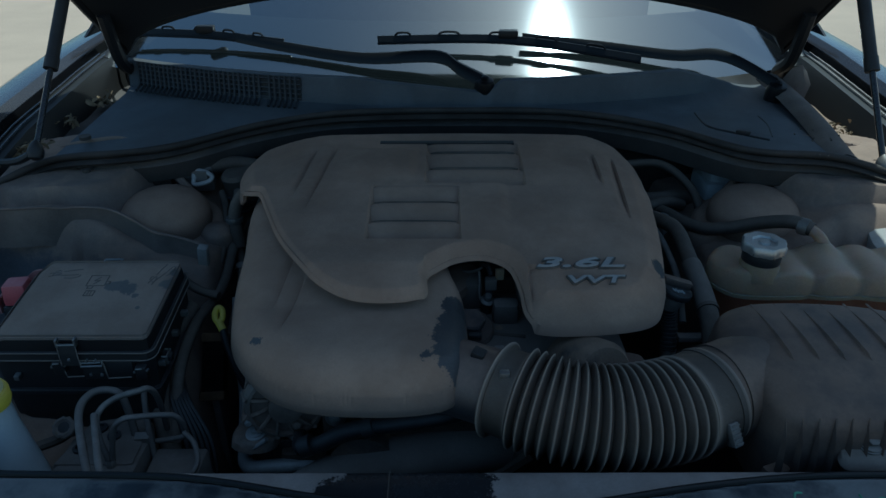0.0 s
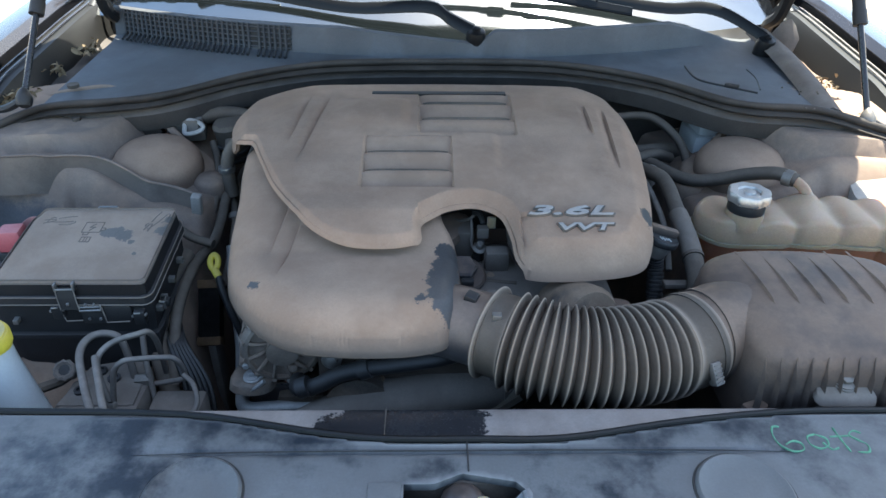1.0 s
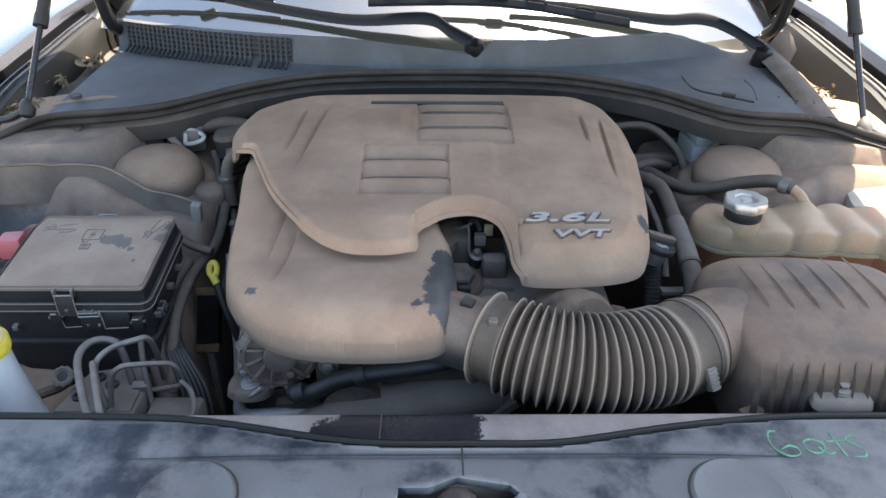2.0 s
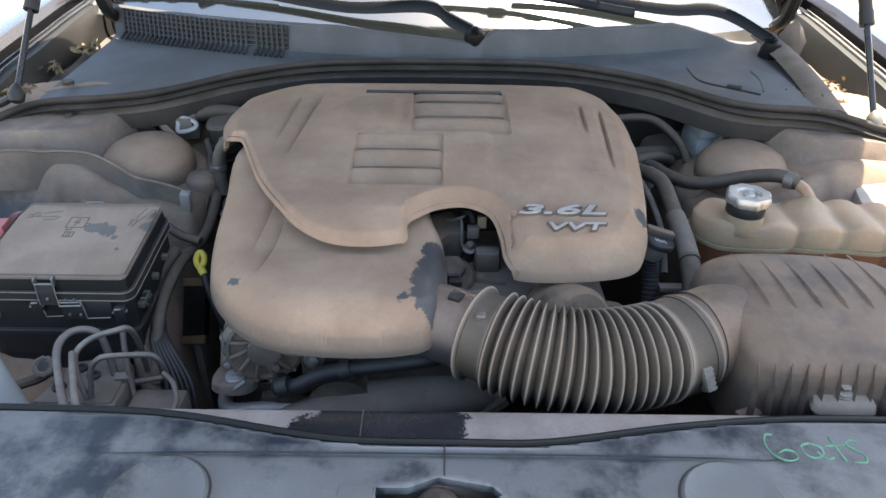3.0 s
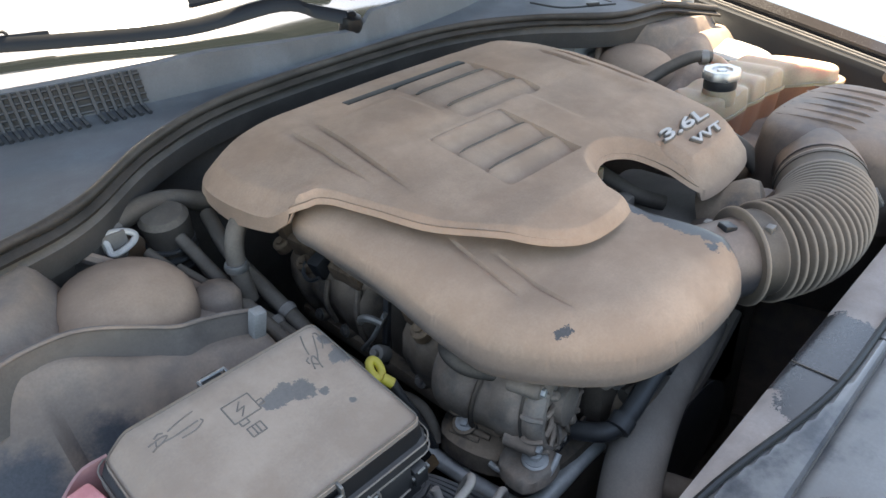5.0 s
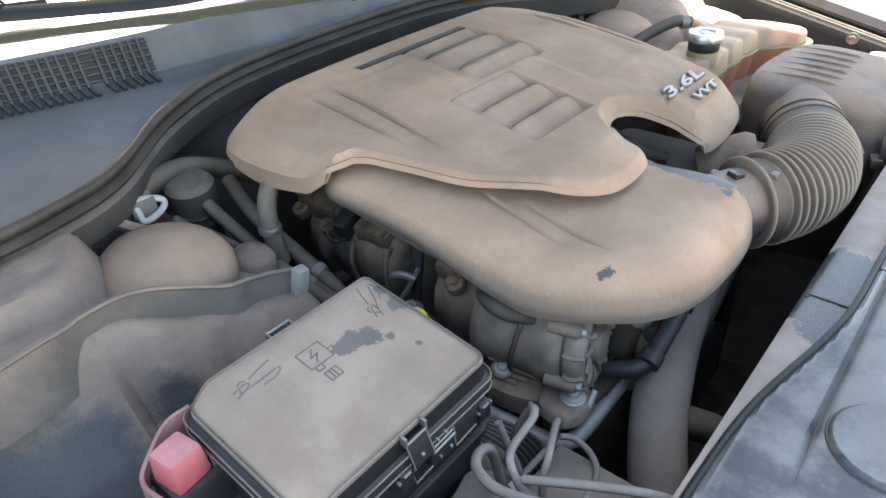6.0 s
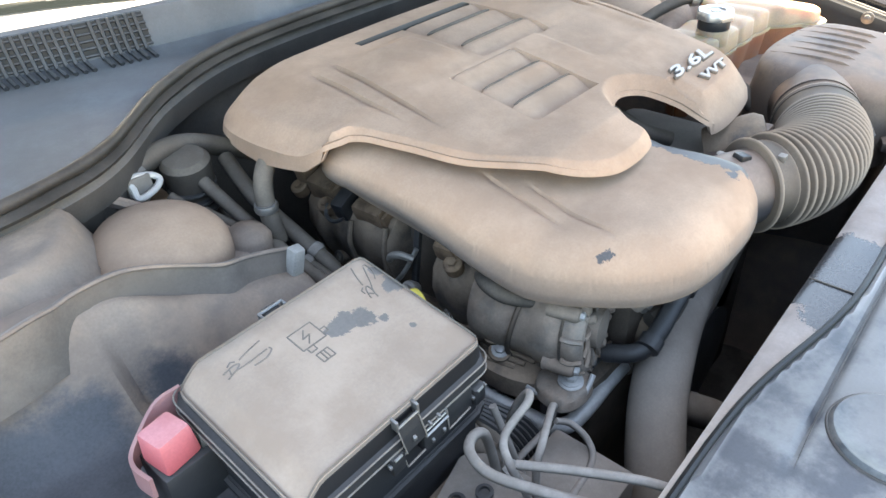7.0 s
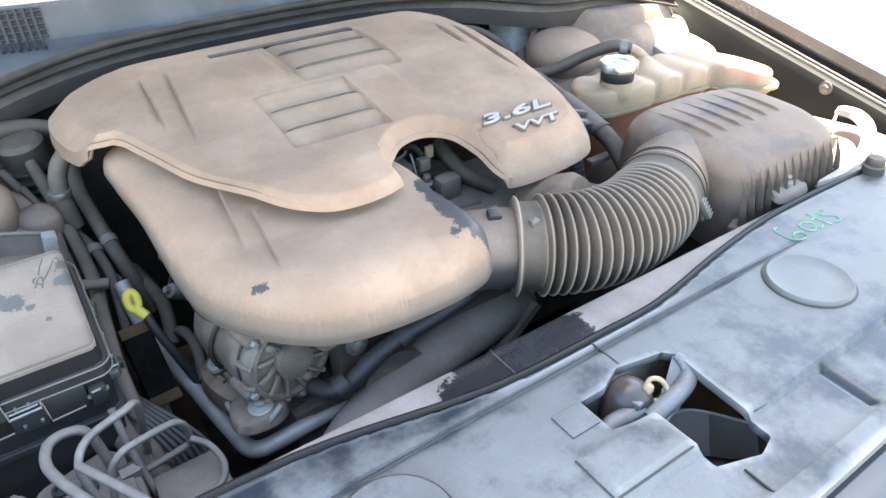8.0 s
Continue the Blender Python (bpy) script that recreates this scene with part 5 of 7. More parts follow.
overflow = thing("overflow_hose", (0.42, 0.9, 0.98), "black rubber overflow hose curving round the strut dome", "hose")
part("hose_run", tube([(0.497, 0.834, 1.033), (0.478, 0.852, 1.036), (0.448, 0.878, 1.022), (0.415, 0.900, 1.003), (0.385, 0.915, 0.995), (0.362, 0.945, 0.992), (0.345, 0.985, 0.99), (0.32, 1.02, 0.98)], 0.0095, 12), M_RUBBER, overflow)
part("spring_clip", lathe([(0.0115, -0.006), (0.0118, 0), (0.0115, 0.006)], (0.489, 0.842, 1.034), (0.7, -0.7, 0), 14), M_STEEL, overflow)

side_hose = thing("heater_hose", (0.30, 0.8, 0.95), "dusty black heater hose in a thicker sleeve along the engine cover", "hose")
part("hose_run", tube([(0.300, 0.93, 1.010), (0.318, 0.885, 1.019), (0.3262, 0.86, 1.0171), (0.327, 0.82, 1.0085), (0.3262, 0.785, 1.000)], 0.0105, 14), M_RUBBER, side_hose)
part("hose_sleeve", tube([(0.3265, 0.795, 1.002), (0.3268, 0.775, 0.9978), (0.3268, 0.745, 0.990), (0.3250, 0.715, 0.9826)], 0.0128, 16), M_RADHOSE, side_hose, "brown dusty sleeve with a stepped end")
part("sleeve_joint", tube([(0.3252, 0.719, 0.9836), (0.3248, 0.714, 0.9824)], 0.0136, 16, 1), M_RUBBER, side_hose)
part("hose_run", tube([(0.3250, 0.718, 0.9834), (0.3225, 0.69, 0.972), (0.318, 0.66, 0.95), (0.315, 0.64, 0.92)], 0.0120, 14), M_RUBBER, side_hose)
part("thin_pipe", tube([(0.292, 0.90, 1.02), (0.305, 0.86, 1.006), (0.309, 0.80, 0.990), (0.306, 0.76, 0.975), (0.303, 0.73, 0.955)], 0.0045, 10), M_LINE, side_hose, "thin pale pipe behind the hose")
part("support_bar", box((0.288, 0.694, 0.950), (0.322, 0.706, 0.957), 0.0015, pose(0, 0, 0)), M_RADHOSE, side_hose, "dark flat bracket under the hose")
service = thing("service_port", (0.31, 0.93, 0.96), "ribbed grey service port cap on a pipe", "port cap")
part("port_cap", lathe([(0.010, 0), (0.010, 0.024), (0.008, 0.028), (0.003, 0.029)], (0.325, 0.925, 0.985), (0, -0.1, 1), 16, lambda w, h: 1 + 0.05 * math.cos(12 * w)), M_TUBE, service)
part("port_pipe", tube([(0.325, 0.925, 0.985), (0.325, 0.93, 0.95), (0.33, 0.95, 0.88)], 0.007, 10), M_TUBE, service)
filler = thing("oil_filler_cap", (0.289, 0.734, 0.98), "black oil filler cap with a pale worn symbol", "filler cap")
FA = Vector((0.30, -0.02, 0.95)).normalized()
FC = Vector((0.284, 0.727, 1.003))
FU = Vector((0, 1, 0)).cross(FA).normalized()
FV = FA.cross(FU)
part("filler_cap", lathe([(0.0180, -0.004), (0.0208, -0.002), (0.0213, 0.002), (0.0210, 0.0050), (0.0196, 0.0066), (0.0185, 0.0060), (0.001, 0.0060)], FC, FA, 40, lambda w, h: 1 + (0.018 * math.cos(18 * w) if h < 0.004 else 0)), M_BLACK, filler)
grip_turn = Matrix((FU, FV, FA)).transposed().to_4x4()
grip_turn.translation = FC + FV * 0.0055 + FA * 0.0102
part("grip_bar", box((-0.0185, -0.0055, -0.0053), (0.0185, 0.0055, 0.0053), 0.0025, grip_turn), M_AIRBOX, filler, "raised grey finger grip")
for du, h0, h1 in ((-0.007, -0.006, -0.011), (-0.003, -0.005, -0.012), (0.001, -0.006, -0.010), (0.005, -0.005, -0.011)):
    c = FC + FA * 0.0064 + FU * du
    part("cap_symbol", tube([c + FV * h0, c + FV * h1 + FU * 0.002], 0.0009, 5, 1), M_WHITE, filler, "pale worn symbol")
part("neck_cone", lathe([(0.0130, -0.022), (0.0150, -0.016), (0.0175, -0.004), (0.001, -0.003)], FC, FA, 24), M_BRACKET, filler, "brown dusty neck below the cap")
FT = [Vector((0.281, 0.729, 0.985)), Vector((0.284, 0.730, 0.965)), Vector((0.285, 0.722, 0.945)), Vector((0.284, 0.712, 0.925))]
part("filler_tube", tube(spline(FT, 30), lambda f: 0.0100 + 0.0011 * (1 if (f * 13) % 1.0 > 0.45 else 0), 18, raw=True), M_BLACK, filler, "ribbed black filler tube")
part("tube_end", tube([(0.2842, 0.714, 0.929), (0.2838, 0.709, 0.918), (0.283, 0.705, 0.90)], 0.0095, 14, 2), M_STEEL, filler, "bright metal tube end")

fluid = thing("brake_fluid_tank", (0.48, 1.10, 0.95), "small milky white brake fluid tank at the bulkhead", "fluid tank")
part("tank_body", box((0.435, 1.05, 0.955), (0.53, 1.13, 1.008), 0.008), M_WHITE, fluid)
part("tank_upper", box((0.440, 1.055, 1.006), (0.525, 1.125, 1.032), 0.010), M_WHITE, fluid)
part("tank_holder", box((0.43, 1.06, 0.90), (0.52, 1.12, 0.956), 0.006), M_BLACK, fluid)

# ---- fuse box ----
fuse = thing("fuse_box", (-0.41, 0.70, 0.88), "black fuse box with a dusty tan lid and moulded symbols", "fuse box")
x0, x1, y0, y1 = -0.513, -0.329, 0.636, 0.770


def fuse_rect(g, n=5, rad=0.007):
    out = []
    for cx, cy, a in ((x1 - rad, y1 - rad, 0), (x0 + rad, y1 - rad, 90), (x0 + rad, y0 + rad, 180), (x1 - rad, y0 + rad, 270)):
        for k in range(n):
            w = radians(a + 90 * k / (n - 1))
            out.append((cx + (rad + g) * math.cos(w), cy + (rad + g) * math.sin(w)))
    return out


def fuse_top(x, y):
    return 1.0255 - 0.0125 * step01(-x, 0.490, 0.5125)


part("lid", sheet(fuse_rect(-0.001), fuse_top, 0.005, 0.0022, 0.0014, 0.003, 0.0003, 0.001, smooth_line=1), M_FUSE, fuse, "lid under a smooth coat of dust", sharp=35)
part("lid_side", sheet(fuse_rect(-0.0005), lambda x, y: fuse_top(x, y) - 0.0042, 0.008, 0.0012, 0.0006, 0.020, 0.0012, 0.002, smooth_line=1), M_HOOD, fuse, "bare black side of the lid", sharp=35)
part("lid_rim", sheet(fuse_rect(0.004), lambda x, y: 1.008 + 0 * x, 0.012, 0.004, 0.002, 0.010, 0.001, 0.003, smooth_line=1), M_BLACK, fuse, "projecting lid rim")
for zz, gg in ((1.0075, 0.0050), (0.9978, 0.0052)):
    part("rim_edge", tube([(px, py, zz) for px, py in fuse_rect(gg)], 0.0007, 6, 1, closed=True, raw=True), M_BRACKET, fuse, "thin pale worn edge", smooth=False)
part("base", sheet(fuse_rect(0.000), lambda x, y: 0.997 + 0 * x, 0.012, 0.003, 0.001, 0.085, -0.004, 0.003, smooth_line=1), M_BLACK, fuse, "black plastic lower tub")
part("base_ledge", sheet(fuse_rect(0.003), lambda x, y: 0.953 + 0 * x, 0.012, 0.003, 0.001, 0.005, 0, 0.003, smooth_line=1), M_BLACK, fuse)


def frame_clip(c, w, h, face, parent):
    """A small open latch of thin bars."""
    c = Vector(c)
    u = Vector((1, 0, 0)) if face == "y" else Vector((0, 1, 0))
    o = Vector((0, -1, 0)) if face == "y" else Vector((1, 0, 0))
    if face == "back":
        u, o = Vector((1, 0, 0)), Vector((0, 1, 0))
    d = Vector((0, 0, -h))
    pts = [c - u * w / 2, c - u * w / 2 + o * 0.006, c + u * w / 2 + o * 0.006, c + u * w / 2]
    loop = [pts[0], pts[1], pts[1] + d, pts[2] + d, pts[2], pts[3]]
    part("latch", tube(loop, 0.0014, 5, raw=True), M_TUBE, parent, "worn pale latch loop", smooth=False)
    part("latch_bar", tube([pts[1], pts[2]], 0.0012, 5, raw=True), M_TUBE, parent, smooth=False)
    q = c + o * 0.005 + Vector((0, 0, -h / 2))
    ext = u * (w * 0.35) + o * 0.006 + Vector((0, 0, h * 0.4))
    ext = Vector([abs(e) for e in ext])
    part("latch_block", box(q - ext, q + ext, 0.002), M_BLACK, parent)


# lid latch: an open loop over the lid's edge with a tapered tongue below
part("latch_tongue", loft([[(-0.4285, y0 - 0.0030, 1.0200), (-0.4085, y0 - 0.0030, 1.0200)], [(-0.4280, y0 - 0.0060, 1.0080), (-0.4075, y0 - 0.0060, 1.0080)], [(-0.4260, y0 - 0.0085, 0.9940), (-0.4060, y0 - 0.0085, 0.9940)], [(-0.4260, y0 - 0.0010, 0.9930), (-0.4060, y0 - 0.0010, 0.9930)]]), M_BLACK, fuse, "tapered latch tongue", smooth=False)
for lx, hx in ((-0.4292, 0.0), (-0.4085, 0.0012)):
    part("latch_ear", box((lx - 0.0012, y0 - 0.0050, 1.0155), (lx + 0.0012, y0 + 0.0015, 1.0245 + hx), 0.0006), M_TUBE, fuse, "worn pale latch ear")
    part("tongue_edge", tube([(lx, y0 - 0.0046, 1.016), (lx + 0.001, y0 - 0.0070, 1.006), (lx + 0.0025, y0 - 0.0090, 0.994)], 0.0006, 5, 1), M_BRACKET, fuse)
part("latch_bar", tube([(-0.4290, y0 - 0.0045, 1.0185), (-0.4088, y0 - 0.0045, 1.0190)], 0.0010, 6, 1), M_TUBE, fuse, "worn pale latch bar")
part("tongue_dot", box((-0.4190, y0 - 0.0095, 1.0000), (-0.4160, y0 - 0.0070, 1.0030), 0.0006), M_TUBE, fuse)
# second latch, lower on the tub
part("latch_shelf", box((-0.4070, y0 - 0.0065, 0.972), (-0.3815, y0 + 0.004, 0.9945), 0.002), M_BLACK, fuse, "block that carries the second latch")
part("latch", tube([(-0.4065, y0 - 0.0065, 0.9975), (-0.4065, y0 - 0.0085, 0.9925), (-0.3825, y0 - 0.0085, 0.9935), (-0.3825, y0 - 0.0065, 0.9990)], 0.0012, 5, raw=True), M_TUBE, fuse, "worn pale latch loop", smooth=False)
part("latch_bar", tube([(-0.4050, y0 - 0.0075, 0.9965), (-0.3840, y0 - 0.0075, 0.9975)], 0.0009, 5, 1), M_TUBE, fuse)
for lx in (-0.3995, -0.3900):
    part("latch_prong", box((lx - 0.0010, y0 - 0.0080, 0.9960), (lx + 0.0010, y0 - 0.0040, 1.0000), 0.0004), M_TUBE, fuse)
for lx, lz in ((-0.3985, 0.9800), (-0.3860, 0.9800)):
    part("hinge_lug", box((lx - 0.0013, y0 - 0.0085, lz - 0.0015), (lx + 0.0013, y0 - 0.0050, lz + 0.0015), 0.0005), M_TUBE, fuse, "small worn lug")
part("shelf_edge", tube([(-0.3815, y0 - 0.0068, 0.9965), (-0.3808, y0 - 0.0068, 0.985), (-0.3800, y0 - 0.0068, 0.9745), (-0.3540, y0 - 0.0062, 0.9755)], 0.0008, 5, 1), M_BRACKET, fuse, "thin pale worn edge")
part("latch_shelf", box((-0.3815, y0 - 0.0055, 0.974), (-0.3500, y0 + 0.004, 0.996), 0.002), M_BLACK, fuse)
# catches with small pale corners
for cx, cz in ((-0.3420, 0.9805), (-0.4335, 0.9880)):
    part("side_catch", box((cx - 0.0065, y0 - 0.0075, cz - 0.009), (cx + 0.0065, y0 + 0.003, cz + 0.008), 0.002), M_BLACK, fuse, "small dark catch")
    part("catch_top", tube([(cx - 0.0045, y0 - 0.0078, cz + 0.0075), (cx + 0.0025, y0 - 0.0078, cz + 0.0080)], 0.0010, 6, 1), M_TUBE, fuse)
    for sx, sz in ((-0.0075, 0.0015), (0.0075, 0.0035)):
        part("hinge_lug", box((cx + sx - 0.0013, y0 - 0.0070, cz + sz - 0.0013), (cx + sx + 0.0013, y0 - 0.0030, cz + sz + 0.0013), 0.0005), M_TUBE, fuse, "small worn lug")
part("shelf_edge", tube([(-0.4275, y0 - 0.0065, 0.9850), (-0.4258, y0 - 0.0070, 0.9765), (-0.4070, y0 - 0.0068, 0.9775)], 0.0008, 5, 1), M_BRACKET, fuse)
part("hinge_lug", box((-0.489, y0 - 0.006, 0.970), (-0.483, y0 + 0.002, 0.976), 0.001), M_TUBE, fuse, "small worn lug")
part("lower_tub", sheet([(x * 0.98 - 0.008, y * 0.98 + 0.014) for x, y in fuse_rect(-0.004)], lambda x, y: 0.962 + 0 * x, 0.014, 0.003, 0.001, 0.075, -0.002, 0.003, smooth_line=1), M_BLACK, fuse, "lower tub of the box")
part("tub_edge", tube([(-0.51, y0 + 0.002, 0.945), (-0.43, y0 + 0.002, 0.945)], 0.0008, 5, 1), M_BRACKET, fuse)
frame_clip((x1 + 0.002, 0.66, 0.982), 0.012, 0.010, "x", fuse)
for cy in (0.652, 0.668, 0.700, 0.735):
    part("hinge_lug", box((x1 - 0.002, cy - 0.003, 0.972), (x1 + 0.007, cy + 0.003, 0.979), 0.001), M_TUBE, fuse)
frame_clip((-0.420, y1 + 0.002, 1.022), 0.022, 0.012, "back", fuse)


def symbol(strokes, parent, name="moulded_symbol"):
    part(name, join(*[tube([(x, y, float(fuse_top(x, y))) for x, y in s], 0.0006, 5, 3 if len(s) > 3 else 1) for s in strokes]), M_SYMLINE, parent, "fine moulded line symbol", smooth=False)


bx, by = -0.4325, 0.7225
symbol([[(bx, by), (bx + 0.022, by)], [(bx + 0.022, by), (bx + 0.022, by + 0.019)], [(bx + 0.022, by + 0.019), (bx, by + 0.019)], [(bx, by + 0.019), (bx, by)], [(bx + 0.013, by + 0.016), (bx + 0.007, by + 0.009)], [(bx + 0.007, by + 0.009), (bx + 0.014, by + 0.010)], [(bx + 0.014, by + 0.010), (bx + 0.008, by + 0.003)], [(bx + 0.003, by), (bx + 0.003, by - 0.005)], [(bx + 0.003, by - 0.005), (bx + 0.009, by - 0.005)], [(bx + 0.009, by - 0.005), (bx + 0.009, by)], [(bx + 0.022, by + 0.003), (bx + 0.027, by + 0.003)], [(bx + 0.027, by + 0.003), (bx + 0.027, by + 0.008)], [(bx + 0.027, by + 0.008), (bx + 0.022, by + 0.008)]], fuse)
symbol([[(bx + 0.004, by - 0.018), (bx + 0.015, by - 0.018)], [(bx + 0.015, by - 0.018), (bx + 0.015, by - 0.009)], [(bx + 0.015, by - 0.009), (bx + 0.004, by - 0.009)], [(bx + 0.004, by - 0.009), (bx + 0.004, by - 0.018)], [(bx + 0.008, by - 0.009), (bx + 0.008, by - 0.018)], [(bx + 0.011, by - 0.009), (bx + 0.011, by - 0.018)]], fuse)
for cx, cy, a in ((-0.468, 0.745, 4), (-0.349, 0.742, 64)):
    ca, sa = math.cos(radians(a)), math.sin(radians(a))
    hand = [[(-0.018, -0.004), (-0.010, -0.002), (0.0, -0.003), (0.018, -0.003)], [(-0.018, 0.002), (-0.008, 0.003), (-0.004, 0.001), (-0.010, -0.002)], [(-0.002, 0.004), (0.008, 0.006), (0.020, 0.007)], [(0.002, -0.008), (0.012, -0.009), (0.020, -0.006), (0.020, -0.003)], [(-0.012, 0.005), (-0.008, 0.007), (-0.005, 0.005)], [(-0.014, -0.002), (-0.012, 0.003)]]
    symbol([[(cx + x * ca - y * sa, cy + x * sa + y * ca) for x, y in s] for s in hand], fuse)

# the box sits tilted, its front lower than its back
for child in fuse.children_recursive:
    child.data.transform(Matrix(((1, 0, 0, 0), (0, 1, 0, 0), (0, 0.16, 1, -0.0235 - 0.16 * 0.638), (0, 0, 0, 1))))

jump = thing("jump_terminal", (-0.54, 0.74, 0.93), "faded red plastic cover on the positive jump terminal", "terminal cover")
part("terminal_cap", box((-0.551, 0.735, 0.978), (-0.521, 0.764, 1.006), 0.004, pose(0, 0, 0, 0, 0, 8), taper=0.12), M_RED, jump, "boxy red cap")
guard = spline([(-0.561, 0.738, 0), (-0.563, 0.758, 0), (-0.555, 0.773, 0), (-0.535, 0.779, 0), (-0.508, 0.778, 0)], 6)
part("hinge_flap", thick(loft([[p + Vector((0, 0, 0.965)) for p in guard], [p + Vector((0.001, -0.001, 0.985 + 0.022 * step01(p.x, -0.56, -0.52))) for p in guard]]), 0.003), M_REDPALE, jump, "translucent red guard behind the cap")
part("terminal_base", box((-0.553, 0.732, 0.92), (-0.508, 0.772, 0.978), 0.006), M_BLACK, jump)
for k in range(3):
    part("contact_rib", box((-0.519, 0.738 + k * 0.007, 0.976), (-0.505, 0.741 + k * 0.007, 0.990), 0.001), M_TUBE, jump)

# ---- screen wash bottle ----
WX, WY = -0.464, 0.552
wash = thing("washer_bottle", (-0.47, 0.56, 0.86), "milky washer bottle neck with a dusty yellow cap", "washer bottle")
part("neck", lathe([(0.034, -0.16), (0.030, -0.10), (0.0215, -0.03), (0.0200, 0.0), (0.0205, 0.004)], (WX, WY, 0.982), (-0.09, 0.08, 1), 26), M_WHITE, wash)
capw = part("flip_cap", lathe([(0.0215, -0.012), (0.0235, -0.006), (0.0235, 0.004), (0.0215, 0.008), (0.001, 0.0085)], (WX, WY, 0.988), (0.1, -0.15, 1), 32), M_YELLOW, wash, "yellow flip cap")
part("cap_face", lathe([(0.0200, -0.002), (0.0197, 0.0094), (0.001, 0.0096)], (WX, WY, 0.988), (0.1, -0.15, 1), 32), M_WASHCAP, capw, "dusty cap face")
part("cap_tab", tube([(WX - 0.010, WY + 0.022, 0.986), (WX - 0.010, WY + 0.027, 0.986), (WX - 0.004, WY + 0.030, 0.986), (WX + 0.002, WY + 0.027, 0.986), (WX + 0.002, WY + 0.022, 0.986)], 0.0026, 8), M_YELLOW, capw)
sym = [[(-0.016, 0.006), (0.0, 0.014), (0.016, 0.006)], [(0.016, 0.006), (0.011, -0.006)], [(0.011, -0.006), (0.0, -0.002), (-0.011, -0.006)], [(-0.011, -0.006), (-0.016, 0.006)], [(0.0, -0.010), (0.0, 0.012)], [(0.0, 0.016), (-0.008, 0.020)], [(0.0, 0.016), (0.008, 0.020)]]
part("wash_symbol", join(*[tube([(WX + 0.82 * x, WY + 0.82 * y, 0.9976 + 0.82 * (y * 0.15 - x * 0.1)) for x, y in s], 0.0009, 5, 3) for s in sym]), M_SYMBOL, capw, "black windscreen wash symbol", smooth=False)

# ---- engine below the cover ----
engine = thing("engine", (0.0, 0.8, 0.55), "grimy dusty aluminium engine below the plastic cover", "engine")
part("block", box((-0.20, 0.60, 0.56), (0.25, 1.02, 0.86), 0.03), M_ENGINE, engine)
# cylinder head cover on the near bank: two ribbed castings with a gap between them
HEAD = ((-0.165, 0.800), (-0.192, 0.848), (-0.214, 0.885), (-0.224, 0.918), (-0.221, 0.943), (-0.207, 0.960), (-0.180, 0.968), (-0.120, 0.970))


def head_cover(y0, y1, lift=0.0):
    """A lump of cast cover between two stations, rounded at both ends and ribbed along its side."""
    rows = []
    for k in range(41):
        f = k / 40
        y = y0 + (y1 - y0) * f
        e = min(f, 1 - f) * (y1 - y0)
        full = 1 - 0.5 * max(0.0, 1 - e / 0.014) ** 2
        rib = 0.0022 * math.sin(y * 150) + 0.0045 * math.exp(-((math.sin(y * 26)) / 0.22) ** 2)
        rows.append([(-0.150 + (x + 0.150) * full - rib * (1 if 0.84 < z < 0.955 else 0.2), y, 0.86 + (z - 0.86) * (0.55 + 0.45 * full) + lift) for x, z in HEAD])
    first, last = rows[0], rows[-1]
    mid0 = [tuple(sum(p[i] for p in first) / len(first) for i in range(3))] * len(first)
    mid1 = [tuple(sum(p[i] for p in last) / len(last) for i in range(3))] * len(last)
    bm = loft([mid0] + rows + [mid1])
    bmesh.ops.remove_doubles(bm, verts=bm.verts, dist=1e-6)
    return bm


part("valve_cover", head_cover(0.842, 1.005), M_CAST, engine, "dusty cast valve cover")
part("valve_cover", head_cover(0.712, 0.803, -0.010), M_CAST, engine, "dusty cast front end of the valve cover")
part("head_rail", box((-0.212, 0.68, 0.846), (-0.15, 1.0, 0.866), 0.005), M_CAST, engine)
part("head_block", box((-0.200, 0.682, 0.70), (-0.11, 0.99, 0.850), 0.012), M_ENGINE, engine)
part("gap_web", box((-0.196, 0.800, 0.84), (-0.13, 0.846, 0.952), 0.006), M_ENGINE, engine, "dark web between the castings")
for y in (0.73, 0.775, 0.86, 0.905, 0.955):
    part("boss", lathe([(0.010, -0.02), (0.0092, 0.0), (0.007, 0.003)], (-0.212, y, 0.872), (-1, 0, 0.25), 14), M_CAST, engine)
    bolt("cover_bolt", (-0.2145, y, 0.8735), 0.0048, engine, (-1, 0, 0.3))
# ignition coils and plugs on the cover's shoulder
for y, ln, hi in ((0.965, 0.050, 0.018), (0.888, 0.052, 0.010), (0.775, 0.034, 0.008)):
    part("coil", box((-0.218, y - ln / 2, 0.948), (-0.176, y + ln / 2, 0.963 + hi), 0.006, pose(0, 0, 0, 0, -16, 3)), M_RUST, engine, "brown grimy ignition coil")
    part("coil_rib", box((-0.2195, y - ln / 2 + 0.004, 0.958), (-0.188, y - ln / 2 + 0.008, 0.966 + hi), 0.0015, pose(0, 0, 0, 0, -16, 3)), M_RUST, engine)
part("coil_plug", box((-0.229, 0.918, 0.946), (-0.196, 0.937, 0.974), 0.005, pose(0, 0, 0, 0, -20, 8)), M_BLACK, engine, "dark connector on the coil")
part("plug_lock", tube([(-0.232, 0.912, 0.955), (-0.236, 0.925, 0.948), (-0.234, 0.940, 0.950), (-0.226, 0.946, 0.960)], 0.0024, 7), M_BLACK, engine, "curved dark locking tab")
part("coil_plug", box((-0.222, 0.990, 0.968), (-0.190, 1.008, 0.992), 0.005, pose(0, 0, 0, 0, -12, 6)), M_RUST, engine, "brown connector at the back coil")
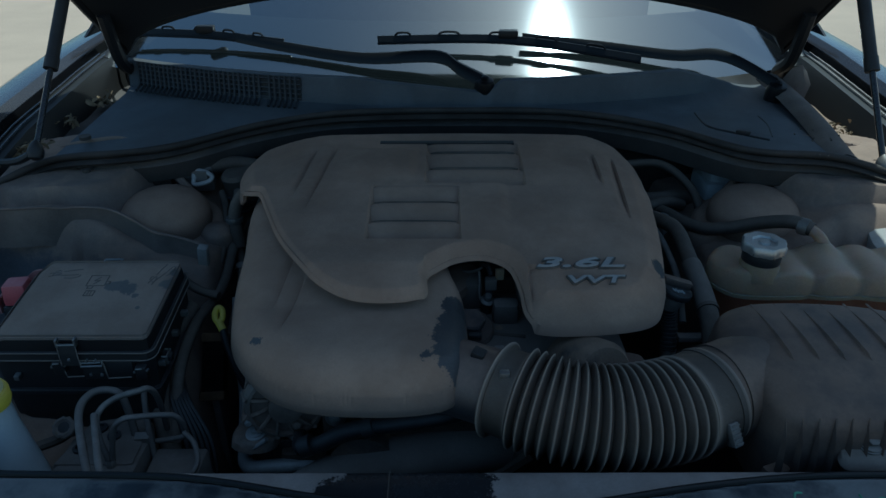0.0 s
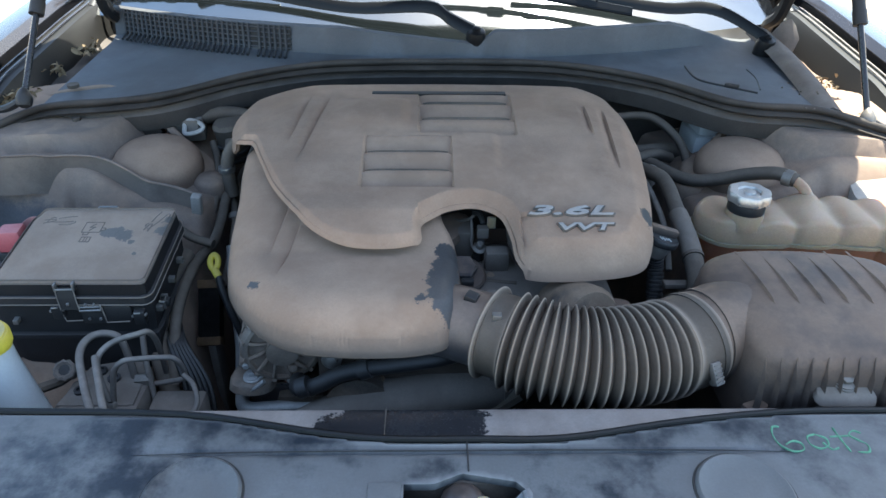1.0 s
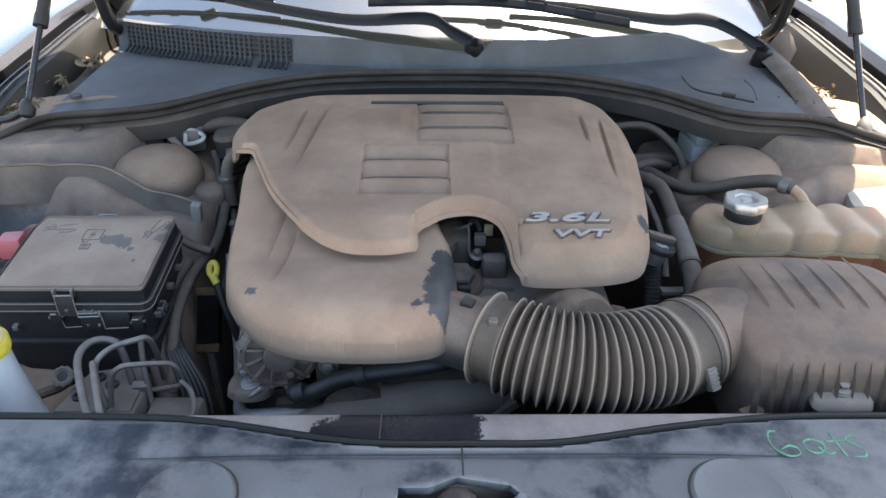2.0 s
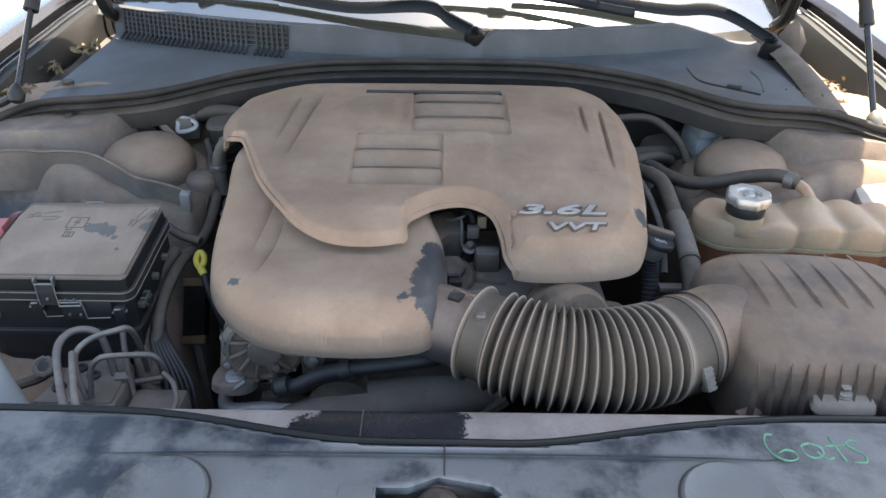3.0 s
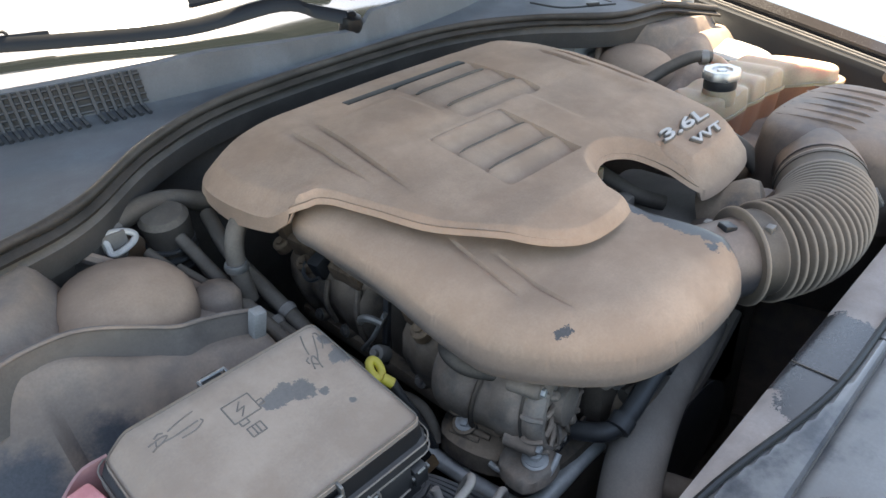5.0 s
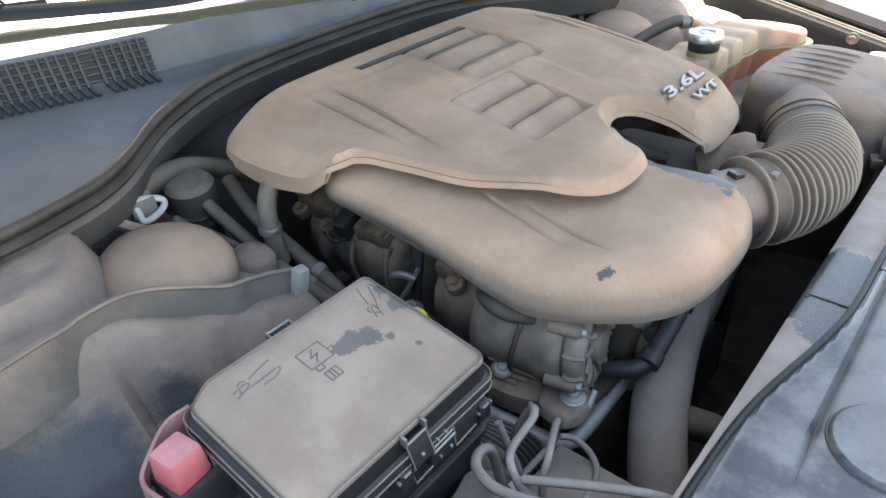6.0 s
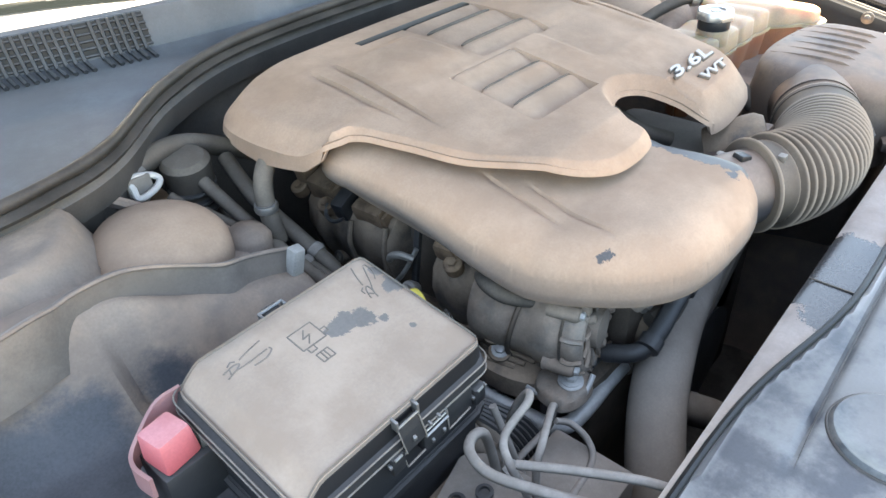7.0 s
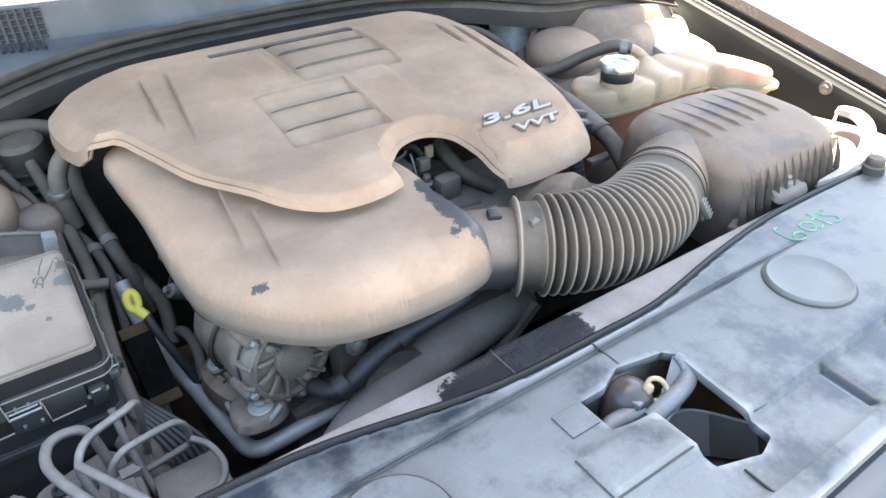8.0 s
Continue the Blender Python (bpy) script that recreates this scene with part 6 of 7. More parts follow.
for p in ((-0.226, 0.950, 0.958), (-0.222, 1.002, 0.962), (-0.220, 0.762, 0.953)):
    part("bolt_pad", lathe([(0.0105, -0.012), (0.0105, 0.0), (0.0085, 0.002)], p, (-0.5, -0.1, 1), 14), M_RUST, engine)
    bolt("coil_bolt", p, 0.0052, engine, (-0.5, -0.1, 1), M_RUST)
part("casting_vein", tube([(-0.219, 0.858, 0.957), (-0.226, 0.857, 0.930), (-0.222, 0.857, 0.895), (-0.205, 0.857, 0.862)], 0.0035, 8), M_CAST, engine)
part("casting_vein", tube([(-0.219, 0.915, 0.945), (-0.228, 0.912, 0.920), (-0.220, 0.912, 0.888)], 0.0032, 8), M_CAST, engine)
part("lift_bracket", tube([(-0.236, 0.838, 0.934), (-0.240, 0.830, 0.944), (-0.238, 0.818, 0.949), (-0.232, 0.806, 0.945)], 0.0042, 8), M_STEEL, engine, "curved lifting eye")
part("stay_rod", box((-0.226, 0.806, 0.885), (-0.220, 0.814, 0.992), 0.002, pose(0, 0, 0, 4, 6, 0)), M_BLACK, engine, "dark flat stay in the gap")
part("stay_rod", tube([(-0.240, 0.836, 0.900), (-0.236, 0.818, 0.925), (-0.226, 0.806, 0.955)], 0.0028, 7), M_TUBE, engine)
part("sensor_plug", lathe([(0.009, -0.014), (0.010, -0.002), (0.0085, 0.004), (0.005, 0.006), (0.004, 0.011)], (-0.242, 0.806, 0.912), (-0.7, -0.2, 0.6), 12), M_LINE, engine, "round dusty sensor plug")
# solid dark tube put where a shaded opening lies
part("opening_shade", tube([(-0.222, 0.728, 0.958), (-0.234, 0.708, 0.962), (-0.232, 0.685, 0.956), (-0.215, 0.660, 0.948)], lambda f: 0.008 - 0.005 * abs(2 * f - 1) ** 2, 12), M_LOW, engine, "dark tube painting the shade of an opening under the resonator")
for p in ((-0.230, 0.702, 0.898), (-0.236, 0.690, 0.886)):
    part("bolt_collar", lathe([(0.0095, -0.02), (0.0095, -0.004), (0.0115, -0.002), (0.0115, 0.002), (0.008, 0.004)], p, (-0.35, -0.25, 1), 16), M_CAST, engine)
    bolt("bracket_bolt", tuple(Vector(p) + Vector((-0.001, -0.001, 0.003))), 0.0052, engine, (-0.35, -0.25, 1), M_PIPE)
part("ribbed_bracket", sheet([(-0.252, 0.705), (-0.225, 0.72), (-0.20, 0.70), (-0.205, 0.655), (-0.228, 0.640), (-0.248, 0.668)], lambda x, y: 0.872 + 0.15 * (y - 0.66), 0.006, 0.004, 0.003, 0.02, smooth_line=3), M_CAST, engine, "cast bracket below the barrel")
for k in range(4):
    part("bracket_rib", tube([(-0.246 + 0.010 * k, 0.700 - 0.006 * k, 0.880), (-0.236 + 0.009 * k, 0.672 - 0.006 * k, 0.876)], 0.0028, 7, 1), M_CAST, engine)
part("bank_hose", tube([(-0.255, 0.80, 0.86), (-0.248, 0.770, 0.880), (-0.244, 0.738, 0.878), (-0.250, 0.712, 0.855)], 0.006, 10), M_RUBBER, engine)
part("bank_hose", tube([(-0.268, 0.90, 0.90), (-0.258, 0.86, 0.890), (-0.254, 0.82, 0.882), (-0.262, 0.78, 0.86)], 0.008, 10), M_RUBBER, engine)

# belt-driven alternator at the front corner
alt = thing("alternator", (-0.20, 0.62, 0.80), "dusty round alternator with slotted cast housing", "alternator")
AX = Vector((0.18, -0.93, 0.05)).normalized()
A0 = Vector((-0.184, 0.640, 0.917))
AU = AX.cross(Vector((0, 0, 1))).normalized()
AV = AX.cross(AU)


def on_face(w, r, h):
    """A point at angle w, radius r and height h over the alternator's end."""
    return A0 + AX * h + (AU * math.cos(w) + AV * math.sin(w)) * r


part("housing", lathe([(0.020, -0.1000), (0.040, -0.0960), (0.0455, -0.0860), (0.0470, -0.0600), (0.0450, -0.0560), (0.0455, -0.0300), (0.0480, -0.0260), (0.0485, -0.0040), (0.0465, 0.0000), (0.0465, 0.0080), (0.0485, 0.0110), (0.0480, 0.0180), (0.0440, 0.0240), (0.0400, 0.0250), (0.0385, 0.0200), (0.0200, 0.0200), (0.0190, 0.0300), (0.0100, 0.0310), (0.0007, 0.0310)], A0, AX, 48), M_ALT, alt)
part("strap_band", tube([on_face(w, 0.0492, -0.046 - 0.010 * math.sin(w)) for w in np.linspace(0, 2 * math.pi, 33)[:-1]], 0.0026, 7, 1, closed=True, raw=True), M_ENGINE, alt, "dark strap round the barrel")
part("case_joint", tube([on_face(w, 0.0470, 0.004) for w in np.linspace(0, 2 * math.pi, 41)[:-1]], 0.0016, 6, 1, closed=True, raw=True), M_ENGINE, alt)
for k in range(12):
    w = 2 * math.pi * k / 12
    part("vent_fin", tube([on_face(w, 0.0200, 0.0215), on_face(w + 0.10, 0.029, 0.0245), on_face(w + 0.16, 0.0395, 0.0245)], 0.0026, 6, 2), M_ALT, alt)
    part("slot_tooth", tube([on_face(w + 0.2, 0.0475, 0.006), on_face(w + 0.2, 0.0490, 0.014), on_face(w + 0.2, 0.0440, 0.0245)], 0.0030, 6, 2), M_ALT, alt)
for k in range(5):
    w = 2 * math.pi * k / 5 + 0.4
    part("lug", lathe([(0.0080, -0.022), (0.0080, 0.006), (0.0062, 0.009), (0.0030, 0.0095)], on_face(w, 0.0485, 0.010), AX, 14), M_ALT, alt)
    part("through_bolt", lathe([(0.0042, 0.0), (0.0042, 0.004), (0.003, 0.005)], on_face(w, 0.0485, 0.0185), AX, 6), M_PIPE, alt)
for w, r, s1 in ((0.3, 0.012, 0.005), (1.9, 0.028, 0.006), (3.1, 0.033, 0.0055), (4.2, 0.026, 0.007), (5.4, 0.034, 0.005)):
    part("casting_boss", lathe([(s1, -0.006), (s1, 0.005), (s1 * 0.7, 0.008), (0.001, 0.0085)], on_face(w, r, 0.022), AX + Vector((0.1, 0, 0.2)), 10), M_ALT, alt)
part("terminal_stud", lathe([(0.009, -0.012), (0.010, 0.0), (0.006, 0.010), (0.003, 0.011)], (-0.150, 0.588, 0.950), (0.3, -0.5, 0.7), 12), M_ALT, alt)
part("wire", tube([(-0.152, 0.585, 0.955), (-0.140, 0.578, 0.966), (-0.126, 0.590, 0.962), (-0.118, 0.61, 0.95)], 0.0042, 8), M_PIPE, alt, "pale wire at the terminal")
part("mount_ear", sheet([(-0.246, 0.610), (-0.242, 0.642), (-0.215, 0.650), (-0.196, 0.636), (-0.198, 0.608), (-0.220, 0.600)], lambda x, y: 0.876 + 0 * x, 0.004, 0.004, 0.003, 0.010, smooth_line=3), M_ALT, alt, "cast mounting ear")
part("ear_washer", lathe([(0.0125, 0.0), (0.0125, 0.002), (0.010, 0.003)], (-0.219, 0.618, 0.8765), (-0.1, -0.1, 1), 20), M_PIPE, alt)
bolt("ear_bolt", (-0.219, 0.618, 0.879), 0.0062, alt, (-0.1, -0.1, 1), M_PIPE)
part("bracket_edge", tube([(-0.243, 0.652, 0.866), (-0.243, 0.640, 0.866), (-0.238, 0.617, 0.866), (-0.231, 0.605, 0.867), (-0.218, 0.602, 0.870), (-0.203, 0.603, 0.882)], 0.0028, 8), M_PIPE, alt, "pale rolled edge of the bracket")
part("splash_guard", thick(loft([[(-0.236, 0.640, 0.862), (-0.20, 0.622, 0.862), (-0.13, 0.620, 0.872)], [(-0.236, 0.640, 0.80), (-0.20, 0.622, 0.80), (-0.13, 0.620, 0.80)]]), 0.003), M_NECK, alt, "dark blue-grey guard below the alternator")

loom2 = thing("front_loom", (-0.12, 0.58, 0.88), "black taped cable bundle across the engine front", "wiring")
part("loom_run", tube([(-0.165, 0.612, 0.876), (-0.158, 0.582, 0.890), (-0.135, 0.574, 0.902), (-0.100, 0.574, 0.922), (-0.050, 0.576, 0.930), (0.00, 0.582, 0.934), (0.04, 0.60, 0.93)], 0.0095, 12), M_BLACK, loom2)
for x, z in ((-0.150, 0.899), (-0.080, 0.926)):
    part("loom_tape", tube([(x - 0.006, 0.574, z - 0.002), (x + 0.006, 0.574, z + 0.003)], 0.0120, 12, 1), M_BLACK, loom2)

drive = thing("drive_belt", (0.0, 0.58, 0.78), "black ribbed drive belt and dark pulleys on the engine front", "drive belt")
part("crank_pulley", lathe([(0.075, -0.02), (0.078, -0.015), (0.074, 0), (0.078, 0.012), (0.04, 0.016), (0.001, 0.016)], (0.02, 0.585, 0.74), (0, -1, 0), 36), M_BLACK, drive)
part("idler_pulley", lathe([(0.036, -0.015), (0.038, 0.010), (0.015, 0.014), (0.001, 0.014)], (-0.09, 0.585, 0.87), (0, -1, 0), 28), M_CAST, drive)
part("belt_run", tube([(-0.12, 0.590, 0.90), (-0.09, 0.584, 0.895), (-0.05, 0.582, 0.84), (0.02, 0.582, 0.82), (0.10, 0.582, 0.88)], 0.009, 8), M_RUBBER, drive)
part("front_case", box((-0.14, 0.60, 0.70), (0.20, 0.64, 0.93), 0.02), M_ENGINE, drive, "dark timing case")
for k, (x, z) in enumerate(((-0.12, 0.92), (-0.06, 0.925), (0.0, 0.93), (0.06, 0.92), (-0.09, 0.80), (0.10, 0.86))):
    bolt("case_bolt", (x, 0.598, z), 0.007, drive, (0, -1, 0.2))

# centre of the engine seen through the bite in the cover
mid = thing("intake_manifold", (0.05, 0.72, 0.86), "dark intake manifold and sensor wiring under the cover", "manifold")
part("manifold_body", box((-0.02, 0.64, 0.86), (0.22, 0.80, 0.962), 0.02), M_RADHOSE, mid)
part("sensor_tag", box((0.066, 0.752, 1.004), (0.077, 0.757, 1.020), 0.0015, pose(0, 0, 0)), M_TANK, mid, "small yellowed tag")
part("connector", box((0.053, 0.745, 0.993), (0.068, 0.757, 1.008), 0.002), M_RADHOSE, mid, "dark wiring connector")
part("sensor_stem", lathe([(0.007, -0.030), (0.007, 0.0), (0.005, 0.010), (0.005, 0.016)], (0.0565, 0.744, 0.976), (0.1, -0.1, 1), 12), M_BLACK, mid)
part("flange_nut", lathe([(0.0088, 0.0), (0.0092, 0.002), (0.0068, 0.0035), (0.0052, 0.004), (0.0050, 0.0095), (0.0038, 0.011), (0.001, 0.011)], (0.0562, 0.741, 0.981), (0.1, -0.35, 1), 18), M_STEEL, mid, "pale flanged nut")
part("earth_wire", tube([(0.0455, 0.755, 1.016), (0.0462, 0.749, 1.005), (0.0458, 0.744, 0.992), (0.0475, 0.741, 0.983), (0.0520, 0.740, 0.980)], 0.0016, 8), M_LINE, mid, "thin pale wire")
part("wire", tube([(0.024, 0.78, 1.002), (0.034, 0.772, 1.005), (0.044, 0.768, 1.010), (0.05, 0.772, 1.012)], 0.0022, 8), M_BRACKET, mid, "brown wire")
part("coil_housing", box((0.010, 0.750, 0.955), (0.050, 0.785, 1.002), 0.006, pose(0, 0, 0, 6, 0, 0)), M_RADHOSE, mid, "dark housing behind the wiring")
part("heat_shield", sheet([(-0.020, 0.715), (0.004, 0.712), (0.046, 0.778), (0.030, 0.800), (-0.010, 0.770)], lambda x, y: 1.002 + 0.09 * (y - 0.72) - 0.12 * (x - 0.0), 0.006, 0.004, 0.003, 0.01, smooth_line=2), M_AIRBOX, mid, "slanted grey shield")
part("cap_base", lathe([(0.027, -0.02), (0.028, 0.0), (0.025, 0.003), (0.001, 0.004)], (0.034, 0.695, 0.972), (0.05, -0.35, 1), 28), M_AIRBOX, mid, "blue-grey flange")
part("hex_cap", lathe([(0.0175, 0.0), (0.0175, 0.010), (0.0150, 0.0125), (0.001, 0.0125)], (0.0335, 0.697, 0.976), (0.05, -0.35, 1), 6), M_NECK, mid, "blue-black six-sided cap")
part("lock_tab", box((0.030, 0.672, 0.970), (0.046, 0.682, 0.977), 0.002, pose(0, 0, 0)), M_BLACK, mid)
part("relay_box", box((0.062, 0.716, 0.955), (0.094, 0.738, 0.990), 0.008, pose(0, 0, 0, 4, 0, 0)), M_RADHOSE, mid, "rounded dark sensor housing")
part("hex_bolt", lathe([(0.0085, 0.0), (0.0085, 0.001), (0.0060, 0.002), (0.0055, 0.008), (0.001, 0.009)], (0.0692, 0.710, 0.955), (0, -0.35, 1), 6), M_CAST, mid)
part("vacuum_hose", tube([(0.105, 0.785, 1.0), (0.102, 0.755, 0.992), (0.108, 0.725, 0.980), (0.13, 0.70, 0.968)], 0.010, 12), M_RUBBER, mid)
part("cable", tube([(0.050, 0.775, 1.015), (0.057, 0.765, 1.018), (0.061, 0.754, 1.010)], 0.0035, 8), M_BLACK, mid)
part("cable", tube([(0.0, 0.74, 0.985), (0.01, 0.72, 0.972), (0.05, 0.700, 0.962), (0.10, 0.69, 0.962)], 0.0028, 7), M_RUBBER, mid)
part("throttle_body", lathe([(0.036, -0.03), (0.040, 0), (0.040, 0.03), (0.034, 0.04)], (0.16, 0.63, 0.96), (0.3, -0.7, 0.3), 28), M_CAST, mid)
part("lower_moulding", box((0.10, 0.60, 0.945), (0.23, 0.655, 0.975), 0.015, pose(0, 0, 0, -15, 0, 0)), M_AIRBOX, mid)

# ---- radiator hose and coolant pipes ----
rad = thing("radiator_hose", (-0.1, 0.57, 0.82), "thick dusty grey radiator hose across the front of the engine", "hose")
part("hose_run", tube([(0.10, 0.612, 0.868), (0.04, 0.602, 0.868), (-0.04, 0.588, 0.866), (-0.11, 0.570, 0.858), (-0.17, 0.548, 0.835), (-0.225, 0.515, 0.795), (-0.26, 0.48, 0.74), (-0.275, 0.45, 0.67)], 0.0285, 24, 8), M_RADHOSE, rad)
part("hose_clip", tube([(0.075, 0.6085, 0.868), (0.09, 0.611, 0.868)], 0.031, 24, 1), M_STEEL, rad)
pipe = thing("coolant_pipe", (-0.25, 0.63, 0.82), "dull bent steel coolant pipe beside the engine", "pipe")
part("pipe_run", tube([(-0.288, 0.83, 0.93), (-0.284, 0.80, 0.895), (-0.275, 0.765, 0.866), (-0.2605, 0.715, 0.846), (-0.251, 0.672, 0.834), (-0.245, 0.645, 0.829), (-0.240, 0.622, 0.827), (-0.228, 0.609, 0.831), (-0.205, 0.605, 0.836), (-0.165, 0.6055, 0.838), (-0.118, 0.606, 0.836)], 0.0088, 16, 8), M_PIPE, pipe, "smooth steel pipe")
part("pipe_hose", tube([(-0.132, 0.606, 0.8365), (-0.108, 0.606, 0.838), (-0.090, 0.608, 0.852), (-0.080, 0.615, 0.880), (-0.078, 0.625, 0.92)], 0.0125, 14), M_RADHOSE, pipe, "black rubber hose end")
part("pipe_clamp", tube([(-0.126, 0.606, 0.8365), (-0.118, 0.606, 0.837)], 0.0142, 14, 1), M_STEEL, pipe)
low = thing("lower_hose", (-0.1, 0.52, 0.75), "dark coolant hose deep in the bay", "hose")
part("hose_run", tube([(-0.12, 0.56, 0.80), (-0.10, 0.535, 0.79), (-0.07, 0.51, 0.76), (-0.05, 0.49, 0.70)], 0.018, 14), M_RUBBER, low)
part("metal_stub", tube([(-0.145, 0.58, 0.815), (-0.12, 0.56, 0.80)], 0.014, 14, 1), M_TUBE, low)

# ---- brake lines and hydraulic unit ----
abs_unit = thing("hydraulic_unit", (-0.36, 0.56, 0.80), "grey hydraulic brake unit with looping steel lines", "hydraulic unit")
part("valve_block", box((-0.425, 0.515, 0.82), (-0.335, 0.605, 0.885), 0.006), M_BRACKET, abs_unit)
part("block_plate", box((-0.330, 0.520, 0.80), (-0.270, 0.600, 0.872), 0.005), M_BRACKET, abs_unit)
part("pump_motor", lathe([(0.035, 0), (0.036, 0.05), (0.030, 0.06), (0.001, 0.062)], (-0.39, 0.60, 0.80), (-0.2, 0.8, 0.1), 26), M_BLACK, abs_unit)
LINES = [
    [(-0.352, 0.600, 0.86), (-0.354, 0.606, 0.90), (-0.360, 0.611, 0.938), (-0.374, 0.612, 0.947), (-0.388, 0.602, 0.950), (-0.391, 0.580, 0.947), (-0.375, 0.545, 0.940), (-0.345, 0.495, 0.925), (-0.31, 0.455, 0.89)],
    [(-0.362, 0.560, 0.88), (-0.370, 0.566, 0.92), (-0.372, 0.578, 0.941), (-0.360, 0.592, 0.950), (-0.330, 0.592, 0.962), (-0.320, 0.600, 0.958), (-0.320, 0.612, 0.93), (-0.324, 0.622, 0.88)],
    [(-0.372, 0.572, 0.946), (-0.350, 0.530, 0.95), (-0.325, 0.484, 0.948), (-0.30, 0.45, 0.92)],
    [(-0.362, 0.560, 0.88), (-0.357, 0.564, 0.912), (-0.352, 0.567, 0.932), (-0.344, 0.569, 0.941), (-0.334, 0.573, 0.942), (-0.303, 0.587, 0.933), (-0.294, 0.590, 0.927), (-0.290, 0.593, 0.914), (-0.290, 0.595, 0.898), (-0.296, 0.597, 0.891), (-0.331, 0.603, 0.879), (-0.346, 0.595, 0.886)],
    [(-0.338, 0.620, 0.945), (-0.336, 0.606, 0.91), (-0.330, 0.590, 0.86)],
    [(-0.29, 0.59, 0.905), (-0.277, 0.582, 0.895), (-0.272, 0.567, 0.88), (-0.285, 0.555, 0.872), (-0.33, 0.55, 0.872)]]
for ln, r in zip(LINES, (0.0043, 0.0034, 0.0036, 0.0032, 0.0034, 0.0030)):
    part("brake_line", tube(ln, r, 10, 7), M_LINE, abs_unit, "bent coated steel line")
    if ln[0][2] < 0.9:
        part("line_nut", lathe([(r * 1.7, -0.004), (r * 1.7, 0.010), (r * 1.2, 0.013)], ln[0], (0, 0, 1), 6), M_STEEL, abs_unit)
part("cross_nut", lathe([(0.008, 0), (0.008, 0.016), (0.006, 0.018)], (-0.350, 0.601, 0.886), (1, 0, 0.1), 6), M_STEEL, abs_unit)
for k in range(6):
    part("wire", tube([(-0.30 + k * 0.006, 0.60, 0.80), (-0.305 + k * 0.006, 0.62, 0.86), (-0.325 + k * 0.004, 0.65, 0.90), (-0.34 + k * 0.003, 0.69, 0.90)], 0.0028, 6), M_BLACK, abs_unit)
part("bracket_bar", box((-0.432, 0.505, 0.86), (-0.420, 0.62, 0.88), 0.004, pose(0, 0, 0, 0, 0, -12)), M_BRACKET, abs_unit)

part("cover_plate", sheet([(-0.425, 0.560), (-0.412, 0.625), (-0.356, 0.640), (-0.343, 0.625), (-0.340, 0.560)], lambda x, y: 0.889 + 0 * x, 0.008, 0.003, 0.002, 0.012, smooth_line=1), M_BRACKET, abs_unit, "dusty plate over the unit")
for px, py in ((-0.405, 0.58), (-0.375, 0.60), (-0.395, 0.612)):
    part("port_ring", lathe([(0.0035, 0.0), (0.0075, 0.0), (0.0075, 0.003), (0.0045, 0.0035), (0.004, 0.001), (0.001, 0.001)], (px, py, 0.889), (0, 0, 1), 16), M_BLACK, abs_unit)
rosette = thing("hose_fitting", (-0.435, 0.60, 0.87), "pale toothed ring on a black hose end", "hose fitting")
part("toothed_ring", lathe([(0.006, 0.0), (0.012, 0.0), (0.012, 0.005), (0.009, 0.007), (0.006, 0.004)], (-0.428, 0.600, 0.902), (0.1, -0.6, 0.8), 24, lambda w, h: 1 + 0.07 * math.cos(10 * w)), M_BRACKET, rosette)
part("fitting_body", lathe([(0.007, -0.02), (0.0075, 0.004), (0.001, 0.005)], (-0.428, 0.600, 0.902), (0.1, -0.6, 0.8), 16), M_BLACK, rosette)
part("hose_tail", tube([(-0.428, 0.610, 0.890), (-0.44, 0.60, 0.885), (-0.46, 0.585, 0.885), (-0.48, 0.58, 0.87)], 0.006, 8), M_RUBBER, rosette)

tray = thing("side_member", (-0.45, 0.6, 0.78), "dark grimy steel frame rail below the fuse box", "frame rail")
part("rail", box((-0.56, 0.49, 0.76), (-0.34, 1.0, 0.82), 0.02), M_LOW, tray)

# ---- dipstick ----
dip = thing("dipstick", (-0.29, 0.745, 0.90), "yellow ring handle of the oil dipstick", "dipstick")
ring = [Vector((-0.288, 0.748, 0.956)) + Vector((0.0050 * math.sin(w), 0.0052 * math.cos(w), 0.0072 * math.cos(w))) for w in np.linspace(0, 2 * math.pi, 17)[:-1]]
part("ring_handle", tube(ring, 0.0040, 10, 3, closed=True), M_YELLOW, dip)
part("ring_stem", tube([(-0.287, 0.741, 0.949), (-0.281, 0.734, 0.942)], 0.0052, 10, 1), M_YELLOW, dip)
part("guide_tube", tube([(-0.281, 0.735, 0.943), (-0.277, 0.728, 0.925), (-0.268, 0.720, 0.895), (-0.255, 0.715, 0.85)], 0.0048, 10), M_BLACK, dip)

foam = thing("foam_pad", (-0.295, 0.705, 0.85), "black foam pad with worn edges beside the dipstick", "foam pad")
part("pad", box((-0.0145, -0.039, -0.012), (0.0145, 0.039, 0.012), 0.005, pose(-0.294, 0.717, 0.893, 50, 0, 4)), M_FOAM, foam)
for k in (-0.034, 0.040):
    part("worn_tape", box((-0.0155, -0.006, -0.0128), (0.0155, 0.006, 0.0128), 0.003, pose(-0.294, 0.717, 0.893, 50, 0, 4) @ Matrix.Translation((0, k, 0))), M_TAPE, foam, "brown worn tape round the pad's end")
part("pad_stay", box((-0.300, 0.70, 0.70), (-0.290, 0.73, 0.88), 0.002), M_BRACKET, foam, "thin steel stay under the pad")

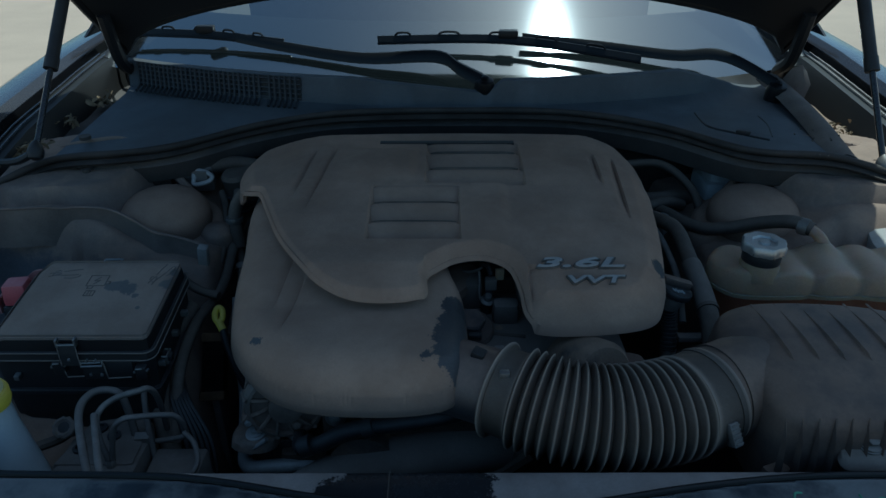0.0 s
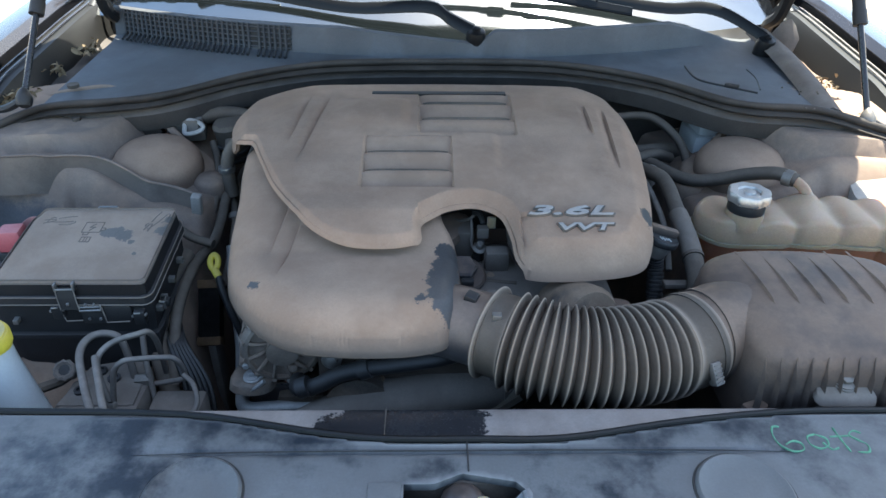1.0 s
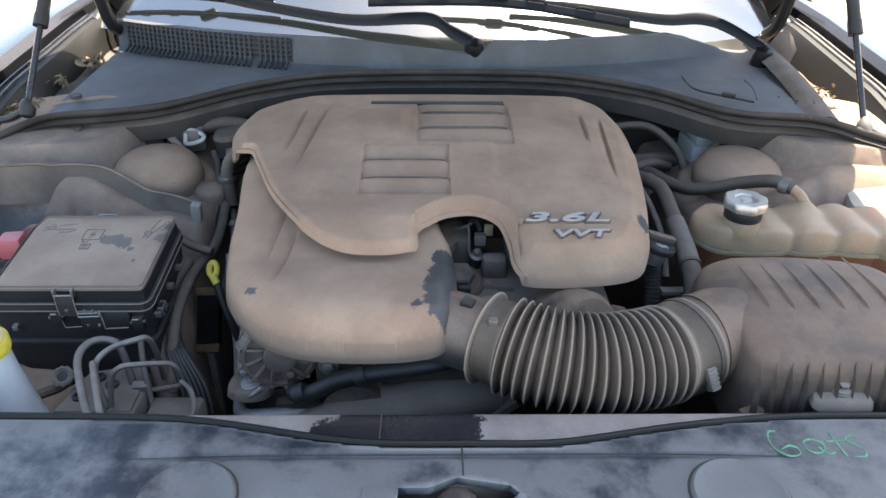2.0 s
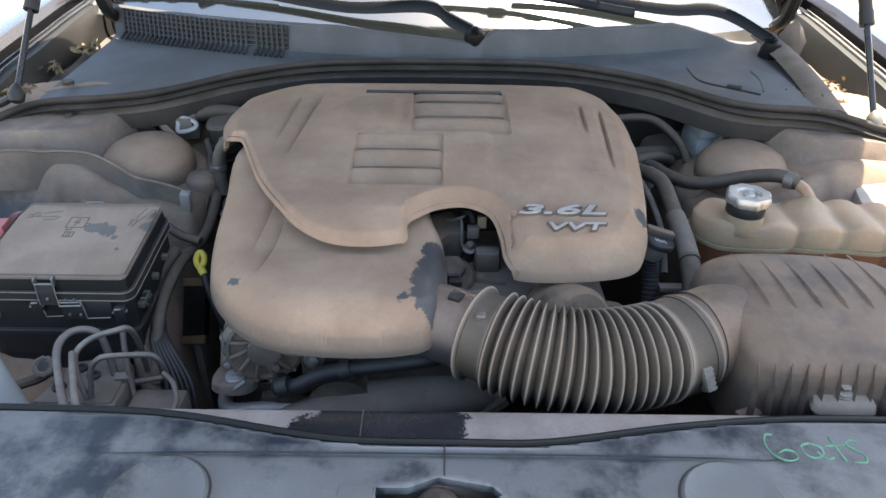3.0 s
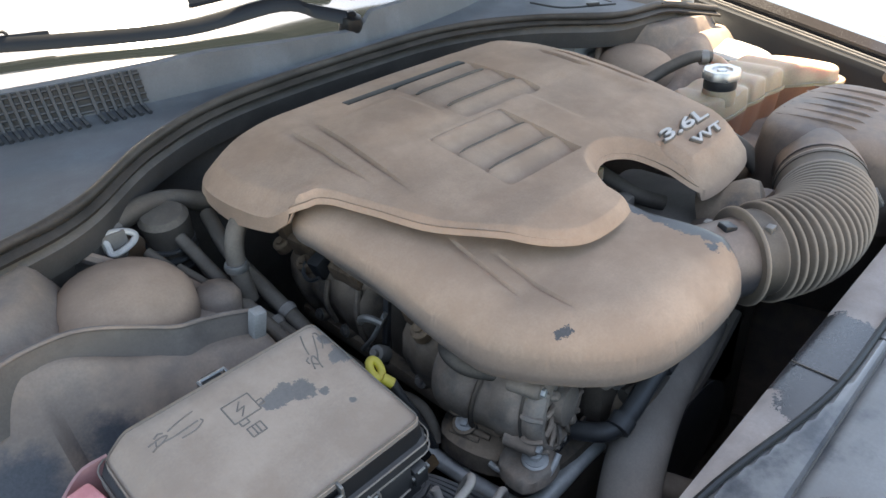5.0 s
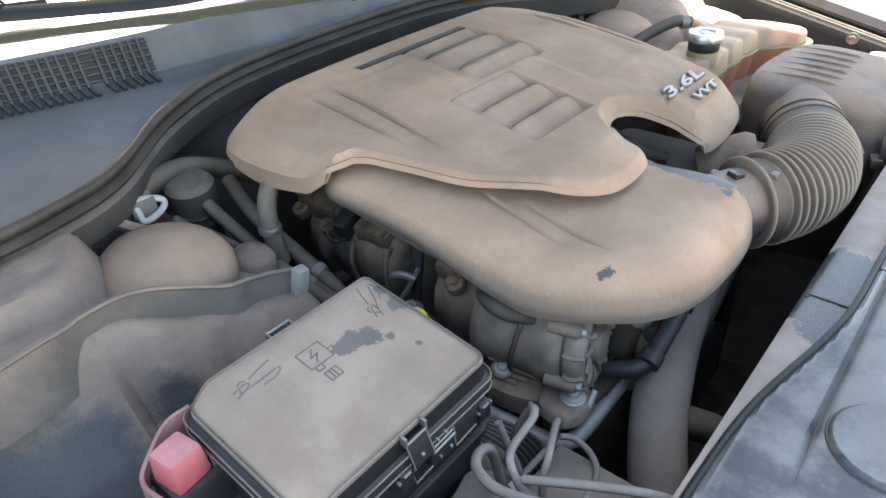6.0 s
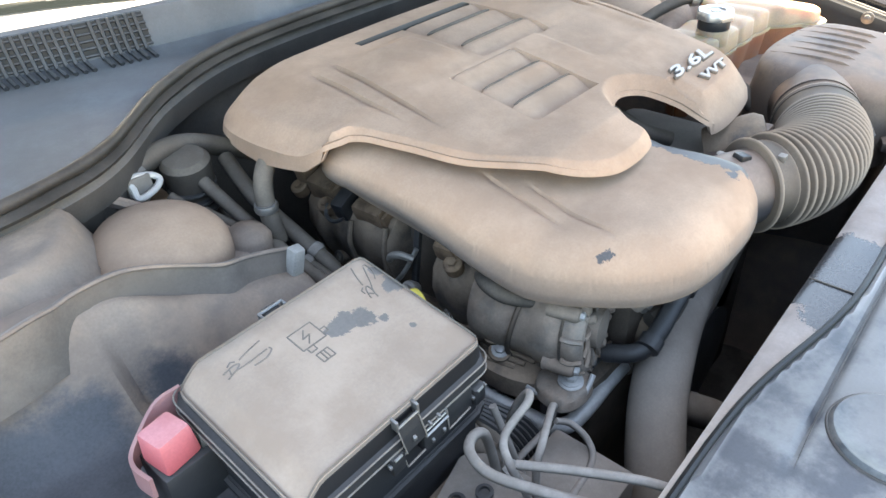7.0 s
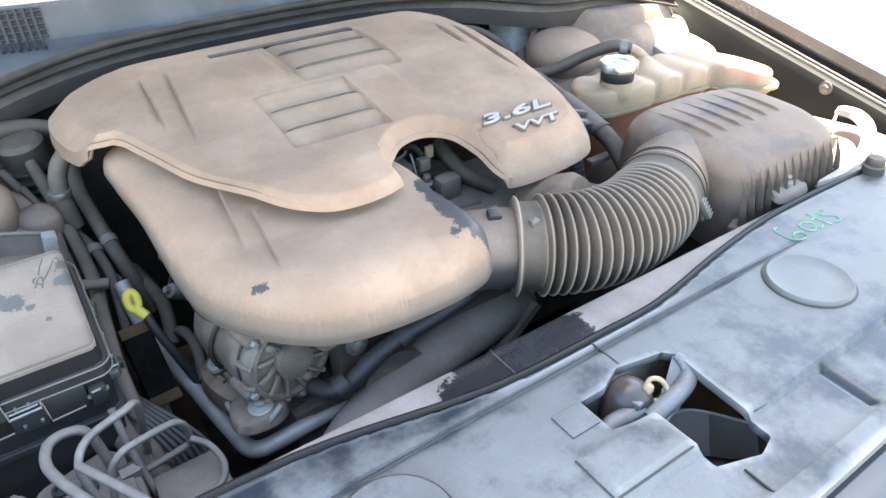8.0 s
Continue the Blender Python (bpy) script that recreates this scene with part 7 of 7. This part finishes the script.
# ---- wiring along the bank ----
loom = thing("wiring_loom", (-0.30, 0.85, 0.86), "dusty black taped wiring loom and hoses beside the engine", "wiring")
for pts, r in (([(-0.318, 0.62, 0.86), (-0.322, 0.68, 0.92), (-0.318, 0.75, 0.945), (-0.312, 0.84, 0.94), (-0.318, 0.95, 0.97), (-0.33, 1.04, 1.02)], 0.0075),
               ([(-0.33, 0.77, 0.955), (-0.345, 0.70, 0.93), (-0.335, 0.64, 0.88), (-0.31, 0.60, 0.82)], 0.012),
               ([(-0.36, 0.825, 0.965), (-0.33, 0.80, 0.962), (-0.30, 0.79, 0.958)], 0.006)):
    part("loom_run", tube(pts, r, 10, 6), M_RUBBER, loom)
for pts, r in (([(-0.262, 0.86, 0.86), (-0.276, 0.88, 0.92), (-0.285, 0.93, 0.955), (-0.29, 0.99, 0.985), (-0.28, 1.05, 1.01)], 0.009),
               ([(-0.30, 0.80, 0.88), (-0.294, 0.86, 0.925), (-0.305, 0.92, 0.945), (-0.335, 0.985, 0.965), (-0.36, 1.04, 1.0)], 0.006),
               ([(-0.268, 0.80, 0.84), (-0.285, 0.84, 0.90), (-0.30, 0.90, 0.915), (-0.312, 0.98, 0.95), (-0.30, 1.08, 0.97)], 0.0075),
               ([(-0.335, 0.86, 0.93), (-0.328, 0.90, 0.955), (-0.332, 0.95, 0.975), (-0.345, 1.0, 0.99)], 0.0045)):
    part("loom_run", tube(pts, r, 10, 6), M_RUBBER, loom)
for x, y, z in ((-0.281, 0.905, 0.942), (-0.300, 0.90, 0.938), (-0.293, 0.87, 0.908)):
    part("loom_clip", lathe([(0.0095, -0.005), (0.0105, 0.0), (0.0095, 0.005)], (x, y, z), (-0.1, 0.8, 0.45), 14), M_LINE, loom)
pipe2 = thing("breather_pipe", (-0.31, 0.93, 0.98), "dusty breather pipe rising under the cover corner", "pipe")
part("pipe_run", tube([(-0.285, 0.95, 1.045), (-0.302, 0.942, 1.03), (-0.310, 0.935, 1.005), (-0.308, 0.93, 0.96)], 0.010, 12), M_RUBBER, pipe2)
part("pipe_collar", lathe([(0.012, -0.004), (0.013, 0), (0.012, 0.004)], (-0.311, 0.934, 1.002), (0, 0, 1), 14), M_TUBE, pipe2)

# ---- plugs at the bulkhead ----
plug = thing("bulkhead_connector", (-0.39, 1.05, 1.0), "grey wiring connector with a bright white locking clip", "connector")
part("connector_body", box((-0.435, 1.04, 1.0), (-0.375, 1.075, 1.045), 0.006, pose(0, 0, 0, 15, 0, 10)), M_BRACKET, plug)
part("connector_body", box((-0.475, 1.02, 1.0), (-0.437, 1.06, 1.035), 0.006, pose(0, 0, 0, 15, 0, 16)), M_RUBBER, plug)
clip = [Vector((-0.388, 1.030, 1.030)) + Vector((0.0145 * math.cos(w) + 0.005 * math.cos(2 * w), 0.006 * math.sin(w), 0.0095 * math.sin(w))) for w in np.linspace(0, 2 * math.pi, 13)[:-1]]
part("locking_clip", tube(clip, 0.0036, 8, 3, closed=True), M_CHROME, plug, "white plastic locking clip")
part("clip_bar", box((-0.403, 1.030, 1.020), (-0.376, 1.036, 1.040), 0.004), M_BRACKET, plug)
part("loom_tail", tube([(-0.375, 1.06, 1.035), (-0.34, 1.065, 1.04), (-0.30, 1.07, 1.03), (-0.24, 1.06, 1.0)], 0.012, 10), M_RUBBER, plug)
can = thing("purge_valve", (-0.32, 1.05, 0.98), "small dark cylindrical valve at the bulkhead", "valve")
part("valve_can", lathe([(0.024, -0.05), (0.026, -0.01), (0.027, 0.012), (0.022, 0.018), (0.001, 0.020)], (-0.330, 1.045, 1.018), (-0.1, -0.15, 1), 24), M_RUBBER, can)
part("valve_ribs", join(*[lathe([(0.0265, -0.002), (0.0275, 0), (0.0265, 0.002)], (-0.330, 1.045, 1.0 - k * 0.012), (-0.1, -0.15, 1), 20) for k in range(3)]), M_BLACK, can)

rear = thing("bulkhead_hoses", (0.35, 1.05, 0.95), "dark hoses and wiring against the bulkhead", "hose")
for pts, r in (([(0.30, 1.08, 1.03), (0.36, 1.07, 1.035), (0.40, 1.03, 1.01), (0.415, 1.0, 0.97)], 0.007), ([(0.27, 1.04, 0.98), (0.34, 1.03, 0.99), (0.40, 1.06, 0.98), (0.44, 1.08, 0.95)], 0.012), ([(0.31, 0.99, 0.99), (0.35, 1.0, 1.0), (0.39, 1.03, 0.98)], 0.009)):
    part("hose_run", tube(pts, r, 10, 6), M_RUBBER, rear)
part("canister", lathe([(0.03, 0), (0.03, 0.03), (0.02, 0.036), (0.001, 0.037)], (0.345, 1.03, 0.955), (0, -0.2, 1), 22), M_BLACK, rear)

# ---- rubber stop and bracket by the fender ----
stop = thing("bonnet_stop", (0.525, 0.462, 0.955), "grey-green rubber bonnet stop on the front panel", "rubber stop")
part("stop_buffer", lathe([(0.013, 0), (0.013, 0.012), (0.011, 0.014), (0.011, 0.020), (0.009, 0.023), (0.001, 0.023)], (0.525, 0.455, 0.964), (0, 0, 1), 18), M_RUBBER, stop)
brk = thing("lamp_bracket", (0.60, 0.53, 0.93), "metal lamp bracket beside the fender, coloured pale for sunlight", "bracket")
# sunlight on this metal is put into its pale colour
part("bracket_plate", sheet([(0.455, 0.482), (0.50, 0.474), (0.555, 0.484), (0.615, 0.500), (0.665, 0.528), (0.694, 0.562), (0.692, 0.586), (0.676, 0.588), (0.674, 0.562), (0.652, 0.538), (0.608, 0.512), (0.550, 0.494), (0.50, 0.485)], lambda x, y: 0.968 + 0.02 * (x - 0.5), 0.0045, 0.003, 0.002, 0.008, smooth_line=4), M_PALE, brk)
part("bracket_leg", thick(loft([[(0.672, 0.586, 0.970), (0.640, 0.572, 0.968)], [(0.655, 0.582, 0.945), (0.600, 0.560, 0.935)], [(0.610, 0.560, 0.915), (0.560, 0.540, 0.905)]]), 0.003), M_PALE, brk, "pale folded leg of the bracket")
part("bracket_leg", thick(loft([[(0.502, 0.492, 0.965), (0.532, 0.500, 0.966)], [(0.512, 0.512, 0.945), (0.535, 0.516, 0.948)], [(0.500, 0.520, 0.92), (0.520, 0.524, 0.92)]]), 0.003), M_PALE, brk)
bolt("wall_bolt", (0.700, 0.625, 0.984), 0.006, brk, (-1, 0, 0))
wingplate = thing("wing_plate", (0.64, 0.88, 0.98), "edge plate on the wing with bolts, coloured pale for sunlight", "bracket")
# the plate's pale colour stands for full sun
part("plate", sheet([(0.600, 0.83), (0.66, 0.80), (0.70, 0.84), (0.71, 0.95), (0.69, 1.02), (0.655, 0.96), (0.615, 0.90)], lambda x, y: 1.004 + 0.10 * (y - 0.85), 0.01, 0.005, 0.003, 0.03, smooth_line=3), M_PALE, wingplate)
bolt("plate_bolt", (0.655, 0.905, 1.0085), 0.0055, wingplate)
bolt("plate_bolt", (0.690, 0.955, 1.0130), 0.0050, wingplate)
# dark disc on the plate paints the shade inside a hole
part("plate_hole_shade", lathe([(0.009, -0.002), (0.009, 0.0012), (0.001, 0.0012)], (0.672, 0.945, 1.0130), (0, -0.1, 1), 18), M_WALL, wingplate, "dark disc painting the shade of a hole in the plate")

# ---- dry leaves caught by the hinges ----
rng = random.Random(7)


def leaves(name, spots, n, label, small, large):
    bm = bmesh.new()
    for _ in range(n):
        cx, cy, cz, sx_, sy_ = spots[rng.randrange(len(spots))]
        s = rng.uniform(small, large)
        m = pose(cx + rng.gauss(0, sx_), cy + rng.gauss(0, sy_), cz + abs(rng.gauss(0, 0.005)), rng.uniform(-60, 60), rng.uniform(-60, 60), rng.uniform(0, 360))
        out = []
        for k in range(7):
            f = k / 6
            w = math.sin(f * math.pi) ** 0.7 * s * 0.42
            c = 0.25 * s * math.sin(f * 3)
            out.append([m @ Vector(((f - 0.5) * 2 * s, -w, c + w * 0.5)), m @ Vector(((f - 0.5) * 2 * s, 0, c)), m @ Vector(((f - 0.5) * 2 * s, w, c + w * 0.5))])
        V = [[bm.verts.new(p) for p in r] for r in out]
        for A, B in zip(V, V[1:]):
            for k in (0, 1):
                bm.faces.new((A[k], A[k + 1], B[k + 1], B[k]))
    ob = part(name, bm, M_LEAF)
    return tagged(ob, label, "leaves", kind="stuff")


leaves("dry_leaves", [(-0.668, 1.065, 1.058, 0.013, 0.015), (-0.668, 1.058, 1.064, 0.012, 0.012), (-0.655, 1.075, 1.058, 0.010, 0.012), (-0.660, 1.185, 1.068, 0.008, 0.012), (-0.652, 1.31, 1.070, 0.008, 0.02)], 130, "brown dry leaves caught beside the hinge", 0.005, 0.012)
leaves("dry_leaves", [(0.692, 1.10, 1.054, 0.010, 0.03), (0.695, 1.04, 1.046, 0.012, 0.02), (0.690, 1.15, 1.058, 0.009, 0.03), (0.685, 1.0, 1.044, 0.012, 0.012)], 210, "brown dry leaves in the sunlit gutter", 0.002, 0.0075)
